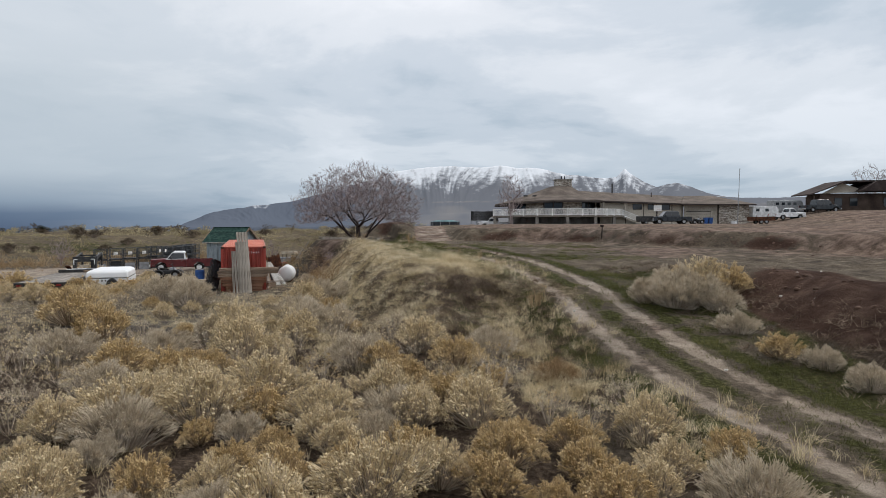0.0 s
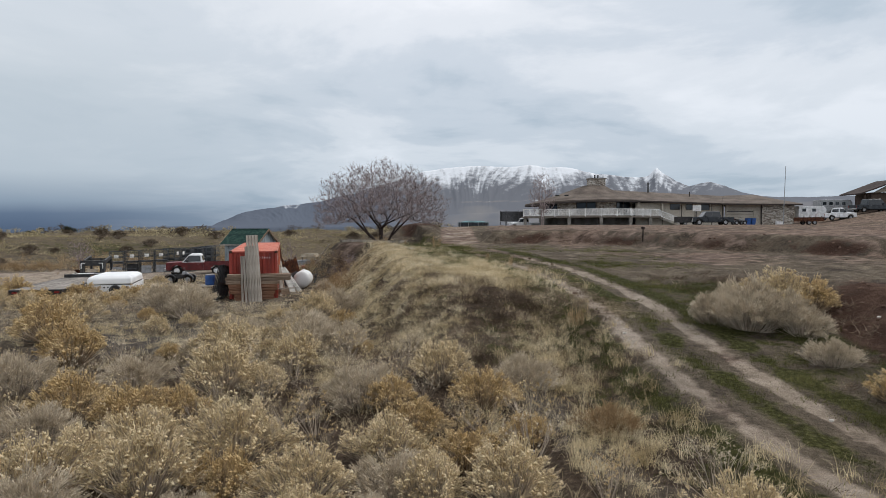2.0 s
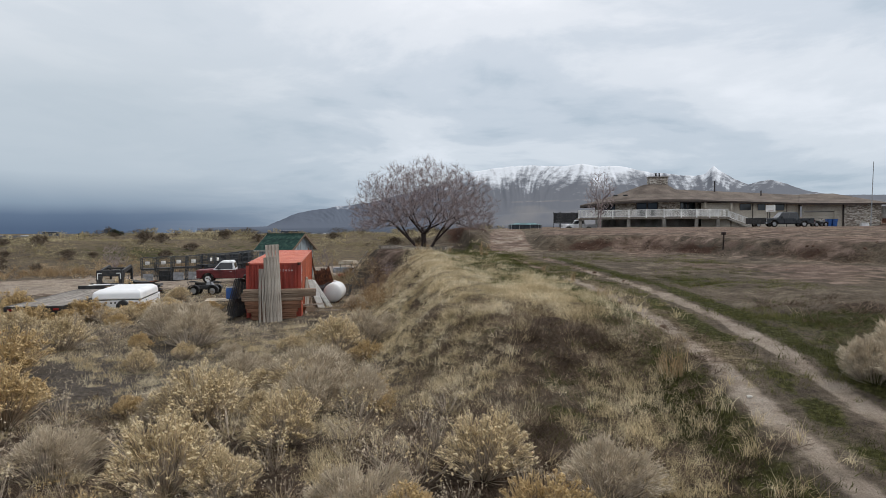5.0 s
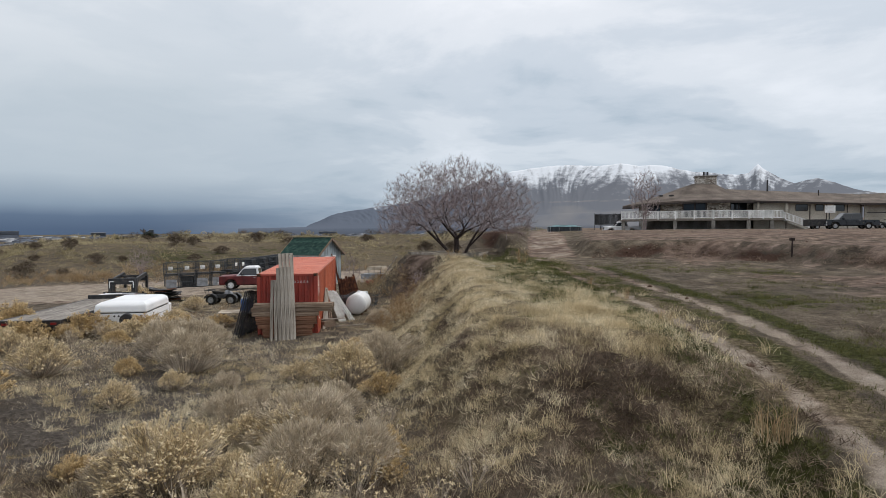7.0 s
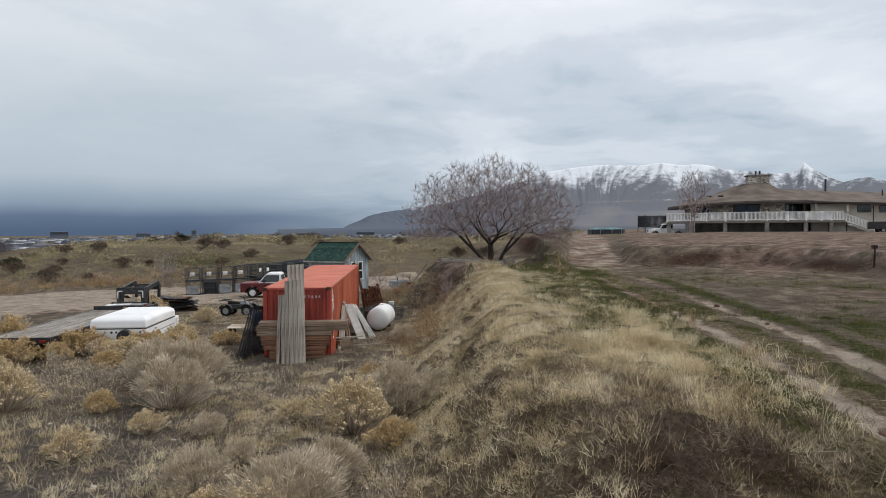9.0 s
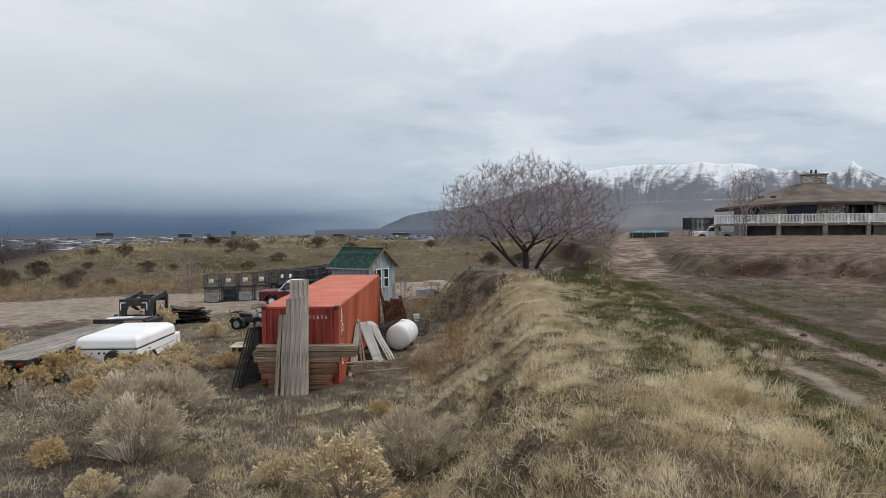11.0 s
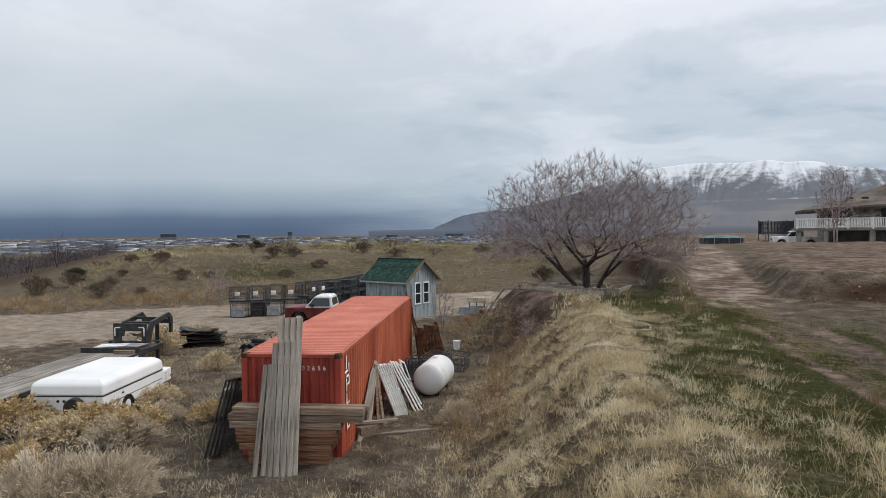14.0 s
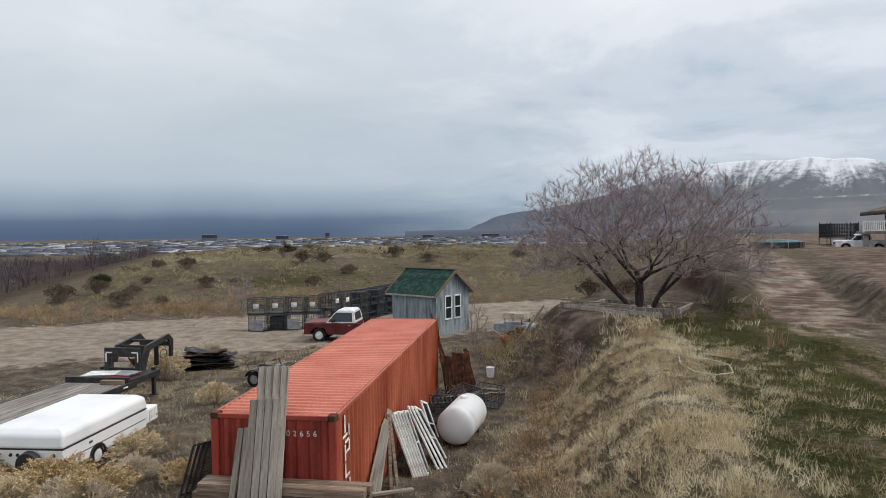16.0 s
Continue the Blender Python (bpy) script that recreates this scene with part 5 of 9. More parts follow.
    for s in (1, -1):
        block("landing_leg", th, M_BLACK, s * 1.05 - 0.06, s * 1.05 + 0.06, 1.78, 1.90, 0.06, zt + 0.2, 0.008)
        block("foot_plate", th, M_BLACK, s * 1.05 - 0.12, s * 1.05 + 0.12, 1.72, 1.96, 0.02, 0.06, 0.005)
    bm = bmesh.new()
    pts = [Vector((0.66, 3.2 + 0.25 * math.sin(t), 1.5 - 0.35 * (1 - math.cos(t)) / 2)) for t in [k * math.pi / 6 for k in range(13)]]
    for a, b in zip(pts, pts[1:]):
        tube(bm, a, b, 0.014, seg=6, caps=False)
    part("cable", bm, M_BLACK, th)
    return th


GT = pose(-24.15, 44.05, hz(-24, 43) + 0.0, 0, 0, 16)
flatbed_trailer(GT)
for i, (x, y, w, d, rz, mt, lb) in enumerate(((-0.2, 0.75, 1.6, 1.0, 4, M_SHEET, "worn plywood sheet lying on the trailer"), (0.45, 0.8, 1.0, 0.9, -8, M_RED_TOOL, "dark red sheet lying on the trailer"),
                                              (-0.35, 0.85, 1.2, 0.9, 10, M_WHITE_OLD, "off-white sheet lying on the trailer"), (0.4, 0.9, 1.1, 0.8, -5, M_GREY_PLATE, "grey sheet lying on the trailer"), (-0.15, 0.7, 0.9, 0.7, 14, M_CAR_WHITE, "white sheet lying on the trailer"))):
    bm = bmesh.new()
    box(bm, -w / 2, w / 2, -d / 2, d / 2, 0, 0.018, bev=0.003)
    ob = link_mesh("sheet", bm, mt)
    ob.matrix_basis = GT @ pose(x, y, 0.962 + 0.022 * i, 0, 0, rz)
    tagged(ob, lb, "sheet", "sheets on the trailer")
bm = bmesh.new()
box(bm, -0.40, 0.40, -0.10, 0.10, 0, 0.14, bev=0.008)
ob = link_mesh("timber", bm, M_TIMBER_GREY)
ob.matrix_basis = GT @ pose(0.72, -0.15, 0.866, 0, 0, 3)
tagged(ob, "short grey timber lying on the trailer deck", "timber")

# ---- heap of torn panels and dark netting behind the trailer ----
hx, hy = -26.6, 50.2


def crumpled(w, d, amp, seed, t=0.02):
    """A torn sheet, bent and ragged at its edge."""
    bm = bmesh.new()
    bmesh.ops.create_grid(bm, x_segments=8, y_segments=6, size=0.5)
    for v in bm.verts:
        n = noise.noise(v.co * 2.3 + Vector((seed * 3.1, 0, 0)))
        edge = max(abs(v.co.x), abs(v.co.y)) > 0.49
        f = 1 + (0.22 * noise.noise(v.co * 7 + Vector((0, seed * 2.7, 0))) if edge else 0)
        v.co.x, v.co.y, v.co.z = v.co.x * w * f, v.co.y * d * f, amp * n + amp * 1.3 * abs(v.co.x)
    bmesh.ops.solidify(bm, geom=bm.faces[:], thickness=t)
    return bm


for i in range(18):
    a, rr = rng.uniform(0, 6.28), rng.uniform(0.1, 1.0)
    steep = 20 + 30 * (i % 3 == 0)
    ob = link_mesh("torn_panel", crumpled(rng.uniform(0.7, 1.4), rng.uniform(0.4, 0.9), 0.16, i), (M_TARP_TAN, M_SHEET, M_TIMBER_GREY, M_RUST, M_RUST)[i % 5])
    ob.matrix_basis = pose(hx - 0.8 + rr * math.cos(a), hy - 0.5 + rr * 0.7 * math.sin(a), hz(hx, hy) + 0.24 + 0.75 * max(0, 1.0 - rr), rng.uniform(-steep, steep), rng.uniform(-steep, steep), rng.uniform(0, 180))
    tagged(ob, "torn tan and brown panel thrown on a heap", "panel", "heap of torn panels")
for i in range(13):
    k = i / 12
    ob = link_mesh("black_sheet", crumpled(2.5 - 0.9 * k, 1.2 - 0.4 * k, 0.16, 40 + i, 0.025), M_RUST if i % 4 == 2 else M_BLACK)
    ob.matrix_basis = pose(hx + 0.75 + rng.uniform(-0.15, 0.15), hy + 1.0 + rng.uniform(-0.2, 0.2), hz(hx + 0.6, hy + 1.0) + 0.06 + 0.062 * i, rng.uniform(-9, 9), rng.uniform(-8, 8), 40 + rng.uniform(-22, 22))
    tagged(ob, "bent black plastic sheet dumped in a heap", "sheet", "heap of black sheets")

# ---- quad bike ----


def quad_bike(m, label):
    th = thing("quad_bike", m, label, "quad bike")
    for x in (0.62, -0.58):
        for s in (1, -1):
            wheel(th, x, s * 0.40, 0.30, 0.24, s, M_STEEL)
    bm = bmesh.new()
    loft(bm, [(-0.75, -0.22, 0.36), (0.75, -0.22, 0.36), (0.75, 0.22, 0.36), (-0.75, 0.22, 0.36)], [(-0.7, -0.2, 0.62), (0.62, -0.2, 0.66), (0.62, 0.2, 0.66), (-0.7, 0.2, 0.62)])
    soften(bm, 0.04, 2)
    part("chassis", bm, M_BLACK, th)
    for x, sgn in ((0.62, 1), (-0.58, -1)):
        for s in (1, -1):
            bm = bmesh.new()
            pts = [(x + 0.40 * math.cos(a), 0.30 + 0.38 * math.sin(a)) for a in [math.pi * (0.10 + 0.8 * k / 7) for k in range(8)]]
            inner = [(p + (x - p) * 0.08, q - 0.03) for p, q in pts]
            prism(bm, pts + inner[::-1], s * 0.24, s * 0.54)
            part("mudguard", bm, M_PLASTIC, th)
    bm = bmesh.new()
    loft(bm, [(-0.55, -0.16, 0.64), (0.12, -0.14, 0.66), (0.12, 0.14, 0.66), (-0.55, 0.16, 0.64)], [(-0.6, -0.14, 0.82), (0.02, -0.10, 0.76), (0.02, 0.10, 0.76), (-0.6, 0.14, 0.82)])
    soften(bm, 0.04, 2)
    part("saddle", bm, M_RUBBER, th)
    bm = bmesh.new()
    loft(bm, [(0.12, -0.18, 0.6), (0.62, -0.2, 0.6), (0.62, 0.2, 0.6), (0.12, 0.18, 0.6)], [(0.14, -0.10, 0.84), (0.44, -0.12, 0.86), (0.44, 0.12, 0.86), (0.14, 0.10, 0.84)])
    soften(bm, 0.04, 2)
    part("tank_cowl", bm, M_GREY_PLATE, th, "silver-grey cowl")
    bm = bmesh.new()
    tube(bm, (0.40, 0, 0.8), (0.26, 0, 1.04), 0.03)
    tube(bm, (0.26, -0.36, 1.08), (0.26, 0.36, 1.08), 0.018)
    part("handlebar", bm, M_BLACK, th)
    for s in (1, -1):
        rod("grip", th, M_RUBBER, (0.26, s * 0.26, 1.08), (0.22, s * 0.40, 1.08), 0.026)
    for x0, x1, nm in ((0.45, 0.95, "front_rack"), (-1.0, -0.55, "rear_rack")):
        bm = bmesh.new()
        for k in range(5):
            y = -0.34 + 0.17 * k
            tube(bm, (x0, y, 0.86), (x1, y, 0.86), 0.011, seg=6)
        for x in (x0, x1):
            tube(bm, (x, -0.36, 0.86), (x, 0.36, 0.86), 0.014, seg=6)
            tube(bm, (x * 0.95, -0.2, 0.62), (x, -0.3, 0.86), 0.012, seg=6)
            tube(bm, (x * 0.95, 0.2, 0.62), (x, 0.3, 0.86), 0.012, seg=6)
        if x0 < 0:
            for y in (-0.36, 0.36):
                tube(bm, (x0, y, 0.86), (x0, y, 1.0), 0.012, seg=6)
            tube(bm, (x0, -0.36, 1.0), (x0, 0.36, 1.0), 0.012, seg=6)
        part(nm, bm, M_BLACK, th)
    return th


qx, qy = -20.25, 48.9
quad_bike(pose(qx, qy, hz(qx, qy) - 0.02, 0, 0, 8), "black quad bike with racks parked on the dirt")

# ---- blue drum on a low wooden platform ----
bx, by = -16.0, 42.6
th = thing("platform", pose(bx, by, hz(bx, by) - 0.02, 0, 0, 20), "low pale plywood platform on blocks", "platform")
for i in range(4):
    block("board", th, M_SHEET, -0.95, 0.95, -0.6 + 0.3 * i + 0.005, -0.3 + 0.3 * i - 0.005, 0.36, 0.40, 0.004)
for x in (-0.8, 0.8):
    for y in (-0.5, 0.5):
        block("leg", th, M_RUST, x - 0.06, x + 0.06, y - 0.06, y + 0.06, 0, 0.358, 0.005)
th = thing("plastic_drum", pose(bx + 0.35, by + 0.1, hz(bx, by) + 0.385), "blue plastic drum standing on a platform", "drum")
bm = bmesh.new()
for a, b, r0, r1 in ((0, 0.06, 0.26, 0.29), (0.06, 0.22, 0.29, 0.29), (0.22, 0.25, 0.30, 0.30), (0.25, 0.45, 0.29, 0.29), (0.45, 0.48, 0.30, 0.30), (0.48, 0.60, 0.29, 0.27)):
    tube(bm, (0, 0, a), (0, 0, b), r0, r1, 24)
part("barrel", bm, M_BLUE, th)
bm = bmesh.new()
tube(bm, (0, 0, 0.60), (0, 0, 0.64), 0.28, 0.27, 24)
part("lid", bm, M_GREY_PLATE, th, "pale grey lid")
# ---- wire cages, two tiers, in an angle at the edge of the drive ----
CAGES = []
for i in range(4):
    CAGES.append((-32.5 + 1.16 * i, 61.95 + 0.40 * i, 19))
for i in range(9):
    CAGES.append((-27.75 + 0.02 * i, 64.4 + 1.22 * i, 88))
for k, (x, y, rz) in enumerate(CAGES):
    g = hz(x + 0.4, y + 0.4) - 0.03
    for tier in (0, 1):
        plate = ("label" if (tier and k < 6) else "panel" if (not tier and k in (0, 2, 3, 4)) else "core" if k % 2 else None)
        wire_crate(pose(x + rng.uniform(-0.04, 0.04), y + rng.uniform(-0.04, 0.04), g + 1.09 * tier, 0, 0, rz + rng.uniform(-2, 2)), 1.1, 1.1, 1.05,
                   "black wire cage stacked in two tiers", "stacked wire cages", 7, plate)

# ---- shed ----


def shed(m):
    th = thing("shed", m, "blue-grey wooden shed with a green shingle roof", "shed")
    a, b, he, hr = 1.66, 1.50, 2.70, 3.80
    # ridge along x; gables at both ends
    for s in (1, -1):
        bm = bmesh.new()
        prism(bm, [(-b, 0), (b, 0), (b, he), (0, he + (hr - he) * 0.90), (-b, he)], s * a - 0.05, s * a + 0.05, Matrix(((0, 1, 0, 0), (1, 0, 0, 0), (0, 0, 1, 0), (0, 0, 0, 1))))
        part("gable_wall", bm, M_SHED, th)
        block("side_wall", th, M_SHED, -a + 0.05, a - 0.05, s * b - 0.05, s * b + 0.05, 0, he - 0.02, 0.004)
    for s in (1, -1):
        for i in range(13):
            x = -a + 0.12 + 0.255 * i
            block("batten", th, M_SHED, x - 0.02, x + 0.02, s * (b + 0.051), s * (b + 0.07), 0.02, he - 0.06, 0.003)
    ov, k = 0.36, (hr - he) / (b * 0.9)
    slope = math.atan2(hr - he, b)
    ln_ = math.hypot(b + ov, (b + ov) * (hr - he) / b)
    for s in (1, -1):
        m2 = Matrix.Translation((0, 0, hr)) @ Matrix.Rotation(-s * slope, 4, "X") if s > 0 else Matrix.Translation((0, 0, hr)) @ Matrix.Rotation(slope, 4, "X")
        bm = bmesh.new()
        box(bm, -a - 0.28, a + 0.28, min(0, s * ln_), max(0, s * ln_), -0.06, -0.01, m2)
        sl = part("roof_slope", bm, M_PLANK, th, "roof boarding")
        rows_ = 12
        for r in range(rows_):
            y0, y1 = s * ln_ * r / rows_, s * ln_ * (r + 1.1) / rows_
            bm = bmesh.new()
            lift = 0.012
            v = box(bm, -a - 0.30, a + 0.30, min(y0, y1), max(y0, y1), -0.008, 0.008, m2 @ Matrix.Translation((0, 0, 0.004 + 0.006 * (r % 2))))
            part("shingle_course", bm, M_SHINGLE, sl)
        bm = bmesh.new()
        box(bm, -a - 0.31, a + 0.31, s * ln_ - 0.02, s * ln_ + 0.02, -0.13, 0.0, m2)
        part("fascia", bm, M_WHITE_OLD, th, "pale fascia board")
        for e in (1, -1):
            bm = bmesh.new()
            box(bm, e * (a + 0.30) - 0.02, e * (a + 0.30) + 0.02, min(0, s * ln_), max(0, s * ln_), -0.14, 0.02, m2)
            part("barge_board", bm, M_TIMBER_GREY, th)
    block("ridge_cap", th, M_SHINGLE, -a - 0.30, a + 0.30, -0.10, 0.10, hr - 0.02, hr + 0.03, 0.01)
    # two tall sash windows in the gable that looks on the yard
    for y in (-0.42, 0.42):
        win = new("window")
        win.parent = th
        for y0, y1, z0, z1 in ((y - 0.31, y - 0.24, 0.95, 2.35), (y + 0.24, y + 0.31, 0.95, 2.35), (y - 0.24, y + 0.24, 0.95, 1.03), (y - 0.24, y + 0.24, 2.27, 2.35), (y - 0.24, y + 0.24, 1.61, 1.68)):
            block("window_frame", win, M_CAR_WHITE, a + 0.05, a + 0.095, y0, y1, z0, z1, 0.006)
        for z0, z1 in ((1.03, 1.61), (1.68, 2.27)):
            block("pane", win, M_GLASS, a + 0.052, a + 0.066, y - 0.24, y + 0.24, z0, z1, 0)
    return th


shed(pose(-20.2, 63.6, hz(-20.4, 63.6) - 0.0, 0, 0, -16))

# ---- clutter north of the container ----
tx, ty = -13.5, 60.2
th = thing("rusty_drum", pose(tx, ty, hz(tx, ty) - 0.03), "dark rusty steel drum standing in dry grass", "drum")
rod("barrel", th, M_RUST, (0, 0, 0), (0, 0, 0.97), 0.29, seg=22)
for z in (0.31, 0.635, 0.965):
    rod("hoop", th, M_RUST, (0, 0, z - 0.015), (0, 0, z + 0.015), 0.305, seg=22)
th = thing("garden_tiller", pose(tx - 0.85, ty - 0.1, hz(tx - 0.9, ty) - 0.02, 0, 0, 30), "small red garden machine with a handle", "tiller")
block("engine", th, M_RED_TOOL, -0.25, 0.25, -0.2, 0.2, 0.22, 0.52, 0.05)
for s in (1, -1):
    rod("handle", th, M_STEEL, (-0.2, s * 0.16, 0.5), (-0.8, s * 0.26, 1.0), 0.015)
    bm = bmesh.new()
    tube(bm, (0, s * 0.22, 0.18), (0, s * 0.32, 0.18), 0.18, seg=16)
    part("tyre", bm, M_RUBBER, th)
th = thing("utility_trailer", pose(-14.2, 62.3, hz(-14.2, 62.3) - 0.02, 0, 0, -8), "small grey utility trailer under a pale cover", "trailer")
block("tub", th, M_GREY_PLATE, -1.3, 1.3, -0.7, 0.7, 0.45, 0.85, 0.02)
bm = bmesh.new()
loft(bm, [(-0.9, -0.6, 1.15), (0.5, -0.6, 1.15), (0.5, 0.6, 1.15), (-0.9, 0.6, 1.15)], [(-0.8, -0.45, 1.42), (0.4, -0.45, 1.45), (0.4, 0.45, 1.45), (-0.8, 0.45, 1.42)])
soften(bm, 0.03, 2)
part("cover", bm, M_TARP_TAN, th, "pale tan canvas cover")
for x in (-0.7, 0.3):
    for y in (-0.5, 0.5):
        rod("post", th, M_BLACK, (x, y, 0.8), (x, y, 1.18), 0.025)
for s in (1, -1):
    bm = bmesh.new()
    tube(bm, (-0.1, s * 0.72, 0.28), (-0.1, s * 0.90, 0.28), 0.28, seg=18)
    part("tyre", bm, M_RUBBER, th)
# old boards and poles on the berm's broken end
for i, (a, b, w) in enumerate((((-12.1, 57.3), (-8.3, 55.9), 0.2), ((-11.8, 57.0), (-7.8, 55.3), 0.16), ((-11.6, 56.6), (-8.6, 55.3), 0.2), ((-10.6, 56.7), (-7.2, 55.6), 0.14))):
    lying("old_board", a, b, w, 0.05, M_PLANK, "silver-grey old board lying on the berm", "old boards on the berm", "plank", lift=0.05 + 0.05 * i)
for i, (x0, y0, x1, y1, z1) in enumerate(((-13.0, 57.2, -11.7, 57.9, 2.75), (-13.2, 57.5, -11.75, 58.1, 2.7))):
    a, b = Vector((x0, y0, hz(x0, y0) - 0.02)), Vector((x1, y1, z1))
    bm = bmesh.new()
    tube(bm, a, b, 0.05, 0.04, 8)
    tagged(link_mesh("pole", bm, M_PLANK), "weathered wooden pole leaning on the berm", "pole", "poles")

# ---- trees ----


def limb_mesh(nodes, parent, radius, seg_of):
    """Tubes between nodes and their parents, as vertex and quad arrays."""
    V, F = [], []
    for i, p in enumerate(parent):
        if p < 0:
            continue
        a, b = nodes[p], nodes[i]
        d = b - a
        n = np.linalg.norm(d)
        if n < 1e-6:
            continue
        d = d / n
        u = np.cross(d, (0.3, 0.5, 0.81))
        u /= np.linalg.norm(u)
        w = np.cross(d, u)
        k = seg_of(radius[i])
        t = np.arange(k) * 2 * np.pi / k
        ring = np.cos(t)[:, None] * u + np.sin(t)[:, None] * w
        base = len(V)
        r0 = min(radius[p], radius[i] * 1.35)
        V.extend(a + ring * r0 - d * r0 * 0.3)
        V.extend(b + ring * radius[i])
        F.extend((base + j, base + (j + 1) % k, base + k + (j + 1) % k, base + k + j) for j in range(k))
    return np.array(V), np.array(F)


def crown_tree(th, seed, starts, inside, n, tip, step, twigs, twig_len, twig_w, bark, twig, power=2.35, box_=None):
    """A bare tree: limbs as given in starts, then branches that reach for points spread evenly through the crown, and fine twigs at their ends."""
    g = np.random.default_rng(seed)
    nodes, parent = [], []
    for path, root in starts:
        last = root
        for q in path:
            nodes.append(np.array(q, float))
            parent.append(last)
            last = len(nodes) - 1
    lo, hi = box_
    pts = g.uniform(lo, hi, (n * 6, 3))
    pts = pts[inside(pts)][:n]
    c = np.mean([p for p in nodes], 0)
    pts = pts[np.argsort(np.linalg.norm(pts - nodes[0], axis=1) + g.normal(0, 0.35, len(pts)))]
    depth = [0.0] * len(nodes)
    for i, p in enumerate(parent):
        depth[i] = 0.0 if p < 0 else depth[p] + np.linalg.norm(nodes[i] - nodes[p])
    ends = []
    arr = np.zeros((n * 8 + 200, 3))
    dep = np.zeros(n * 8 + 200)
    arr[:len(nodes)], dep[:len(nodes)] = nodes, depth
    m = len(nodes)
    for q in pts:
        d = np.linalg.norm(arr[:m] - q, axis=1)
        cost = d + 0.22 * dep[:m] + 0.7 * np.clip(arr[:m, 2] - q[2] + 0.1, 0, 9)
        k = int(np.argmin(cost))
        a, L = arr[k].copy(), d[k]
        out = a - arr[parent[k]] if parent[k] >= 0 else np.array([0, 0, 1.0])
        out = out / (np.linalg.norm(out) + 1e-9)
        s = max(1, min(4, int(L / step)))
        last = k
        for j in range(1, s + 1):
            t = j / s
            p = a + (q - a) * t + out * L * 0.22 * t * (1 - t) * 2 + g.normal(0, 0.035 * min(1, L), 3) * (t < 1)
            arr[m], dep[m] = p, dep[last] + np.linalg.norm(p - arr[last])
            parent.append(last)
            last = m
            m += 1
        ends.append(last)
    N = arr[:m]
    rad = np.zeros(m)
    acc = np.zeros(m)
    for i in range(m - 1, -1, -1):
        rad[i] = max(tip, acc[i] ** (1 / power)) if acc[i] > 0 else tip
        if parent[i] >= 0:
            acc[parent[i]] += rad[i] ** power
    def seg(r):
        return 8 if r > 0.08 else 6 if r > 0.04 else 4 if r > 0.018 else 3

    thick = rad > 0.022
    rad = np.where(rad > 0.03, rad * (1 + 0.55 * np.clip((rad - 0.03) / 0.06, 0, 1)), rad)
    V, F = limb_mesh(N, [p if k else -1 for p, k in zip(parent, thick)], rad, seg)
    if len(V):
        raw_mesh("trunk", V, F, bark, th, smooth=True)
    V, F = limb_mesh(N, [-1 if k else p for p, k in zip(parent, thick)], rad, lambda r: 3)
    ob = raw_mesh("branch_work" if thick.any() else "trunk", V, F, twig, th, smooth=True)
    if thick.any():
        tagged(ob, "fine bare branches", kind="stuff")
    e = np.array(ends)
    T = np.repeat(e, twigs)
    p0 = N[T] + (N[np.array(parent)[T]] - N[T]) * g.uniform(0, 0.9, (len(T), 1))
    dirs = (N[T] - N[np.array(parent)[T]])
    dirs = dirs / (np.linalg.norm(dirs, axis=1, keepdims=True) + 1e-9) + g.normal(0, 0.36, (len(T), 3)) + np.array([0, 0, 0.30])
    dirs /= np.linalg.norm(dirs, axis=1, keepdims=True)
    ln_ = twig_len * g.uniform(0.35, 1.15, (len(T), 1))
    p2 = p0 + dirs * ln_
    p1 = (p0 + p2) / 2 + g.normal(0, 0.05, (len(T), 3)) * ln_
    side = np.cross(dirs, g.normal(size=(len(T), 3)))
    side /= np.linalg.norm(side, axis=1, keepdims=True) + 1e-9
    V = np.stack([p0 - side * twig_w, p0 + side * twig_w, p1 - side * twig_w * 0.7, p1 + side * twig_w * 0.7, p2], 1).reshape(-1, 3)
    b = np.arange(len(T))[:, None] * 5
    ob = raw_mesh("crown", V, np.concatenate([b + [0, 1, 3], b + [0, 3, 2], b + [2, 3, 4]], 1).reshape(-1, 3), twig, th)
    ob["label"] = "bare grey-brown twigs"


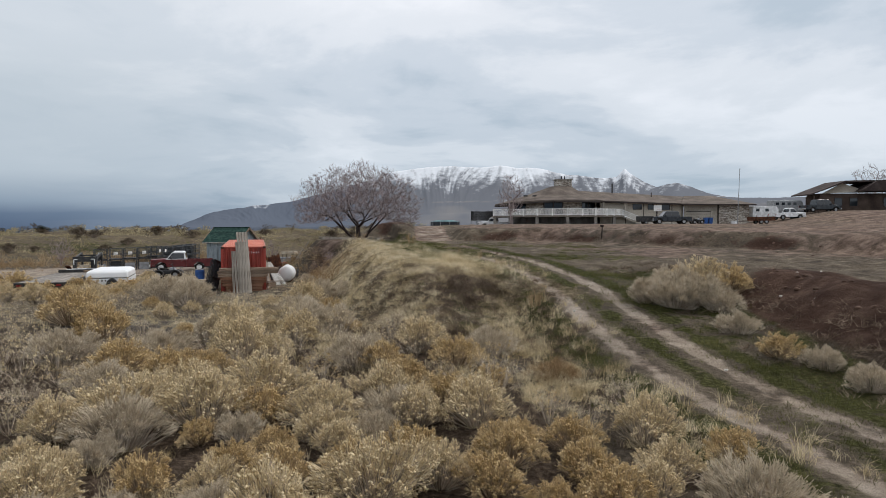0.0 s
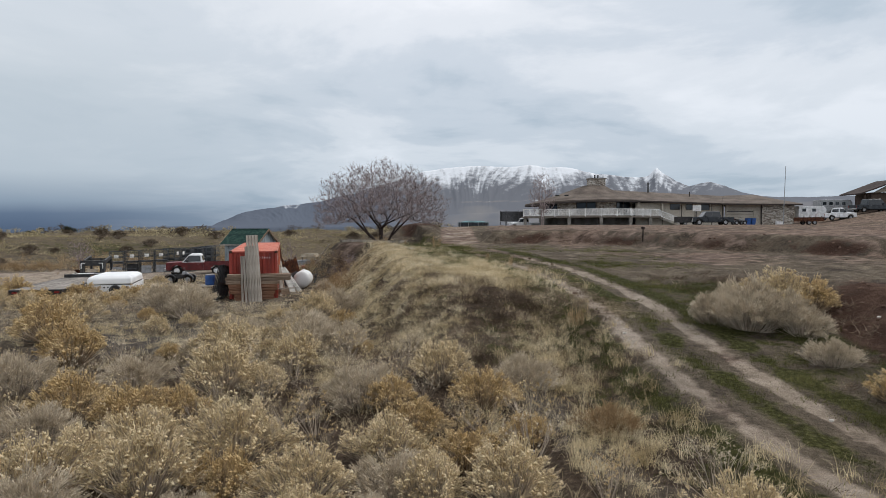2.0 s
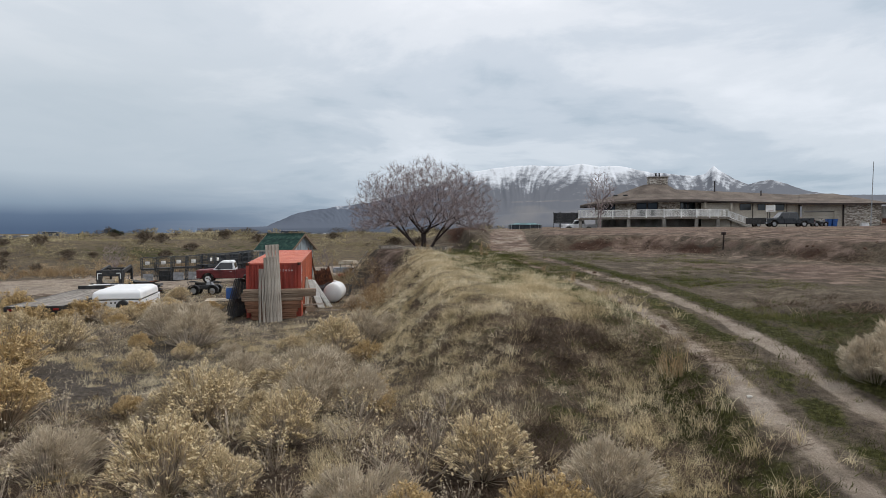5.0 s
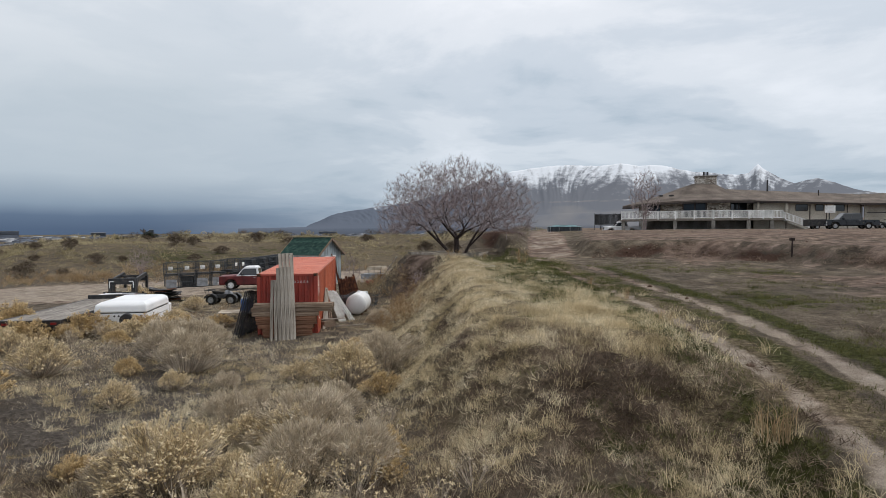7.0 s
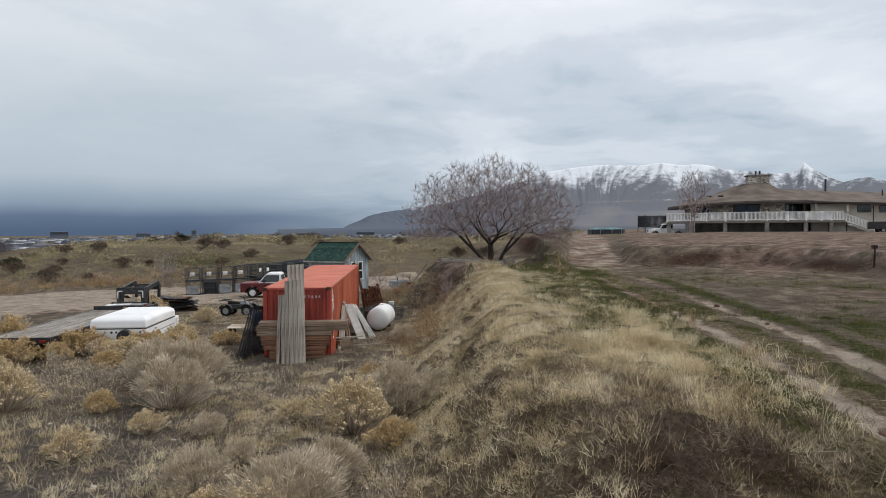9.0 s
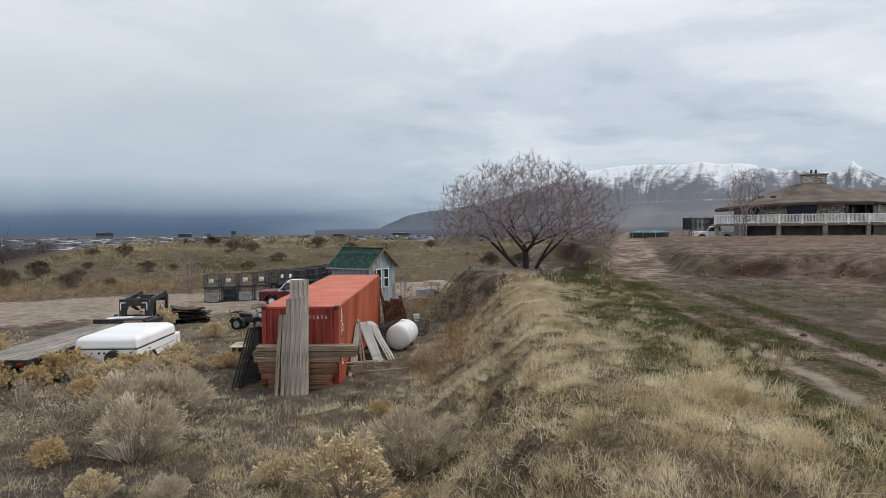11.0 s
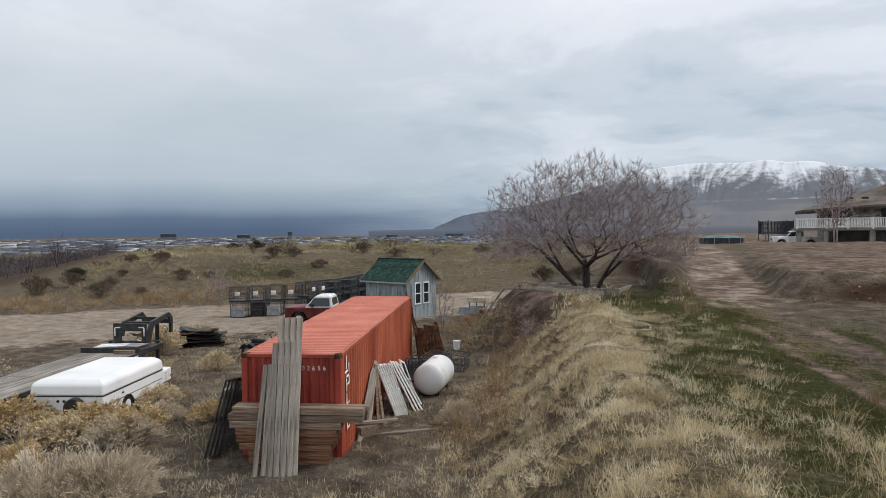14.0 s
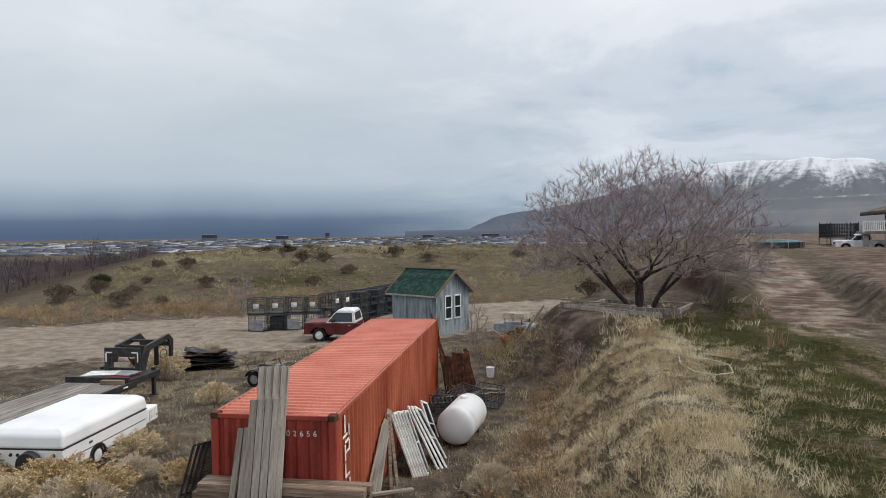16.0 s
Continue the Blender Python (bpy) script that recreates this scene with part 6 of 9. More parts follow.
def big_tree(x, y):
    th = thing("tree", pose(x, y, hz(x, y) - 0.05), "bare spreading tree with several dark trunks", "tree")
    starts = [([(0, 0, -0.1), (0.02, 0, 0.5), (0.0, 0.0, 1.15), (-0.1, 0.05, 1.6)], -1)]
    k = 3
    starts.append(([(0.05, 0.1, 1.9), (0.0, 0.3, 2.7)], 3))
    starts.append(([(-0.45, 0.2, 1.9), (-0.75, 0.35, 2.6), (-1.0, 0.5, 3.2)], 3))
    starts.append(([(0.45, 0.0, 1.75), (0.95, 0.05, 2.5), (1.35, 0.1, 3.2)], 2))
    starts.append(([(0.5, -0.5, 1.55), (1.4, -0.8, 1.95), (2.4, -1.0, 2.35)], 2))
    starts.append(([(-0.4, -0.5, 1.7), (-0.9, -0.9, 2.4)], 2))
    starts.append(([(-0.30, 0.05, -0.1), (-0.62, 0.05, 0.35), (-1.15, 0.05, 1.0), (-1.55, 0.1, 1.65), (-1.9, 0.2, 2.3)], -1))
    starts.append(([(-1.9, -0.1, 1.25), (-2.8, -0.2, 1.45), (-3.6, -0.3, 1.5)], 16))
    starts.append(([(-2.3, 0.1, 2.0), (-3.2, 0.2, 2.5)], 18))
    starts.append(([(0.50, 0.0, -0.1), (0.75, 0.05, 0.5), (1.2, 0.1, 1.3), (1.7, 0.15, 2.0), (2.3, 0.2, 2.7)], -1))
    starts.append(([(2.4, 0.3, 2.2), (3.3, 0.4, 2.6)], 28))
    starts.append(([(-0.7, 0.9, 1.9), (-1.2, 1.6, 2.6)], 3))
    starts.append(([(0.7, 0.9, 1.9), (1.3, 1.6, 2.6)], 3))

    def inside(p):
        x, y, z = p.T
        lump = 0.12 * np.sin(2.2 * x + 1) * np.cos(1.9 * z) + 0.10 * np.sin(3.1 * y + z)
        shell = (x / 5.4) ** 2 + (y / 4.9) ** 2 + ((z - 2.4) / 4.05) ** 2 < 1 + lump
        under = z > 1.65 - 0.05 * np.abs(x) + 1.5 * np.exp(-(x ** 2 + y ** 2) / 5.0)
        return shell & under

    crown_tree(th, 3, starts, inside, 3900, 0.0046, 0.28, 14, 0.50, 0.0036, M_BARK, M_TWIG, 2.16, ((-5.6, -5.2, 0.7), (5.6, 5.2, 7.0)))


TREE = (-7.25, 56.8)
big_tree(*TREE)
# low wooden edging round the tree, and pale stones at its foot
th = thing("planter_edging", pose(TREE[0], TREE[1], hz(*TREE) - 0.05, 0, 0, -8), "low weathered timber edging round the tree", "planter")
for a, b in (((-1.9, -1.3), (1.9, -1.3)), ((1.9, -1.3), (1.9, 1.3)), ((1.9, 1.3), (-1.9, 1.3)), ((-1.9, 1.3), (-1.9, -1.3))):
    bm = bmesh.new()
    bar(bm, (*a, 0.10), (*b, 0.10), 0.12, 0.26)
    part("edging_board", bm, M_PLANK, th)


def pebble(r, seed):
    bm = bmesh.new()
    bmesh.ops.create_icosphere(bm, subdivisions=1, radius=r)
    for v in bm.verts:
        v.co *= 1 + 0.35 * noise.noise(v.co * (1.5 / r) + Vector((seed, 0, 0)))
        v.co.z *= 0.7
    return bm


for i in range(14):
    a = rng.uniform(0, 6.28)
    r = rng.uniform(0.35, 0.8)
    x, y = TREE[0] + r * math.cos(a), TREE[1] - 0.3 + 0.7 * r * math.sin(a)
    ob = link_mesh("stone", pebble(rng.uniform(0.06, 0.14), i), M_STONE_PALE)
    ob.matrix_basis = pose(x, y, hz(x, y) + 0.03, 0, 0, rng.uniform(0, 360))
    tagged(ob, "pale stone at the foot of the tree", "stone", "stones at the tree")

# a garden hose left in the grass of the berm, and netting thrown over the edging
HOSE = [(-4.75, 47.3), (-4.85, 46.2), (-4.7, 45.0), (-4.35, 44.3), (-3.9, 44.35), (-3.5, 45.0), (-3.6, 45.9), (-4.1, 46.3), (-4.4, 46.0), (-4.3, 45.6)]
bm = bmesh.new()
for k in range((len(HOSE) - 1) * 6):
    def along(s):
        i = min(int(s), len(HOSE) - 2)
        f = s - i
        f = f * f * (3 - 2 * f)
        x = HOSE[i][0] * (1 - f) + HOSE[i + 1][0] * f
        y = HOSE[i][1] * (1 - f) + HOSE[i + 1][1] * f
        return x, y, hz(x, y) + 0.09
    tube(bm, along(k / 6), along((k + 1) / 6), 0.013, seg=6)
ob = link_mesh("garden_hose", bm, M_SHEET)
tagged(ob, "pale garden hose looped in the grass", "hose")
for i, (a, b) in enumerate((((-10.1, 55.4), (-7.2, 53.2)), ((-10.4, 55.9), (-7.3, 53.9)), ((-9.9, 55.0), (-6.0, 53.6)))):
    bm = bmesh.new()
    bar(bm, (*a, hz(*a) + 0.10 + 0.03 * i), (*b, hz(*b) + 0.12 + 0.03 * i), 0.05 + 0.04 * (i == 0), 0.16)
    ob = link_mesh("edging_board", bm, M_PLANK)
    tagged(ob, "weathered board lying along the edge of the bank", "board", "boards by the tree")

# slender bare tree before the house, and saplings in the yard


def thin_tree(x, y, h, seed, label, stems=4, n=160, wide=0.3, tip=0.006):
    th = thing("tree", pose(x, y, hz(x, y) - 0.05), label, "tree")
    starts = []
    for i in range(stems):
        a = i * 6.28 / stems + 0.4 + seed
        c, s = math.cos(a), math.sin(a)
        o = 0.0 if stems == 1 else 0.02 * h
        starts.append(([(o * c, o * s, -0.1), (0.25 * wide * h * 0.4 * c, 0.25 * wide * h * 0.4 * s, 0.25 * h), (wide * h * 0.25 * c, wide * h * 0.25 * s, 0.5 * h), (wide * h * 0.35 * c, wide * h * 0.35 * s, 0.72 * h)], -1))

    def inside(p):
        return (p[:, 0] ** 2 + p[:, 1] ** 2) / (wide * h) ** 2 + ((p[:, 2] - 0.62 * h) / (0.42 * h)) ** 2 < 1

    crown_tree(th, seed, starts, inside, n, tip, 0.06 * h, 6, 0.10 * h, tip * 0.8, M_TWIG, M_TWIG, 2.6, ((-wide * h, -wide * h, 0.18 * h), (wide * h, wide * h, 1.05 * h)))


thin_tree(9.4, 92.0, 6.8, 5, "slender bare pale tree before the house", 4, 320, 0.27, 0.012)
thin_tree(-14.6, 56.4, 2.6, 7, "bare sapling in dry grass by the shed", 4, 130, 0.26)
thin_tree(-3.9, 57.6, 1.9, 8, "thin bare sapling beside the tree", 1, 12, 0.08, 0.008)
thin_tree(-8.6, 50.5, 1.5, 9, "bare dry shrub on the slope", 5, 80, 0.4)
thin_tree(84, 131, 9.5, 12, "bare tree behind the brown house", 5, 260, 0.42, 0.02)
thin_tree(91, 133, 9.0, 13, "bare tree behind the brown house", 5, 260, 0.42, 0.02)
thin_tree(-40.5, 70.5, 3.0, 14, "bare reddish shrub on the hillside", 6, 160, 0.45, 0.01)

# ---- the ranch house ----
M_SHAKE = mat("brown_grey_roof_shingle", (0.125, 0.102, 0.086), (0.085, 0.07, 0.06), (0.165, 0.138, 0.118), rough=0.95, scale=0.6, fine=6, bump=0.3, vary=0.04)
M_BEIGE = mat("beige_render", (0.45, 0.41, 0.345), (0.37, 0.335, 0.28), (0.50, 0.46, 0.395), rough=0.9, scale=0.5, fine=8, bump=0.05)
M_RAIL = mat("white_painted_rail", (0.74, 0.74, 0.72), (0.62, 0.62, 0.60), rough=0.6, scale=1, bump=0)
M_TRIM_DARK = mat("dark_brown_trim", (0.04, 0.03, 0.026), (0.025, 0.02, 0.018), rough=0.8, scale=1)
M_CONC = mat("grey_concrete", (0.26, 0.245, 0.22), (0.18, 0.168, 0.15), (0.33, 0.31, 0.285), rough=0.95, scale=1, fine=12)
M_BROWN_WALL = mat("dark_brown_siding", (0.085, 0.062, 0.05), (0.055, 0.04, 0.034), (0.12, 0.09, 0.075), rough=0.9, scale=0.6, fine=6)
M_DARK_SHAKE = mat("dark_brown_shingle", (0.055, 0.043, 0.040), (0.036, 0.028, 0.027), (0.08, 0.064, 0.06), rough=0.95, scale=0.7, fine=6)


def stone_material():
    m = bpy.data.materials.new("rubble_stone")
    m.use_nodes = True
    nt = m.node_tree
    n, ln = nt.nodes.new, nt.links.new
    b = nt.nodes["Principled BSDF"]
    b.inputs["Roughness"].default_value = 0.95
    tc = n("ShaderNodeTexCoord")
    mp = n("ShaderNodeMapping")
    mp.inputs["Scale"].default_value = (1, 1, 2.2)
    ln(tc.outputs["Object"], mp.inputs[0])
    v, e = n("ShaderNodeTexVoronoi"), n("ShaderNodeTexVoronoi")
    e.feature = "DISTANCE_TO_EDGE"
    for t in (v, e):
        t.inputs["Scale"].default_value = 3.2
        ln(mp.outputs[0], t.inputs["Vector"])
    r = n("ShaderNodeValToRGB")
    el = r.color_ramp.elements
    el.new(0.5)
    for q, (p, c) in zip(el, ((0.0, (0.20, 0.16, 0.13)), (0.45, (0.44, 0.39, 0.33)), (1.0, (0.70, 0.66, 0.60)))):
        q.position, q.color = p, (*c, 1)
    sp = n("ShaderNodeSeparateColor")
    ln(v.outputs["Color"], sp.inputs[0])
    ln(sp.outputs[0], r.inputs[0])
    joint = n("ShaderNodeMapRange")
    joint.inputs[1].default_value, joint.inputs[2].default_value, joint.inputs[3].default_value = 0.0, 0.06, 0.35
    ln(e.outputs["Distance"], joint.inputs[0])
    mx = n("ShaderNodeVectorMath")
    mx.operation = "SCALE"
    ln(r.outputs[0], mx.inputs[0])
    ln(joint.outputs[0], mx.inputs["Scale"])
    ln(mx.outputs[0], b.inputs["Base Color"])
    bp = n("ShaderNodeBump")
    bp.inputs["Distance"].default_value = 0.08
    ln(joint.outputs[0], bp.inputs["Height"])
    ln(bp.outputs[0], b.inputs["Normal"])
    return m


M_STONE = stone_material()
G0 = 4.32


def ranch_house():
    th = thing("house", pose(0, 0, 0), "low beige ranch house with stone piers and a brown hipped roof", "house")
    cx, cy, fl = 18.9, 112.0, 5.72
    # many-sided living room: piers of stone and dark windows by turns
    N, R = 16, 7.9
    ang = [math.radians(-90 + 360 * (k - 8) / N) for k in range(N + 1)]
    ring = [Vector((cx + R * math.cos(a), cy + 0.9 * R * math.sin(a), 0)) for a in ang]
    for k in range(N):
        a, b = ring[k], ring[k + 1]
        d = (b - a).normalized()
        nrm = Vector((d.y, -d.x, 0))
        L = (b - a).length

        def wall(name, u0, u1, z0, z1, t, material, out=0.0, parent=th):
            bm = bmesh.new()
            p, q = a + d * (L * u0) + nrm * out, a + d * (L * u1) + nrm * out
            loft(bm, [(p.x, p.y, z0), (q.x, q.y, z0), (q.x - nrm.x * t, q.y - nrm.y * t, z0), (p.x - nrm.x * t, p.y - nrm.y * t, z0)],
                 [(p.x, p.y, z1), (q.x, q.y, z1), (q.x - nrm.x * t, q.y - nrm.y * t, z1), (p.x - nrm.x * t, p.y - nrm.y * t, z1)])
            return part(name, bm, material, parent)

        wall("basement_wall", 0, 1, G0 - 0.2, fl, 0.25, M_CONC)
        if k % 2 == 0:
            wall("stone_pier", 0, 1, fl, 8.25, 0.35, M_STONE, 0.05)
        else:
            wall("wall_sill", 0, 1, fl, fl + 0.25, 0.25, M_BEIGE)
            wall("wall_head", 0, 1, 7.85, 8.25, 0.25, M_TRIM_DARK)
            win = new("window")
            win.parent = th
            wall("pane", 0.06, 0.94, fl + 0.25, 7.85, 0.03, M_GLASS, -0.1, win)
            for u in (0.0, 0.48, 0.94):
                wall("window_frame", u, u + 0.06, fl + 0.25, 7.85, 0.12, M_TRIM_DARK, -0.04, win)
    # its hipped roof, rising to the chimney
    eave = [(cx + 10.2 * math.cos(a), cy + 0.92 * 9.6 * math.sin(a), 8.18 - 0.45 * max(0, -math.cos(a)) ** 2) for a in ang[:-1]]
    mid = [(cx + 5.2 * math.cos(a), cy + 0.92 * 5.0 * math.sin(a), 9.15) for a in ang[:-1]]
    top = [(cx + 0.9 + 1.7 * math.cos(a), cy + 1.4 * math.sin(a), 10.72) for a in ang[:-1]]
    bm = bmesh.new()
    rings = [[bm.verts.new((x, y, z - 0.22)) for x, y, z in eave], [bm.verts.new(p) for p in eave], [bm.verts.new(p) for p in mid], [bm.verts.new(p) for p in top]]
    for A, B in zip(rings, rings[1:]):
        for k in range(N):
            bm.faces.new((A[k], A[(k + 1) % N], B[(k + 1) % N], B[k]))
    bm.faces.new(rings[0][::-1])
    bm.faces.new(rings[-1])
    part("roof", bm, M_SHAKE, th, "brown-grey shingle roof")
    lo = [(x, y, z - 0.30) for x, y, z in eave]
    for k in range(N):
        bm = bmesh.new()
        bar(bm, lo[k], lo[(k + 1) % N], 0.08, 0.2)
        part("fascia", bm, M_TRIM_DARK, th)
    ch = block("chimney", th, M_STONE, cx - 0.1, cx + 2.55, cy - 0.9, cy + 0.9, 10.3, 11.75, 0.03, label="broad rubble-stone chimney")
    block("chimney_cap", ch, M_CONC, cx - 0.25, cx + 2.70, cy - 1.05, cy + 1.05, 11.75, 11.90, 0.02)
    for x in (cx + 1.0, cx + 1.5):
        rod("flue", ch, M_BLACK, (x, cy, 11.9), (x, cy, 12.45), 0.12)
    # the long wing and the garage
    for x0, x1, y0, y1, ze, zr, xr0, xr1 in ((25.0, 38.2, 106.0, 119.0, 7.62, 9.85, 20.5, 40.0),):
        block("wing_wall", th, M_BEIGE, x0, x1, y0, y0 + 0.3, G0 - 0.2, ze + 0.1, 0.01)
        block("back_wall", th, M_BEIGE, x0, x1, y1 - 0.3, y1, G0 - 0.2, ze + 0.1, 0.01)
        bm = bmesh.new()
        A = [bm.verts.new(p) for p in ((22.5, y0 - 1.0, ze + 0.55), (x1 + 0.3, y0 - 1.0, ze - 0.05), (x1 + 0.3, y1 + 1.0, ze - 0.05), (22.5, y1 + 1.0, ze + 0.55))]
        B = [bm.verts.new(p) for p in ((20.5, 112.4, 10.15), (40.5, 112.4, 9.0))]
        for f in ((A[0], A[1], B[1], B[0]), (A[2], A[3], B[0], B[1]), (A[1], A[2], B[1]), (A[3], A[0], B[0]), (A[3], A[2], A[1], A[0])):
            bm.faces.new(f)
        bmesh.ops.recalc_face_normals(bm, faces=bm.faces)
        part("roof", bm, M_SHAKE, th, "brown-grey shingle roof")
        bm = bmesh.new()
        bar(bm, (22.5, y0 - 1.02, ze + 0.42), (x1 + 0.3, y0 - 1.02, ze - 0.18), 0.08, 0.24)
        part("fascia", bm, M_TRIM_DARK, th)
    for x0, x1, z0, z1 in ((30.2, 31.6, 6.72, 7.5), (32.6, 33.5, 6.7, 7.45), (34.8, 36.0, 6.65, 7.42)):
        win = new("window")
        win.parent = th
        block("pane", win, M_GLASS, x0, x1, 105.96, 106.0, z0, z1, 0)
        for a, b, c, d in ((x0 - 0.06, x0, z0, z1), (x1, x1 + 0.06, z0, z1), (x0, x1, z0 - 0.06, z0), (x0, x1, z1, z1 + 0.06)):
            block("window_frame", win, M_TRIM_DARK, a, b, 105.93, 106.0, c, d, 0)
    for x in (29.0, 31.9, 33.9, 36.4, 38.0):
        block("wall_panel_joint", th, M_TRIM_DARK, x - 0.05, x + 0.05, 105.955, 106.0, G0, 7.5, 0)
    # shaded entrance between living room and wing
    block("entry_wall", th, M_TRIM_DARK, 25.0, 29.0, 106.6, 106.9, fl, 7.9, 0.01)
    block("entry_door", th, M_BROWN_WALL, 26.9, 27.9, 106.52, 106.60, fl, fl + 2.1, 0.01)
    block("porch_post", th, M_BEIGE, 25.2, 25.5, 105.2, 105.5, fl, 8.0, 0.01)
    block("porch_post", th, M_BEIGE, 28.7, 28.95, 105.2, 105.5, fl, 7.9, 0.01)
    # garage
    block("garage_wall", th, M_BEIGE, 38.2, 43.5, 105.3, 105.6, 6.42, 7.6, 0.01)
    block("garage_wall", th, M_BEIGE, 42.35, 43.5, 105.3, 105.6, G0 - 0.2, 6.42, 0.01)
    block("garage_wall", th, M_BEIGE, 38.2, 38.4, 105.3, 105.6, G0 - 0.2, 6.42, 0.01)
    gd = block("garage_door", th, M_BEIGE, 38.4, 42.35, 105.5, 105.58, G0 - 0.1, 6.40, 0.01, label="pale sectional garage door")
    for z in (4.9, 5.4, 5.9):
        block("door_joint", gd, M_CONC, 38.4, 42.35, 105.488, 105.5, z - 0.02, z + 0.02, 0)
    block("garage_head", gd, M_TRIM_DARK, 38.4, 42.35, 105.47, 105.5, 6.30, 6.40, 0)
    block("stone_wall", th, M_STONE, 43.5, 48.2, 105.0, 105.5, G0 - 0.2, 7.5, 0.02, label="rubble stone wall")
    block("garage_side", th, M_BEIGE, 47.9, 48.2, 105.5, 119, G0 - 0.2, 7.5, 0.01)
    block("downpipe", th, M_TRIM_DARK, 43.35, 43.5, 105.15, 105.27, G0, 7.4, 0.01)
    bm = bmesh.new()
    A = [bm.verts.new(p) for p in ((37.3, 104.2, 7.55), (49.0, 104.2, 7.45), (49.0, 120.0, 7.45), (37.3, 120.0, 7.55))]
    B = [bm.verts.new(p) for p in ((40.5, 112, 9.05), (45.0, 112, 9.15))]
    for f in ((A[0], A[1], B[1], B[0]), (A[2], A[3], B[0], B[1]), (A[1], A[2], B[1]), (A[3], A[0], B[0]), (A[3], A[2], A[1], A[0])):
        bm.faces.new(f)
    bmesh.ops.recalc_face_normals(bm, faces=bm.faces)
    part("roof", bm, M_SHAKE, th, "brown-grey shingle roof")
    bm = bmesh.new()
    bar(bm, (37.3, 104.18, 7.44), (49.0, 104.18, 7.34), 0.08, 0.22)
    part("fascia", bm, M_TRIM_DARK, th)
    rod("vent_pipe", th, M_BLACK, (28.4, 112, 9.4), (28.4, 112, 11.2), 0.12)
    rod("vent_pipe", th, M_TRIM_DARK, (34.5, 110.5, 8.8), (34.5, 110.5, 9.6), 0.08)
    for x in (13.2, 14.6):
        block("roof_vent", th, M_BLACK, x - 0.3, x + 0.3, 106.2, 106.8, 8.82, 9.02, 0.02)
    return th


ranch_house()


def railing(th, a, b, h, n, z0a, z0b):
    """Posts, two rails and close balusters from a to b."""
    a, b = Vector((*a, z0a)), Vector((*b, z0b))
    up = Vector((0, 0, h))
    for t in (0.0,):
        p = a.lerp(b, t)
        bm = bmesh.new()
        box(bm, p.x - 0.07, p.x + 0.07, p.y - 0.07, p.y + 0.07, p.z - 0.1, p.z + h + 0.08)
        part("post", bm, M_RAIL, th)
    for zz in (0.12, h):
        bm = bmesh.new()
        bar(bm, a + Vector((0, 0, zz)), b + Vector((0, 0, zz)), 0.07, 0.10)
        part("rail", bm, M_RAIL, th)
    for i in range(1, n):
        p = a.lerp(b, i / n)
        bm = bmesh.new()
        bar(bm, p + Vector((0, 0, 0.12)), p + up, 0.075, 0.04)
        part("baluster", bm, M_RAIL, th)


def deck():
    th = thing("deck", pose(0, 0, 0), "raised curved deck with a white railing on concrete piers", "deck")
    cx, cy, R, fl = 18.9, 112.0, 11.0, 5.72
    ang = [math.radians(a) for a in (-138, -126, -114, -102, -90, -78, -66, -54, -44)]
    front = [(cx + R * math.cos(a), cy + R * math.sin(a)) for a in ang]
    left = [(7.9, 104.4), front[0]]
    bm = bmesh.new()
    inner = [(cx + 6.5 * math.cos(a), cy + 6.5 * math.sin(a)) for a in ang]
    for (a, b), (c, d) in zip(zip(front, front[1:]), zip(inner, inner[1:])):
        loft(bm, [(*a, fl - 0.25), (*b, fl - 0.25), (*d, fl - 0.25), (*c, fl - 0.25)], [(*a, fl), (*b, fl), (*d, fl), (*c, fl)])
    loft(bm, [(7.9, 104.4, fl - 0.25), (*front[0], fl - 0.25), (*inner[0], fl - 0.25), (7.9, 110, fl - 0.25)], [(7.9, 104.4, fl), (*front[0], fl), (*inner[0], fl), (7.9, 110, fl)])
    loft(bm, [(*front[-1], fl - 0.25), (29.0, 105.0, fl - 0.25), (29.0, 106.6, fl - 0.25), (24.5, 107.5, fl - 0.25)], [(*front[-1], fl), (29.0, 105.0, fl), (29.0, 106.6, fl), (24.5, 107.5, fl)])
    part("deck_floor", bm, M_PLANK, th)
    for a, b in zip([left[0]] + front, front):
        railing(th, a, b, 1.0, 16, fl, fl)
    railing(th, front[-1], (28.3, 104.9), 1.0, 8, fl, fl)
    railing(th, (28.3, 104.9), (31.7, 104.6), 0.95, 22, fl - 0.1, G0 - 0.05)
    for i in range(8):
        x = 28.4 + 0.42 * i
        block("step", th, M_RAIL, x, x + 0.44, 104.9, 106.0, fl - 0.2 - 0.17 * (i + 1), fl - 0.16 - 0.17 * (i + 1), 0.005)
    for a in (front[0], front[2], front[4], front[6], front[8], (8.2, 104.8)):
        bm = bmesh.new()
        box(bm, a[0] - 0.22, a[0] + 0.22, a[1] + 0.05, a[1] + 0.5, G0 - 0.3, fl - 0.25, bev=0.02)
        part("pier", bm, M_CONC, th)
    return th


deck()

# ---- round the house ----


def place(x, y, rz=0, dz=-0.03):
    return pose(x, y, hz(x, y) + dz, 0, 0, rz)


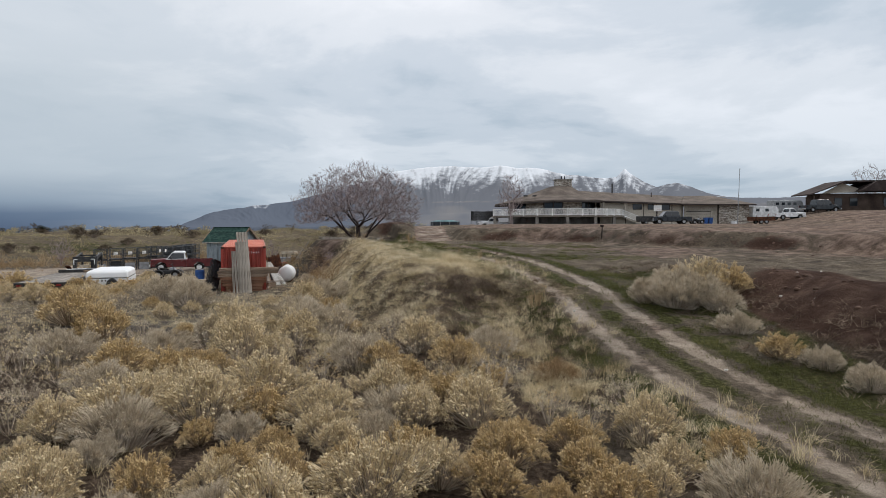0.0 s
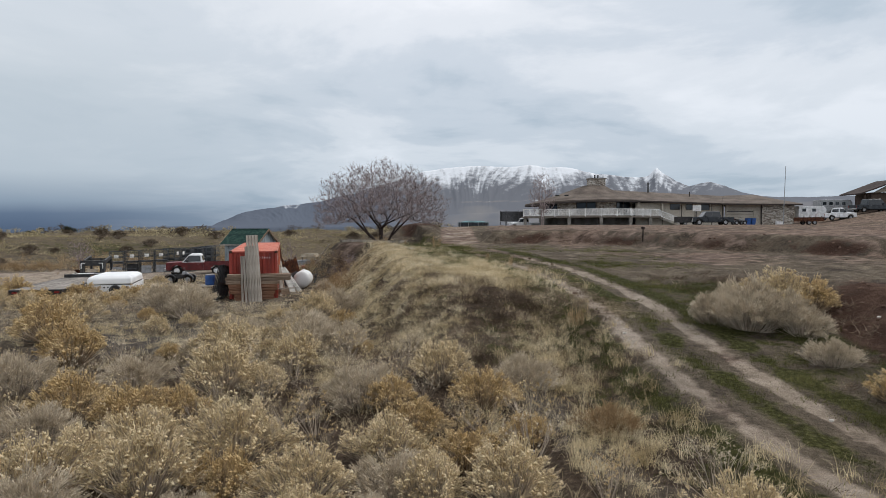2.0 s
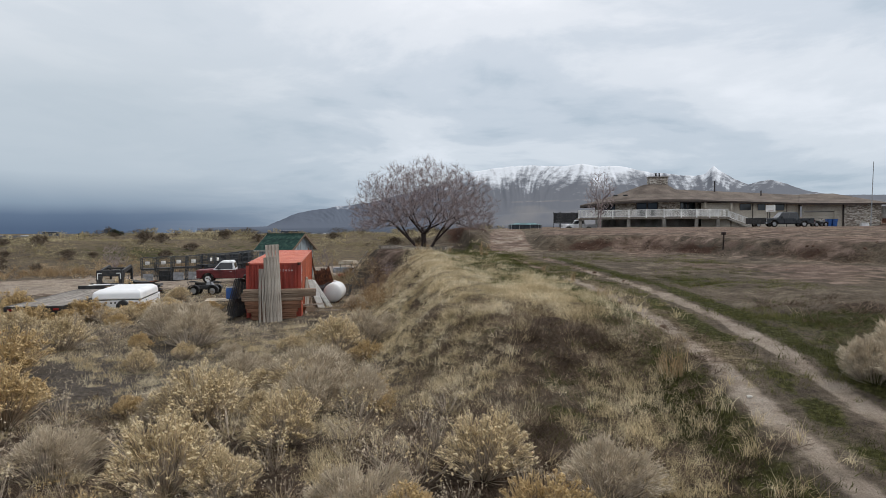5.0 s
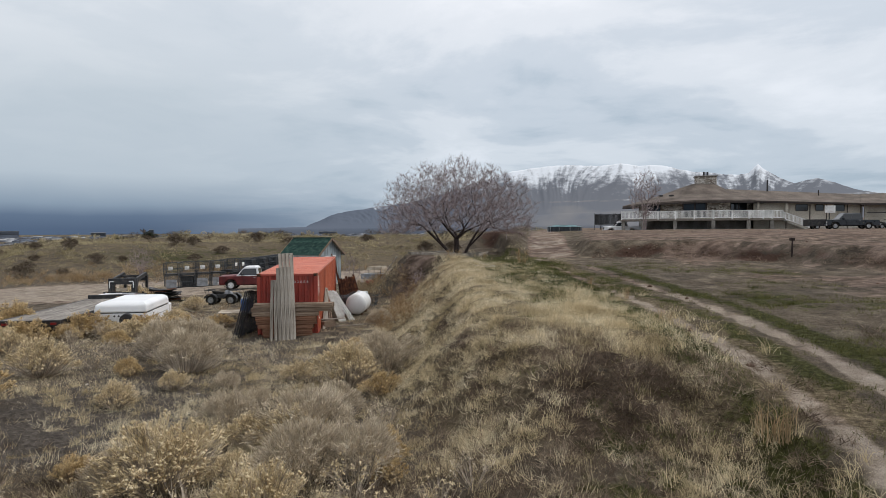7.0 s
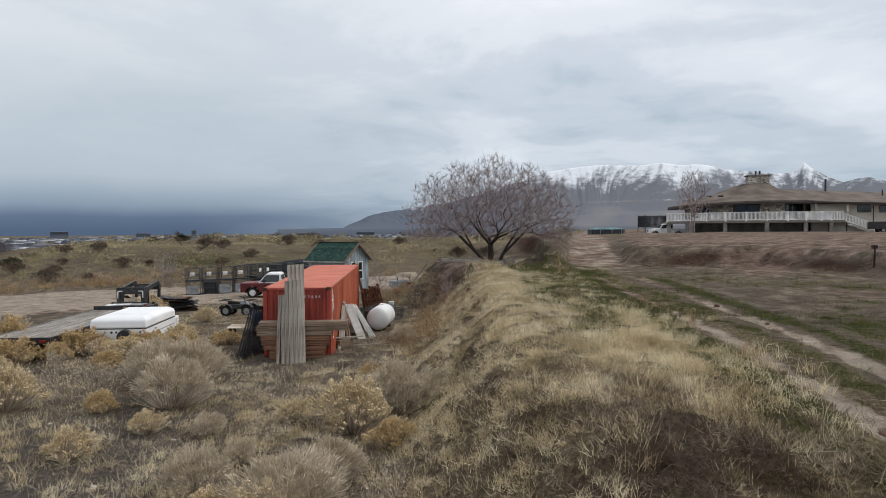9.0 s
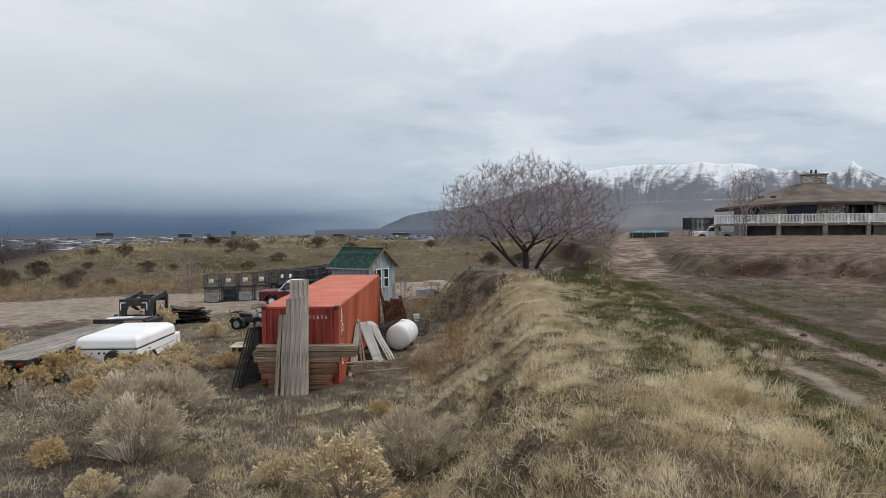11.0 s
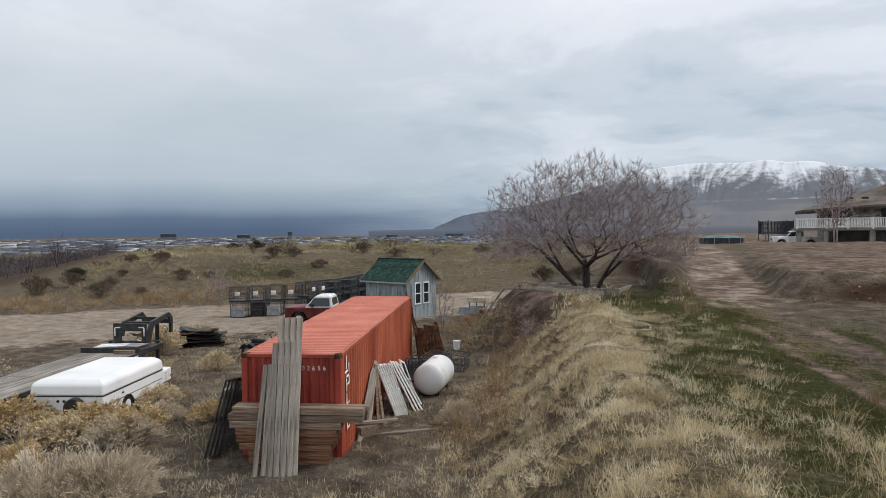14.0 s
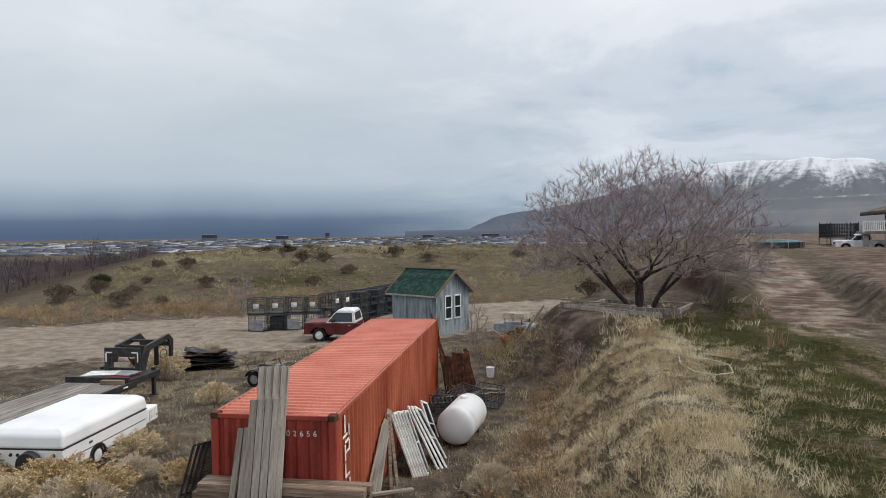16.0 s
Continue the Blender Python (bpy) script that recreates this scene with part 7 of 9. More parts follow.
pickup(place(32.75, 96.0, 180), "dark blue-grey crew-cab pickup truck before the garage", M_CAR_DARK, M_CAR_DARK, 5.6, 2.0, 1.86, True, M_STEEL)
pickup(place(8.1, 107.0, 184), "white pickup truck parked beside the deck", M_CAR_WHITE, M_CAR_WHITE, 5.0, 1.9, 1.75, True, M_STEEL)
pickup(place(51.9, 100.5, 8), "white pickup truck beside the horse trailers", M_CAR_WHITE, M_CAR_WHITE, 4.9, 1.95, 1.8, False, M_STEEL)
pickup(place(59.4, 105.0, 4), "dark blue crew-cab pickup truck on the rise", M_CAR_DARK, M_CAR_DARK, 5.8, 2.0, 1.95, True, M_STEEL)
pickup(place(71.5, 102.5, 184), "dark pickup truck before the brown house", M_CAR_DARK, M_CAR_DARK, 5.6, 2.0, 1.9, True, M_STEEL)
th = thing("dump_box", place(29.15, 96.3, 2), "low black steel dump box", "dump box")
block("floor", th, M_BLACK, -1.0, 1.0, -0.8, 0.8, 0.35, 0.42, 0.01)
for a in ((-1.0, 1.0, -0.8, -0.75), (-1.0, 1.0, 0.75, 0.8), (-1.0, -0.95, -0.75, 0.75), (0.95, 1.0, -0.75, 0.75)):
    block("side_board", th, M_BLACK, a[0], a[1], a[2], a[3], 0.42, 1.15, 0.01)
for s in (1, -1):
    wheel(th, 0.0, s * 0.68, 0.28, 0.18, s)
th = quad_bike(place(37.3, 98.0, 10), "dark red quad bike parked before the garage")
for i, x in enumerate((40.6, 41.3)):
    th = thing("waste_bin", place(x, 103.0, 5 * i), "blue plastic waste bin by the garage", "bin", "waste bins")
    bm = bmesh.new()
    loft(bm, [(-0.24, -0.26, 0), (0.24, -0.26, 0), (0.24, 0.26, 0), (-0.24, 0.26, 0)], [(-0.31, -0.34, 0.95), (0.31, -0.34, 0.95), (0.31, 0.34, 0.95), (-0.31, 0.34, 0.95)])
    part("tub", bm, M_BLUE, th)
    block("lid", th, M_BLUE, -0.33, 0.33, -0.37, 0.35, 0.95, 1.02, 0.02)
th = thing("cool_box", place(44.6, 102.0, 0), "white plastic box on the ground", "box")
block("tub", th, M_CAR_WHITE, -0.45, 0.45, -0.3, 0.3, 0, 0.4, 0.03)
block("lid", th, M_CAR_WHITE, -0.47, 0.47, -0.32, 0.32, 0.402, 0.5, 0.02)
th = thing("flagpole", place(42.0, 95.0, 0), "tall thin bare grey flagpole", "flagpole")
rod("pole", th, M_STEEL, (0, 0, 0), (0.22, 0, 7.75), 0.07, 0.035, 8)
rod("finial", th, M_STEEL, (0.22, 0, 7.75), (0.222, 0, 7.9), 0.07, 0.03, 8)
th = thing("basketball_hoop", place(32.7, 101.5, 0), "basketball hoop with a white board", "basketball hoop")
rod("pole", th, M_BLACK, (0, 0.3, 0), (0, 0.3, 2.9), 0.06)
block("backboard", th, M_RAIL, -0.6, 0.6, 0.0, 0.04, 2.0, 2.9, 0.01)
bm = bmesh.new()
for k in range(16):
    a, b = 2 * math.pi * k / 16, 2 * math.pi * (k + 1) / 16
    tube(bm, (0.22 * math.cos(a), -0.26 + 0.22 * math.sin(a), 2.2), (0.22 * math.cos(b), -0.26 + 0.22 * math.sin(b), 2.2), 0.012, seg=5, caps=False)
part("ring", bm, M_RED_TOOL, th)


def horse_trailer(m, L, label, material, n=3):
    th = thing("horse_trailer", m, label, "trailer", "horse trailers")
    bm = bmesh.new()
    prism(bm, [(-L / 2, 0.45), (L / 2, 0.45), (L / 2, 1.9), (L / 2 - 0.35, 2.35), (-L / 2, 2.35)], -1.0, 1.0)
    soften(bm, 0.05, 2, 30)
    part("body", bm, material, th)
    for i in range(n):
        x = -L / 2 + 0.5 + i * (L - 1.2) / n
        for s in (1, -1):
            block("window", th, M_GLASS, x, x + 0.55, s * 1.003 - 0.006, s * 1.003 + 0.006, 1.55, 2.0, 0.0)
    block("wheel_cover", th, M_BLACK, -0.9, 0.9, -1.04, 1.04, 0.42, 0.72, 0.02)
    for x in (-0.42, 0.42):
        for s in (1, -1):
            wheel(th, x, s * 0.93, 0.34, 0.2, s)
    block("drawbar", th, M_BLACK, L / 2, L / 2 + 1.1, -0.06, 0.06, 0.45, 0.55, 0.01)
    return th


horse_trailer(place(50.8, 106.0, 4), 4.2, "white horse trailer with dark windows", M_CAR_WHITE, 2)
horse_trailer(place(57.4, 112.0, 3), 5.2, "silver horse trailer with dark windows", M_STEEL, 4)
th = thing("tipping_trailer", place(45.6, 95.5, 3), "rusty brown low-sided trailer", "trailer")
block("floor", th, M_RUST, -1.6, 1.6, -0.9, 0.9, 0.45, 0.52, 0.01)
for a in ((-1.6, 1.6, -0.9, -0.85), (-1.6, 1.6, 0.85, 0.9), (-1.6, -1.55, -0.85, 0.85), (1.55, 1.6, -0.85, 0.85)):
    block("side_board", th, M_RUST, a[0], a[1], a[2], a[3], 0.52, 1.0, 0.01)
for s in (1, -1):
    for x in (-0.4, 0.35):
        wheel(th, x, s * 0.78, 0.32, 0.2, s)
for i in range(4):
    block("stake", th, M_RUST, -1.2 + 0.8 * i, -1.15 + 0.8 * i, -0.95, -0.9, 0.45, 1.2, 0.0)


def trampoline(m):
    th = thing("trampoline", m, "trampoline with a black safety net", "trampoline")
    R = 1.8
    bm = bmesh.new()
    for k in range(24):
        a, b = 2 * math.pi * k / 24, 2 * math.pi * (k + 1) / 24
        tube(bm, (R * math.cos(a), R * math.sin(a), 0.75), (R * math.cos(b), R * math.sin(b), 0.75), 0.05, seg=6, caps=False)
    part("ring", bm, M_STEEL, th)
    bm = bmesh.new()
    bmesh.ops.create_circle(bm, cap_ends=True, radius=R - 0.1, segments=24, matrix=Matrix.Translation((0, 0, 0.75)))
    bmesh.ops.solidify(bm, geom=bm.faces[:], thickness=0.02)
    part("mat", bm, M_BLACK, th)
    bm = bmesh.new()
    for k in range(72):
        a = 2 * math.pi * k / 72
        bar(bm, (R * math.cos(a), R * math.sin(a), 0.75), (R * math.cos(a), R * math.sin(a), 2.3), 0.07, 0.03)
    for z in np.arange(0.85, 2.35, 0.15):
        for k in range(24):
            a, b = 2 * math.pi * k / 24, 2 * math.pi * (k + 1) / 24
            bar(bm, (R * math.cos(a), R * math.sin(a), z), (R * math.cos(b), R * math.sin(b), z), 0.02, 0.05)
    part("safety_net", bm, M_BLACK, th)
    for k in range(6):
        a = 2 * math.pi * k / 6
        rod("pole", th, M_BLACK, (1.02 * R * math.cos(a), 1.02 * R * math.sin(a), 0), (1.02 * R * math.cos(a), 1.02 * R * math.sin(a), 2.45), 0.04)
    return th


trampoline(place(6.5, 110.5))
th = thing("garden_pool", place(0.3, 101.5), "round garden pool under a teal cover", "pool")
M_TEAL = mat("teal_tarpaulin", (0.025, 0.10, 0.11), (0.015, 0.05, 0.06), (0.10, 0.22, 0.24), rough=0.6, scale=1.2, fine=8)
bm = bmesh.new()
tube(bm, (0, 0, 0), (0, 0, 0.6), 2.2, 2.2, 32)
part("wall", bm, M_CAR_DARK, th)
bm = bmesh.new()
tube(bm, (0, 0, 0.602), (0, 0, 0.85), 2.3, 1.2, 32)
part("cover", bm, M_TEAL, th, "sagging teal cover")
for k in range(10):
    a = 2 * math.pi * k / 10
    rod("upright", th, M_STEEL, (2.26 * math.cos(a), 2.26 * math.sin(a), 0), (2.26 * math.cos(a), 2.26 * math.sin(a), 0.64), 0.04)
th = thing("field_post", place(11.9, 50.0), "short weathered wooden post in the field", "post")
rod("post", th, M_BARK, (0, 0, 0), (0.03, 0, 0.95), 0.05, 0.04, 8)
block("cap", th, M_BARK, -0.12, 0.14, -0.05, 0.05, 0.88, 1.05, 0.02)


def brown_house():
    th = thing("house", pose(0, 0, 0), "dark brown house with a low gabled roof on the rise", "house")
    g = 6.2
    block("front_wall", th, M_BROWN_WALL, 61.6, 86.0, 109.0, 109.3, g - 0.5, 9.3, 0.01)
    block("side_wall", th, M_BROWN_WALL, 61.6, 61.9, 109.3, 113.0, g - 0.5, 9.3, 0.01)
    bm = bmesh.new()
    prism(bm, [(61.8, 9.25), (69.0, 9.6), (65.0, 10.95)], 108.6, 108.9)
    part("gable", bm, M_BEIGE, th, "pale gable panel")
    bm = bmesh.new()
    prism(bm, [(59.3, 9.15), (65.0, 11.3), (90, 11.7), (90, 11.45), (65.0, 11.05), (59.3, 8.95)], 107.6, 113.6)
    part("roof", bm, M_DARK_SHAKE, th, "dark brown shingle roof")
    bm = bmesh.new()
    prism(bm, [(67.0, 9.6), (90, 9.75), (90, 11.5), (69.6, 11.2)], 106.9, 113.0)
    part("lean_to_roof", bm, M_DARK_SHAKE, th, "dark brown shingle roof")
    block("back_wall", th, M_BROWN_WALL, 61.6, 86.0, 113.0, 113.3, g - 0.5, 9.0, 0.01)
    for x in (60.0, 60.9):
        block("porch_post", th, M_BROWN_WALL, x, x + 0.2, 107.9, 108.1, g - 0.5, 8.9, 0.01)
    for x in (64.0, 66.5, 72.0, 76.5):
        win = new("window")
        win.parent = th
        block("pane", win, M_GLASS, x, x + 1.2, 108.96, 109.0, 7.3, 8.5, 0)
        for a, b, c, d in ((x - 0.08, x, 7.2, 8.6), (x + 1.2, x + 1.28, 7.2, 8.6), (x, x + 1.2, 7.2, 7.3), (x, x + 1.2, 8.5, 8.6)):
            block("window_frame", win, M_TRIM_DARK, a, b, 108.93, 109.0, c, d, 0)
    return th


brown_house()

# ---- brush, grass and weeds ----
M_STEM = mat("grey_brush_stem", (0.38, 0.32, 0.255), (0.23, 0.19, 0.15), (0.52, 0.445, 0.36), rough=0.95, scale=2.0, fine=8, bump=0, island=True, vary=0.4, trans=0.1)
M_STEM_GREY = mat("pale_grey_sage_stem", (0.42, 0.36, 0.295), (0.26, 0.22, 0.18), (0.55, 0.48, 0.40), rough=0.95, scale=2.0, fine=8, bump=0, island=True, vary=0.4, trans=0.1)
M_STEM_DARK = mat("brown_brush_stem", (0.31, 0.235, 0.16), (0.19, 0.14, 0.095), (0.43, 0.345, 0.25), rough=0.95, scale=2.0, fine=8, bump=0, island=True, vary=0.4, trans=0.1)
M_HEAD_TAN = mat("beige_seed_heads", (0.66, 0.54, 0.345), (0.53, 0.42, 0.25), (0.75, 0.635, 0.44), rough=0.95, scale=2.2, fine=60, bump=0, island=True, vary=0.12, trans=0.2)
M_HEAD_GOLD = mat("golden_seed_heads", (0.58, 0.435, 0.235), (0.45, 0.32, 0.15), (0.68, 0.54, 0.325), rough=0.95, scale=2.2, fine=60, bump=0, island=True, vary=0.12, trans=0.2)
M_HEAD_GREY = mat("grey_sage_tips", (0.54, 0.46, 0.345), (0.42, 0.35, 0.255), (0.63, 0.55, 0.43), rough=0.95, scale=2.2, fine=8, bump=0, island=True, vary=0.12, trans=0.15)
M_RUSSET = mat("russet_weeds", (0.36, 0.255, 0.145), (0.21, 0.135, 0.07), (0.50, 0.39, 0.25), rough=0.95, scale=0.6, fine=8, bump=0, island=True, vary=0.35, trans=0.2)
M_DRY = mat("dry_grass", (0.61, 0.51, 0.335), (0.36, 0.285, 0.165), (0.76, 0.675, 0.50), rough=0.9, scale=0.9, fine=6, bump=0, island=True, vary=0.35, trans=0.2)
M_STRAW = mat("pale_straw", (0.64, 0.535, 0.345), (0.44, 0.345, 0.20), (0.77, 0.68, 0.49), rough=0.9, scale=0.9, fine=6, bump=0, island=True, vary=0.35, trans=0.2)
M_HILL = mat("hill_grass", (0.36, 0.305, 0.18), (0.19, 0.16, 0.085), (0.52, 0.45, 0.29), rough=0.95, scale=0.12, fine=3, bump=0, island=True, vary=0.35, trans=0.1)
M_GREEN = mat("green_grass", (0.105, 0.108, 0.036), (0.05, 0.055, 0.018), (0.20, 0.19, 0.08), rough=0.9, scale=0.6, fine=6, bump=0, island=True, vary=0.4, trans=0.25)
M_DEAD = mat("dead_brown_weeds", (0.185, 0.138, 0.102), (0.075, 0.053, 0.038), (0.38, 0.305, 0.23), rough=0.95, scale=0.9, fine=6, bump=0, island=True, vary=0.45, trans=0.1)
M_SHRUB = mat("dark_far_shrub", (0.115, 0.088, 0.062), (0.07, 0.053, 0.037), (0.18, 0.142, 0.10), rough=0.95, scale=0.4, fine=4, bump=0, island=True, vary=0.4)
M_JUNIPER = mat("juniper_green", (0.035, 0.042, 0.022), (0.02, 0.025, 0.014), (0.06, 0.068, 0.038), rough=0.95, scale=0.8, fine=4, bump=0, island=True, vary=0.4)
M_WOODS = mat("bare_river_woods", (0.092, 0.076, 0.080), (0.058, 0.048, 0.051), (0.14, 0.12, 0.124), rough=0.95, scale=0.03, fine=2, bump=0, island=True, vary=0.35)

nr = np.random.default_rng(7)


def slivers(p0, p1, p2, w0, w2):
    """Bent strips p0-p1-p2, as three triangles each; arrays of n points."""
    n = len(p0)
    d = p2 - p0
    side = np.cross(d, nr.normal(size=(n, 3)))
    side /= np.linalg.norm(side, axis=1, keepdims=True) + 1e-9
    V = np.stack([p0 - side * w0, p0 + side * w0, p1 - side * (w0 * 0.6 + w2 * 0.4), p1 + side * (w0 * 0.6 + w2 * 0.4), p2], 1).reshape(-1, 3)
    b = np.arange(n)[:, None] * 5
    F = np.concatenate([b + [0, 1, 3], b + [0, 3, 2], b + [2, 3, 4]], 1).reshape(-1, 3)
    return V, F


def tufts_at(P, r, k):
    """k small randomly turned triangles round each point: a fluffy tip."""
    n = len(P)
    C = np.repeat(P, k, 0) + nr.normal(size=(n * k, 3)) * r * 0.55
    A, B = nr.normal(size=(n * k, 3)), nr.normal(size=(n * k, 3))
    A *= r / np.linalg.norm(A, axis=1, keepdims=True)
    B -= A * (np.sum(A * B, 1, keepdims=True) / r ** 2)
    B *= r * 0.8 / np.linalg.norm(B, axis=1, keepdims=True)
    s = nr.uniform(0.5, 1.1, (n * k, 1))
    V = np.stack([C - A * s, C + A * s * 0.6 + B * s * 0.7, C + A * s * 0.5 - B * s], 1).reshape(-1, 3)
    return V, np.arange(n * k * 3).reshape(-1, 3)


PUFF_V = np.array([(1, 0, 0), (-0.5, 0.87, 0), (-0.5, -0.87, 0), (0, 0, 1), (0, 0, -1)], float)
PUFF_F = np.array([(0, 1, 3), (1, 2, 3), (2, 0, 3), (1, 0, 4), (2, 1, 4), (0, 2, 4)])


def puffs_at(P, r, k):
    """k small soft lumps close to each point: a dense flower head gone to seed."""
    n = len(P) * k
    C = np.repeat(P, k, 0) + nr.normal(size=(n, 3)) * r * (0.8 if k > 1 else 0.2)
    a = nr.uniform(0, 2 * np.pi, (n, 1))
    V = PUFF_V[None] * nr.uniform(0.7, 1.3, (n, 5, 1)) * (r * nr.uniform(0.55, 1.1, (n, 1, 1)))
    X, Y = V[..., 0] * np.cos(a) - V[..., 1] * np.sin(a), V[..., 0] * np.sin(a) + V[..., 1] * np.cos(a)
    V = np.stack([X + 0.35 * V[..., 2] * np.sin(3 * a), Y, V[..., 2] * 0.9], -1) + C[:, None]
    return V.reshape(-1, 3), (PUFF_F[None] + (np.arange(n) * 5)[:, None, None]).reshape(-1, 3)


def brush_arrays(stems=150, split=4, heads=4, h=0.9, r=0.6, tip=0.026, w=0.0042, clump=0.06):
    """A domed shrub: stems fanning from one root, each split into twigs that bear clustered fluffy tips."""
    a, u = nr.uniform(0, 2 * np.pi, stems), np.sqrt(nr.uniform(0, 1, stems))
    lump = 1 + 0.20 * np.sin(2 * a + nr.uniform(0, 6)) + 0.14 * np.sin(5 * a + nr.uniform(0, 6))
    R = r * u * lump
    ht = h * np.sqrt(np.clip(1 - (0.88 * u) ** 2, 0.10, 1)) * nr.uniform(0.84, 1.04, stems) * (1 + 0.12 * np.sin(3 * a + nr.uniform(0, 6)))
    top = np.stack([R * np.cos(a), R * np.sin(a), ht], -1)
    base = np.stack([0.14 * R * np.cos(a), 0.14 * R * np.sin(a), np.zeros(stems)], -1)
    mid = base * 0.5 + top * 0.5 + np.stack([0.06 * R * np.cos(a), 0.06 * R * np.sin(a), 0.03 * np.ones(stems)], -1)
    V1, F1 = slivers(base, mid, top, w * 1.2, w * 0.5)
    m2 = np.repeat(mid, split, 0)
    m2 = m2 + (np.repeat(top, split, 0) - m2) * nr.uniform(-0.5, 0.5, (stems * split, 1))
    t2 = np.repeat(top, split, 0) + nr.normal(size=(stems * split, 3)) * np.array([clump, clump, clump * 0.7]) * (r / 0.6)
    V2, F2 = slivers(m2, m2 * 0.45 + t2 * 0.55, t2, w * 0.7, w * 0.4)
    SV, SF = np.concatenate([V1, V2]), np.concatenate([F1, F2 + len(V1)])
    HV, HF = tufts_at(t2, tip, heads)
    return SV, SF, HV, HF


def scattered(name, kinds, spots, material, label, category, turn=True):
    """Many copies of a few shapes joined into one stuff object. spots: x, y, scale rows."""
    Vs, Fs, n = [], [], 0
    for i, (V, F) in enumerate(kinds):
        mine = spots[i::len(kinds)]
        if not len(mine):
            continue
        a = nr.uniform(0, 2 * np.pi, len(mine))
        c, s = np.cos(a)[:, None], np.sin(a)[:, None]
        sc = mine[:, 2][:, None]
        X = (V[None, :, 0] * c - V[None, :, 1] * s) * sc + mine[:, 0][:, None]
        Y = (V[None, :, 0] * s + V[None, :, 1] * c) * sc + mine[:, 1][:, None]
        z0 = height(mine[:, 0], mine[:, 1]) - 0.04
        Z = V[None, :, 2] * sc * nr.uniform(0.85, 1.15, (len(mine), 1)) + z0[:, None]
        W = np.stack([X, Y, Z], -1).reshape(-1, 3)
        Fs.append((F[None] + (np.arange(len(mine)) * len(V))[:, None, None]).reshape(-1, 3) + n)
        n += len(W)
        Vs.append(W)
    ob = raw_mesh(name, np.concatenate(Vs), np.concatenate(Fs), material)
    return tagged(ob, label, category, kind="stuff")


def spread(n, x0, x1, y0, y1, chance, lo, hi):
    """Up to n spots in a rectangle, kept by chance(x, y), each with a scale."""
    x, y = nr.uniform(x0, x1, n), nr.uniform(y0, y1, n)
    k = nr.uniform(0, 1, n) < chance(x, y)
    x, y = x[k], y[k]
    return np.stack([x, y, nr.uniform(lo, hi, len(x))], -1)


def apart(sp, gap):
    """Drops spots that crowd one another."""
    kept = []
    grid = {}
    for x, y, s in sp:
        i, j = int(x // 2), int(y // 2)
        ok = True
        for a in (-1, 0, 1):
            for b in (-1, 0, 1):
                for (u, v, t) in grid.get((i + a, j + b), ()):
                    if (u - x) ** 2 + (v - y) ** 2 < (gap * (s + t) * 0.5) ** 2:
                        ok = False
        if ok:
            grid.setdefault((i, j), []).append((x, y, s))
            kept.append((x, y, s))
    return np.array(kept)


def clear_of_things(x, y, grass=False):
    """0 where the container, trailers and other things stand; grass grows closer to them than brush."""
    ok = np.ones_like(x)
    a = np.radians(15.6)
    lx = (x + 11.29) * np.cos(a) + (y - 37.56) * np.sin(a)
    ly = -(x + 11.29) * np.sin(a) + (y - 37.56) * np.cos(a)
    if grass:
        return ok * (1 - ((lx > -1.4) & (lx < 1.4) & (ly > -1.3) & (ly < 12.4)))
    ok *= 1 - ((lx > -2.8) & (lx < 3.4) & (ly > -3.2) & (ly < 14.5))
    b = np.radians(18.5)
    cx = (x + 19.3) * np.cos(b) + (y - 38.1) * np.sin(b)
    cy = -(x + 19.3) * np.sin(b) + (y - 38.1) * np.cos(b)
    ok *= 1 - ((np.abs(cx) < 1.5) & (cy > -0.5) & (cy < 5.4))
    c = np.radians(16)
    gx = (x + 24.15) * np.cos(c) + (y - 44.05) * np.sin(c)
    gy = -(x + 24.15) * np.sin(c) + (y - 44.05) * np.cos(c)
    ok *= 1 - ((np.abs(gx) < 1.5) & (gy > -9) & (gy < 4.3))
    for px, py, r in ((-10.3, 44.6, 1.6), (-16, 42.6, 1.5), (-20.3, 48.9, 1.5), (-20.2, 63.6, 3.0), (-26.6, 50.5, 1.8), (-23.7, 60.5, 3.3), (-13.8, 61.2, 2.0)):
        ok *= (x - px) ** 2 + (y - py) ** 2 > r * r
    ok *= 1 - ((x > -34.5) & (x < -26.3) & (y > 60.5) & (y < 77))
    return ok


def brush_chance(x, y):
    off = x - road_x(y)
    edge = np.where(y < 13, -2.4, -3.6 - 0.25 * (y - 13))
    a = S(0, -1.2, off - edge) * S(27, 20, y) * S(3, 5, y)
    gravel = masks(x, y)[3]
    b = 0.34 * S(-3.6, -5.2, x - edge_x(y)) * S(20, 26, y) * S(38, 33, y) * S(-18, -12, x)
    c = 0.45 * S(-13.5, -16, x) * S(26, 30, y) * S(37.5, 35, y)
    d = 0.35 * S(-22, -26, x) * S(25, 30, y) * S(44, 40, y)
    return np.maximum.reduce([a, b, c, d]) * (1 - 0.97 * S(0.25, 0.5, gravel)) * clear_of_things(x, y)


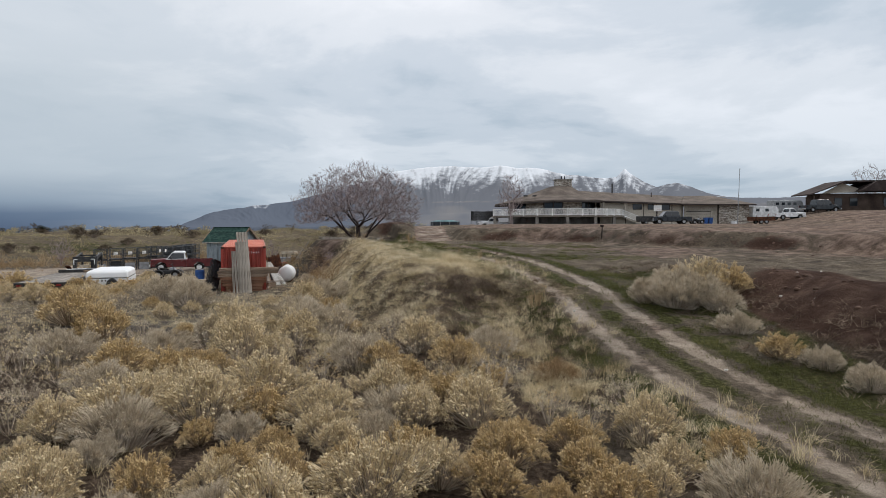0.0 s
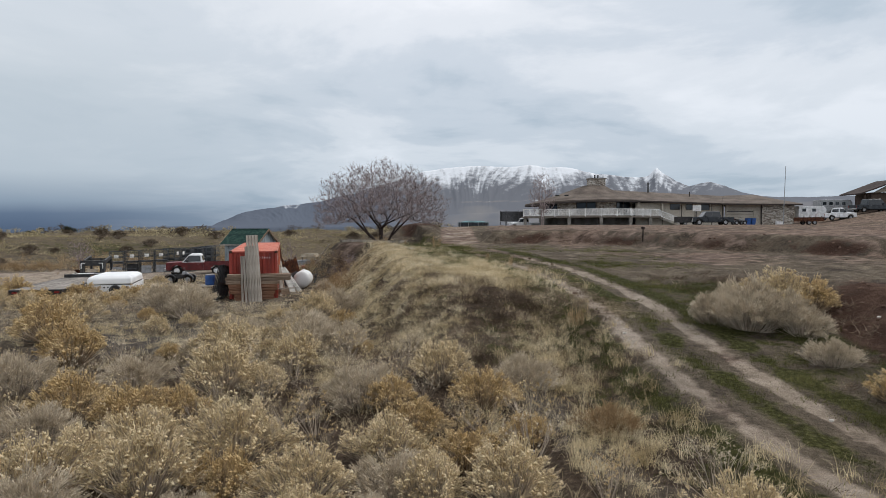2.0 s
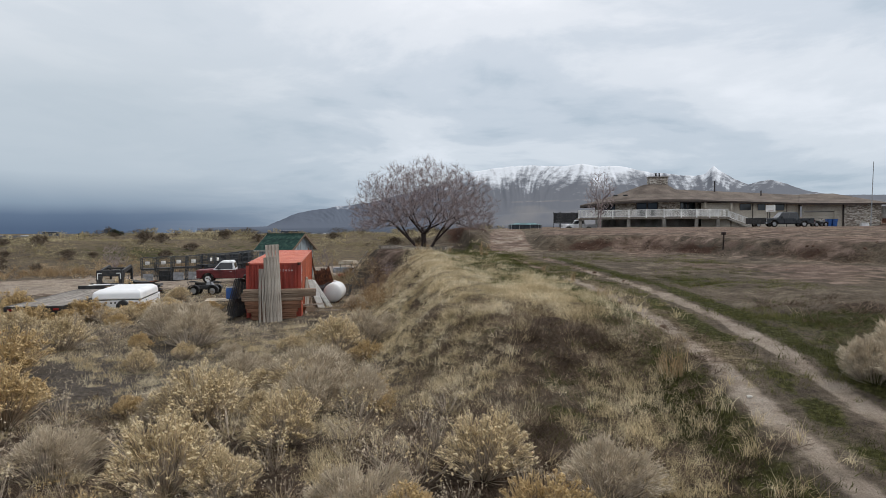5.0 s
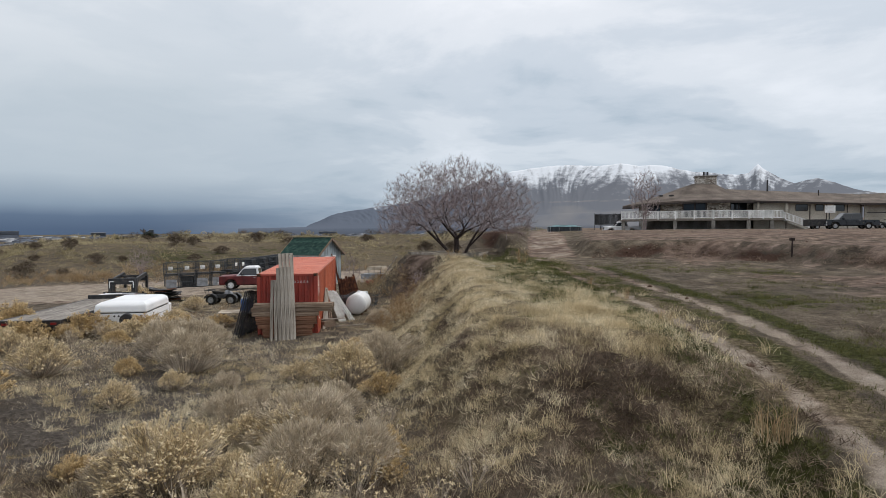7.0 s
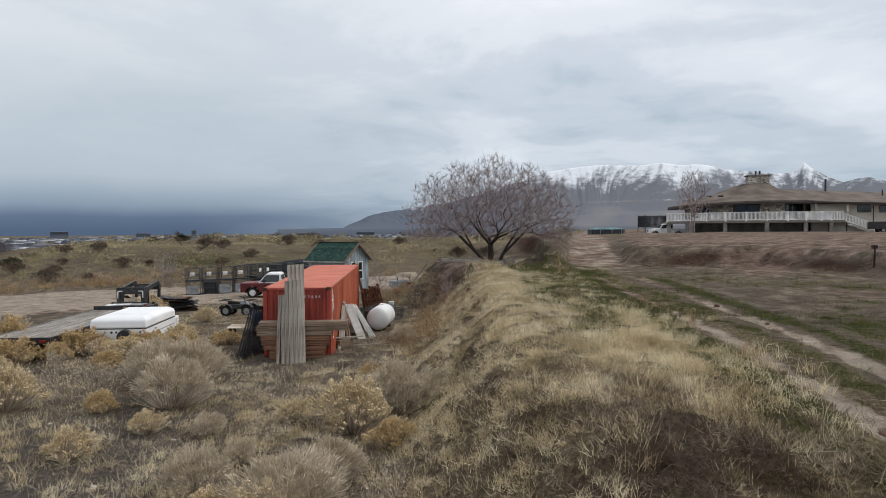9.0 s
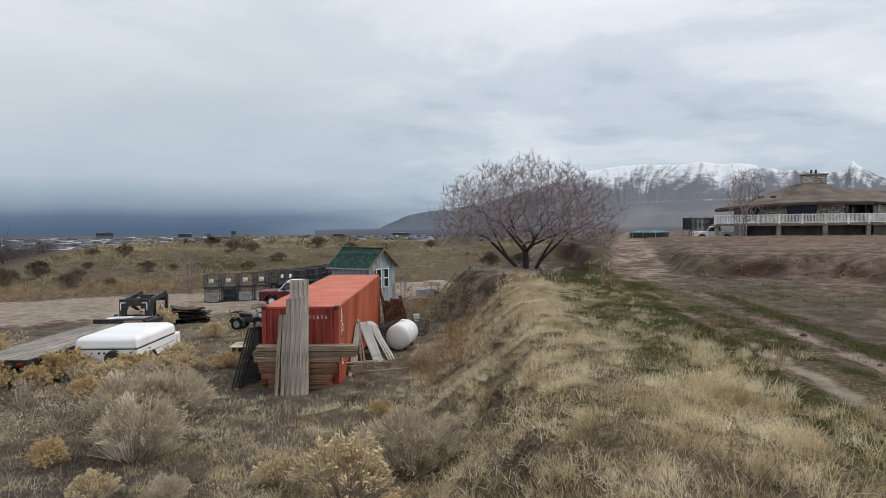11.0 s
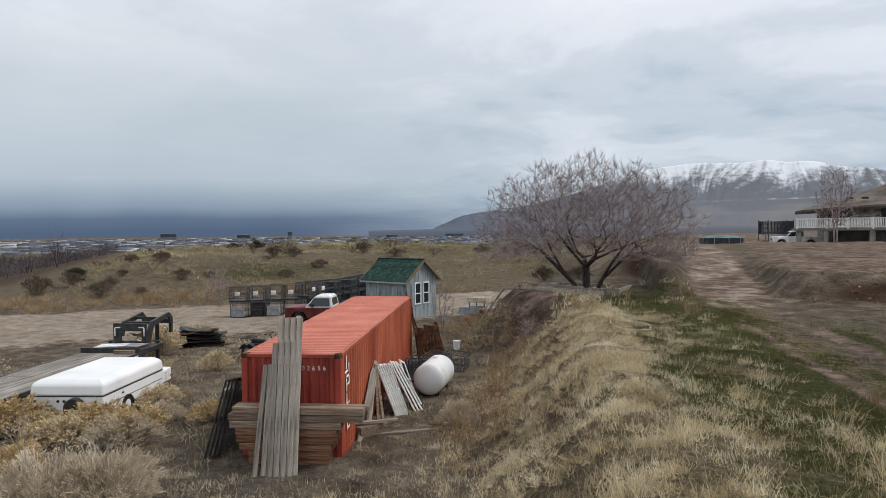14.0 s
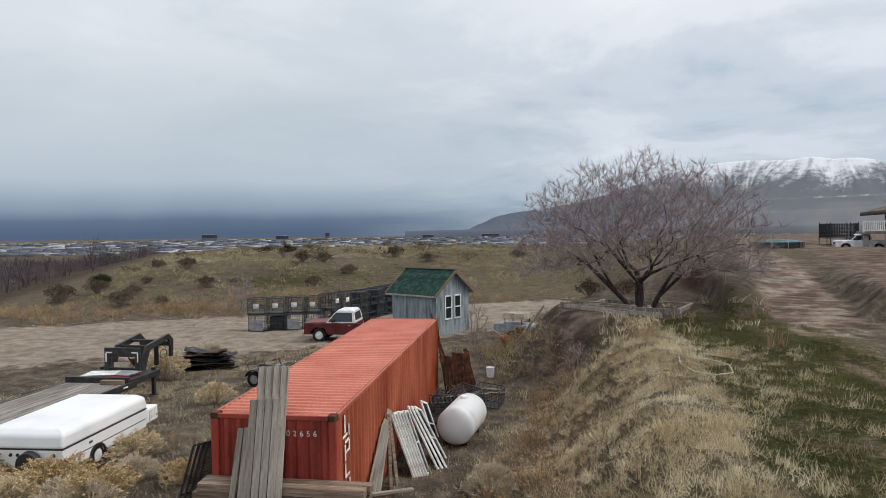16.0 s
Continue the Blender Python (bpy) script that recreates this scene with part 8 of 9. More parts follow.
def clump_brush(clumps, lumps, florets, h, r, tip, puff, w, loose=60, root=0.2, plumes=9):
    """A domed bush: stems fan from one root, each ending in a rounded clump of small florets, with gaps between the clumps."""
    a, u = nr.uniform(0, 2 * np.pi, clumps), np.sqrt(nr.uniform(0, 1, clumps))
    lump = 1 + 0.22 * np.sin(2 * a + nr.uniform(0, 6)) + 0.16 * np.sin(5 * a + nr.uniform(0, 6))
    R = r * u * lump
    ht = h * np.sqrt(np.clip(1 - (0.90 * u) ** 2, 0.07, 1)) * nr.uniform(0.66, 1.04, clumps) * (1 + 0.14 * np.sin(3 * a + nr.uniform(0, 6)))
    top = np.stack([R * np.cos(a), R * np.sin(a), ht], -1)
    b2 = nr.uniform(0, 2 * np.pi, loose)
    l2 = r * np.sqrt(nr.uniform(0.1, 1, loose))
    t2 = np.stack([l2 * np.cos(b2), l2 * np.sin(b2), h * nr.uniform(0.35, 0.9, loose) * np.sqrt(1.05 - (l2 / r) ** 2)], -1)
    tips = np.concatenate([top, t2])
    base = tips * np.array([root, root, 0])
    mid = base * 0.45 + tips * 0.55 + tips * np.array([0.07, 0.07, 0])
    V1, F1 = slivers(base, mid, tips, w * 1.3, w * 0.6)
    k = 5
    fork = np.repeat(mid[:clumps], k, 0) * 0.35 + np.repeat(top, k, 0) * 0.65
    end = np.repeat(top, k, 0) + nr.normal(size=(clumps * k, 3)) * puff * 0.9
    V2, F2 = slivers(fork, (fork + end) / 2, end, w * 0.7, w * 0.4)
    SV, SF = np.concatenate([V1, V2]), np.concatenate([F1, F2 + len(V1)])
    # each clump is a small dome: fuller above than below
    size = puff * nr.uniform(0.6, 1.35, clumps)

    def around(k, lo, hi):
        o = nr.normal(size=(clumps, k, 3))
        o *= nr.uniform(lo, hi, (clumps, k, 1)) / np.linalg.norm(o, axis=2, keepdims=True)
        o[..., 2] = np.where(o[..., 2] < 0, o[..., 2] * 0.4, o[..., 2] * 0.85)
        return (top[:, None] + o * size[:, None, None]).reshape(-1, 3)

    HV, HF = puffs_at(around(lumps, 0.2, 0.8), puff * 0.60, 1)
    TV, TF = tufts_at(around(florets, 0.6, 1.25), tip, 1)
    HV, HF = np.concatenate([HV, TV]), np.concatenate([HF, TF + len(HV)])
    # fine leafy twigs below each clump fill the crown
    n = clumps * plumes
    c = np.repeat(top, plumes, 0)
    e = c + nr.normal(size=(n, 3)) * puff * 0.8
    b = c * nr.uniform(0.70, 0.95, (n, 1)) + nr.normal(size=(n, 3)) * puff * 0.6
    side = np.cross(e - b, nr.normal(size=(n, 3)))
    side *= 0.0055 / (np.linalg.norm(side, axis=1, keepdims=True) + 1e-9)
    PV = np.stack([b - side * 0.5, e - side, e + side], 1).reshape(-1, 3)
    HF = np.concatenate([HF, np.arange(n * 3).reshape(-1, 3) + len(HV)])
    HV = np.concatenate([HV, PV])
    return SV, SF, HV, HF


# the countable bushes nearest the walk, each its own thing
KINDS = []
for kind, (clumps, lumps, florets, tip, puff, loose, foot, stem, head, lb, hh, rr) in {
    "tan": (250, 2, 7, 0.014, 0.050, 90, 0.22, M_STEM, M_HEAD_TAN, "rabbitbrush with soft beige seed heads on dry ground", 0.90, 0.66),
    "gold": (225, 2, 7, 0.014, 0.050, 90, 0.22, M_STEM_DARK, M_HEAD_GOLD, "rabbitbrush with golden-brown seed heads on dry ground", 0.82, 0.62),
    "grey": (240, 0, 8, 0.014, 0.055, 200, 0.48, M_STEM_GREY, M_HEAD_GREY, "grey sagebrush with fine pale twigs on dry ground", 0.80, 0.68),
    "brown": (190, 0, 4, 0.014, 0.070, 300, 0.35, M_RUSSET, M_RUSSET, "round brown tumbleweed of fine dry twigs in the grass", 0.62, 0.60)}.items():
    for k in range(1 if kind == "brown" else 3):
        SV, SF, HV, HF = clump_brush(clumps, lumps, florets, hh, rr, tip, puff, 0.0036 if kind in ("grey", "brown") else 0.0045, loose, foot, 14 if kind == "grey" else 9)
        root = raw_mesh("tumbleweed" if kind == "brown" else "rabbitbrush" if kind != "grey" else "sagebrush", SV, SF, stem)
        crown = raw_mesh("twig_tips" if kind == "brown" else "seed_head_crown" if kind != "grey" else "leafy_crown", HV, HF, head, root, smooth=True)
        tagged(root, lb, "shrub", "" if kind == "brown" else "brush on the slope")
        KINDS.append((kind, root))
# the bushes that stand out, by kind: x, y, size
MARKED = {
    "tan": [(9, 23.1, 1.55), (-5.9, 13.2, 0.97), (-6.1, 12.3, 1.18), (-5.3, 13.9, 1.03), (-5.6, 18.1, 1.42), (-3.7, 13.8, 1.28), (-4.6, 12.5, 1.19), (-2.3, 12.5, 1), (-4.6, 20.6, 1.22), (-6.9, 21.9, 1.43), (-1.3, 13.9, 1.01), (0.6, 12.5, 1.1), (-0.7, 19.4, 1.22), (-4.6, 18, 0.85), (-0.5, 12.5, 0.88), (-15.8, 29.5, 1.35), (-10.9, 28.7, 0.67), (-11.3, 26.8, 0.81), (-7.9, 30.4, 0.71), (-6.2, 29.8, 1.47), (-6.6, 24.5, 0.73), (-5.5, 24.2, 1.02), (-5.8, 22.4, 0.67), (-20.1, 32.7, 1.18), (-19.5, 37.5, 0.98), (-18.1, 40.4, 1.1), (-18, 37, 1.16), (-25.9, 48.7, 1.5), (-20.3, 45.7, 0.92), (-24, 33.8, 1.2), (-25.4, 34.2, 1.25), (-22.6, 34.2, 1.2)],
    "gold": [(9.8, 22.9, 1.35), (8.5, 16.8, 0.85), (7.3, 8, 1.2), (4.6, 10.6, 0.75), (-15.4, 39.6, 1), (-10.9, 21.1, 1.61), (-7.9, 16.2, 1.25), (-6.5, 15.6, 1.11), (-5.7, 16.1, 0.91), (-3.5, 12.6, 0.96), (-1.6, 17, 0.96), (-0.9, 15.6, 0.86), (0, 13.9, 0.87), (0.3, 17.4, 1.07), (1, 15, 0.74), (-13.9, 24.7, 1.8), (-13.1, 29.8, 0.73), (-18.7, 36.8, 1.03), (-18, 38, 1.43), (-24.2, 37.6, 1.83), (-20.2, 35.9, 0.96), (-20.2, 37.2, 1.39), (-4.9, 28.8, 0.84), (-3.6, 24, 0.82), (-7.5, 23.4, 0.72), (-8.6, 22, 0.65), (-6.8, 22.3, 0.74), (-3.2, 22.9, 0.54), (-17.4, 35.2, 1), (-18.3, 37.8, 0.98), (-16.5, 37.8, 1.43), (-7.6, 35.1, 0.62), (-20.5, 36.9, 1.23), (-21.3, 34.9, 1.4)],
    "grey": [(7, 22.6, 1.15), (7.7, 21.9, 1.3), (8.1, 22.8, 1.55), (8.8, 22.2, 1.35), (8.9, 21.4, 1), (8.4, 19, 0.85), (9.2, 16, 0.75), (9.4, 14.6, 0.8), (-17, 39.5, 0.85), (-8.4, 41.7, 0.8), (-10.5, 18.2, 1.26), (-8, 18.8, 1.1), (-7.6, 14.6, 0.96), (-5.4, 24.8, 1.51), (-3.8, 23.2, 1.27), (-7.7, 21.9, 0.96), (-2.3, 17.3, 1.16), (-1, 12.7, 0.9), (1.3, 18.9, 1.08), (-13.8, 32.9, 1.7), (-13, 33.7, 1.6), (-11.8, 30.9, 1.65), (-9.5, 29, 0.67), (-5.7, 31.9, 1.63), (-5.6, 26.8, 1.13), (-7.8, 27.5, 0.61), (-7.8, 26, 1.01), (-4.8, 22.8, 1.37), (-4.1, 23.7, 0.73), (-13.3, 33.8, 1.5), (-26.9, 52.4, 1.36), (-16.4, 37.3, 1.33), (-8.5, 41.5, 0.9)],
    "brown": [(2.6, 15.8, 0.94)],
}
marked = np.array([r for v in MARKED.values() for r in v])
spots = apart(np.concatenate([marked, spread(5200, -34, 8, 2, 45, brush_chance, 0.55, 1.15)]), 0.95)
spots = np.array([q for q in spots if not (np.abs(marked - q).sum(1) < 1e-6).any()])
near = (spots[:, 0] > -8 - 0.3 * spots[:, 1]) & (spots[:, 0] < 7) & (spots[:, 1] > 4.5) & (spots[:, 1] < 36)
order = np.argsort(np.where(near, 0, 1000) + spots[:, 1])
spots = spots[order]
BY = {k: [r for kk, r in KINDS if kk == k] for k in ("tan", "gold", "grey", "brown")}
used = set()


def plant(kind, x, y, s, squash=1.0):
    root = BY[kind][rng.randrange(len(BY[kind]))]
    m = pose(x, y, hz(x, y) - 0.04, rng.uniform(-5, 5), rng.uniform(-5, 5), rng.uniform(0, 360)) @ Matrix.Diagonal((s, s, s * squash, 1))
    if root.name in used:
        ob = copy_thing(root, m)
    else:
        used.add(root.name)
        ob = root
    ob.matrix_basis = m
    return ob


def kind_at(x, y):
    v = noise.noise((x * 0.35, y * 0.35, 5.0)) + 0.35 * rng.uniform(-1, 1)
    low = 0.30 if y > 19.5 else 0.0
    return "gold" if v > 0.16 + low * 1.5 else "grey" if v < -0.18 + low else "tan"


for kind, rows in MARKED.items():
    for x, y, s in rows:
        plant(kind, x, y, s, 0.72 if -19.9 < x < -14 and y > 33 else 0.95)
N_NEAR = min(int(near.sum()), 80)
for x, y, s in spots[:N_NEAR]:
    plant(kind_at(x, y), x, y, s)
rest = spots[N_NEAR:]
kinds_rest = np.array([kind_at(x, y) for x, y, s in rest])


def simple_brush(stems=20, split=3, heads=3, h=0.8, r=0.62, tip=0.03, w=0.006):
    SV, SF, HV, HF = brush_arrays(stems, split, heads, h, r, tip, w)
    return (SV, SF), (HV, HF)


for kind, head, lb in (("tan", M_HEAD_TAN, "rabbitbrush with pale straw seed heads"), ("gold", M_HEAD_GOLD, "rabbitbrush with golden seed heads"), ("grey", M_HEAD_GREY, "grey sagebrush with pale twigs")):
    sub = rest[kinds_rest == kind]
    if len(sub) < 4:
        continue
    state = nr.bit_generator.state
    shapes = [simple_brush() for _ in range(4)]
    st2 = nr.bit_generator.state
    scattered("distant_brush", [a for a, b in shapes], sub, M_STEM, "stems of " + lb + " across the slope", "shrubs")
    nr.bit_generator.state = st2
    scattered("distant_brush", [b for a, b in shapes], sub, head, lb + " across the slope", "shrubs")


# ---- grass ----


def tuft(blades, ln, w, bend, spread_=0.05):
    a = nr.uniform(0, 2 * np.pi, blades)
    o = nr.normal(size=(blades, 2)) * spread_
    L = ln * nr.uniform(0.55, 1.15, blades)
    out = bend * nr.uniform(0.3, 1.3, blades)
    p0 = np.stack([o[:, 0], o[:, 1], np.zeros(blades)], -1)
    p1 = p0 + np.stack([np.cos(a) * L * 0.25 * out, np.sin(a) * L * 0.25 * out, L * 0.6], -1)
    p2 = p0 + np.stack([np.cos(a) * L * 0.85 * out, np.sin(a) * L * 0.85 * out, L * (1.0 - 0.45 * np.clip(out, 0, 1.6))], -1)
    return slivers(p0, p1, p2, w, w * 0.3)


def matted(blades, ln, w, lo=15, hi=85, spread_=0.08):
    """A tuft whose blades arch over and lie down, most of them one way."""
    a = nr.normal(nr.uniform(0, 6.28), 1.3, blades)
    o = nr.normal(size=(blades, 2)) * spread_
    L = ln * nr.uniform(0.45, 1.15, blades)
    f = np.radians(nr.uniform(lo, hi, blades))
    p0 = np.stack([o[:, 0], o[:, 1], np.zeros(blades)], -1)
    g, k = f * 0.45, f * 1.15
    p1 = p0 + np.stack([np.sin(g) * np.cos(a), np.sin(g) * np.sin(a), np.cos(g)], -1) * (L * 0.5)[:, None]
    p2 = p1 + np.stack([np.sin(k) * np.cos(a + 0.3), np.sin(k) * np.sin(a + 0.3), np.cos(k)], -1) * (L * 0.6)[:, None]
    return slivers(p0, p1, p2, w, w * 0.3)


def wisp(blades, ln, w, lo=15, hi=85, spread_=0.08):
    """Fine short grass: single pointed blades leaning every way from a loose patch."""
    a = nr.normal(nr.uniform(0, 6.28), 1.5, blades)
    o = nr.normal(size=(blades, 2)) * spread_
    L = ln * nr.uniform(0.4, 1.15, blades)
    f = np.radians(nr.uniform(lo, hi, blades))
    p0 = np.stack([o[:, 0], o[:, 1], np.zeros(blades)], -1)
    d = np.stack([np.sin(f) * np.cos(a), np.sin(f) * np.sin(a), np.cos(f)], -1)
    side = np.cross(d, nr.normal(size=(blades, 3)))
    side *= w / (np.linalg.norm(side, axis=1, keepdims=True) + 1e-9)
    V = np.stack([p0 - side, p0 + side, p0 + d * L[:, None]], 1).reshape(-1, 3)
    return V, np.arange(blades * 3).reshape(-1, 3)


def dry_chance(x, y):
    d, g, s, gr, cl, rt, dd = masks(x, y)
    off = np.abs(x - road_x(y))
    base = np.maximum(s * 1.1, 0.42 * S(-2, -6, x - edge_x(y)) * S(40, 32, y))
    patch = 0.46 + 0.35 * wave(x, y, 1.3, 11) + 0.75 * wave(x, y, 3.4, 17)
    patch = patch * (1 - 0.72 * S(0.25, 0.6, g)) * (1 - 0.58 * S(1.8, 4.0, x - edge_x(y)))
    return np.clip(base * patch, 0, 1) * (1 - 0.85 * S(0.35, 0.75, dd)) * (1 - S(0.3, 0.6, d)) * (1 - 0.8 * S(0.3, 0.6, cl)) * (1 - 0.75 * S(0.2, 0.6, gr)) * S(1.4, 2.0, off) * clear_of_things(x, y, True)


def green_chance(x, y):
    d, g, s, gr, cl, rt, dd = masks(x, y)
    return np.clip(g * 1.5 * (0.5 + 0.8 * wave(x, y, 1.0, 4)), 0, 1) * (1 - S(0.35, 0.65, d)) * clear_of_things(x, y)


def dead_chance(x, y):
    dd = masks(x, y)[6]
    return np.clip(dd * (0.65 + 0.6 * wave(x, y, 0.9, 6)), 0, 1) * S(14, 19, y + 0.6 * np.clip(x, 0, 9)) * clear_of_things(x, y)


def straw_chance(x, y):
    off = x - road_x(y)
    verge = 1.0 * np.exp(-((off + 3.0) / 1.4) ** 2) * S(8, 12, y) * S(40, 34, y)
    brush = 0.14 * S(-4, -5.5, off) * S(4, 6, y) * S(34, 26, y)
    glade = 0.8 * np.exp(-((x - 0.3) / 2.2) ** 2 - ((y - 17.5) / 2.2) ** 2)
    glade = np.maximum(glade, 0.75 * np.exp(-((x + 4.5) / 2.2) ** 2 - ((y - 20.5) / 2.0) ** 2))
    brush = np.maximum(brush, glade)
    fringe = 0.16 * np.exp(-((x - edge_x(y) - 0.2) / 0.9) ** 2) * S(24, 28, y) * S(56, 50, y)
    return np.clip(np.maximum.reduce([verge, brush, fringe]) * (0.5 + 0.9 * wave(x, y, 0.7, 15)), 0, 1) * clear_of_things(x, y)


T_DRY = [wisp(34, 0.21, 0.0050, 10, 85, 0.08) for _ in range(12)]
T_DRY_FAR = [matted(12, 0.36, 0.011, 15, 80, 0.14) for _ in range(8)]
T_GREEN = [wisp(30, 0.12, 0.0045, 5, 75, 0.10) for _ in range(8)]
T_DEAD = [wisp(36, 0.28, 0.0048, 30, 95, 0.10) for _ in range(8)]
T_YARD = [wisp(28, 0.17, 0.0040, 10, 85, 0.16) for _ in range(8)]
T_STRAW = [matted(40, 0.36, 0.0034, 15, 100, 0.08) for _ in range(8)]
T_TALL = [tuft(26, 0.55, 0.006, 0.45, 0.05) for _ in range(6)]
scattered("dry_grass", T_DRY, spread(90000, -12, 7, 8, 50, dry_chance, 0.6, 1.35), M_DRY, "pale dry bunch grass over the berm", "grass")
scattered("dry_grass", T_DRY_FAR, spread(3500, -16, 6, 50, 66, dry_chance, 0.7, 1.3), M_DRY, "pale dry grass on the berm by the tree", "grass")
scattered("green_grass", T_GREEN, spread(34000, -6, 10, 6, 54, green_chance, 0.6, 1.5), M_GREEN, "short green grass along the track", "grass")
scattered("straw_grass", T_STRAW, spread(27000, -16, 7, 5, 56, straw_chance, 0.6, 1.3), M_STRAW, "tall pale straw grass between the bushes", "grass")
scattered("dead_weeds", T_DEAD, spread(26000, -13, 16, 12, 62, dead_chance, 0.6, 1.5), M_DEAD, "matted dead brown weeds on the slope", "weeds")
scattered("dead_weeds", T_DEAD, spread(7000, -3.5, 4.5, 19.5, 28.5, dead_chance, 0.6, 1.4), M_DEAD, "matted dead grey-brown weeds on the front of the berm", "weeds")
tall = np.array([(3.2, 23.6, 1.5), (3.4, 23.4, 1.3), (3.1, 23.9, 1.2), (2.45, 30.6, 0.9), (2.6, 30.3, 0.8), (-2.5, 49.2, 1.4), (-2.2, 49.4, 1.2), (-13.4, 34.6, 1.2), (-13.1, 34.9, 1.0), (-4.9, 53.2, 1.1), (1.9, 34.5, 0.9), (0.9, 38.5, 0.9), (-2.9, 54.6, 1.2), (-2.4, 55.2, 1.1), (-22.9, 36.6, 1.3), (-20.6, 36.2, 1.3), (-21.5, 36.0, 1.2)])
scattered("tall_grass", T_TALL, tall, M_RUSSET, "tall orange-brown dry grass clumps", "grass")


def yard_chance(x, y):
    d, g, s, gr, cl, rt, dd = masks(x, y)
    return np.clip(0.62 + 0.6 * wave(x, y, 0.8, 19), 0, 1) * (1 - S(0.25, 0.55, rt)) * S(-0.5, -1.3, x - edge_x(y)) * S(24, 28, y) * clear_of_things(x, y, True)


scattered("yard_weeds", T_YARD, spread(13000, -30, -3, 25, 58, yard_chance, 0.5, 1.5), M_DRY, "short dry grass and weeds in the yard", "weeds")


def russet_chance(x, y):
    u = ((x + 50) * -24 + (y - 56) * 30) / 38.4
    foot = np.exp(-((u - 8 - 2 * wave(x, y, 0.2, 3)) / 4.5) ** 2) * S(-18, -24, x) * S(-70, -58, x)
    slope = 0.9 * np.exp(-((x - edge_x(y) + 2.6) / 1.3) ** 2) * S(36, 41, y) * S(62, 56, y)
    tank = 0.45 * np.exp(-((x + 8.6) / 0.9) ** 2 - ((y - 44.5) / 3.0) ** 2) * (0.8 + 0.5 * wave(x, y, 1.2, 8))
    camper = 0.5 * np.exp(-((x + 17.8) / 1.6) ** 2 - ((y - 43.5) / 1.5) ** 2)
    return np.clip(np.maximum.reduce([foot * 0.8 * (0.5 + 0.8 * wave(x, y, 0.5, 4)), slope * (0.7 + 0.5 * wave(x, y, 0.7, 4)), tank, camper * 0.6]), 0, 1) * clear_of_things(x, y, True)


shapes = [brush_arrays(14, 4, 2, 0.55, 0.50, 0.026, 0.005) for _ in range(4)]
RS = [(np.concatenate([a, c]), np.concatenate([b, d + len(a)])) for a, b, c, d in shapes]
scattered("russet_weeds", RS, spread(11500, -70, -4, 36, 84, russet_chance, 0.6, 1.5), M_RUSSET, "russet dry weeds along the foot of the bank", "weeds")


def hill_u(x, y):
    """How far up the hill, and off it where the river slope begins."""
    return np.minimum(((x + 50) * -24 + (y - 56) * 30) / 38.4, 1.5 * (0.74 * x + 0.67 * y) + 6)


def hill_grass(x, y):
    u = hill_u(x, y)
    return np.clip(S(4, 14, u) * (0.5 + 0.8 * wave(x, y, 0.16, 7)), 0, 1) * S(-4, -14, x)


T_HILL = [matted(18, 0.42, 0.014, 30, 100, 0.28) for _ in range(6)]
scattered("hill_grass", T_HILL, spread(11000, -130, -4, 58, 150, hill_grass, 0.7, 1.5), M_HILL, "pale dry grass over the hill behind the yard", "grass")
GB = [brush_arrays(12, 3, 5, 0.7, 0.75, 0.055, 0.012) for _ in range(4)]
GB = [(np.concatenate([a, c]), np.concatenate([b, d + len(a)])) for a, b, c, d in GB]
scattered("hill_brush", GB, spread(2600, -150, 2, 66, 190, lambda x, y: 0.5 * S(6, 18, hill_u(x, y)) * (0.4 + 0.9 * wave(x, y, 0.11, 5)) * S(-1, -9, x), 0.6, 1.7), M_HILL, "tan and grey brush over the hill", "shrubs")
scattered("hill_brush", GB, spread(2000, -150, 2, 64, 200, lambda x, y: 0.5 * S(6, 18, hill_u(x, y)) * (0.3 + 0.9 * wave(x, y, 0.09, 9)) * S(-1, -9, x), 0.7, 2.0), M_SHRUB, "dark brown brush over the hill", "shrubs")
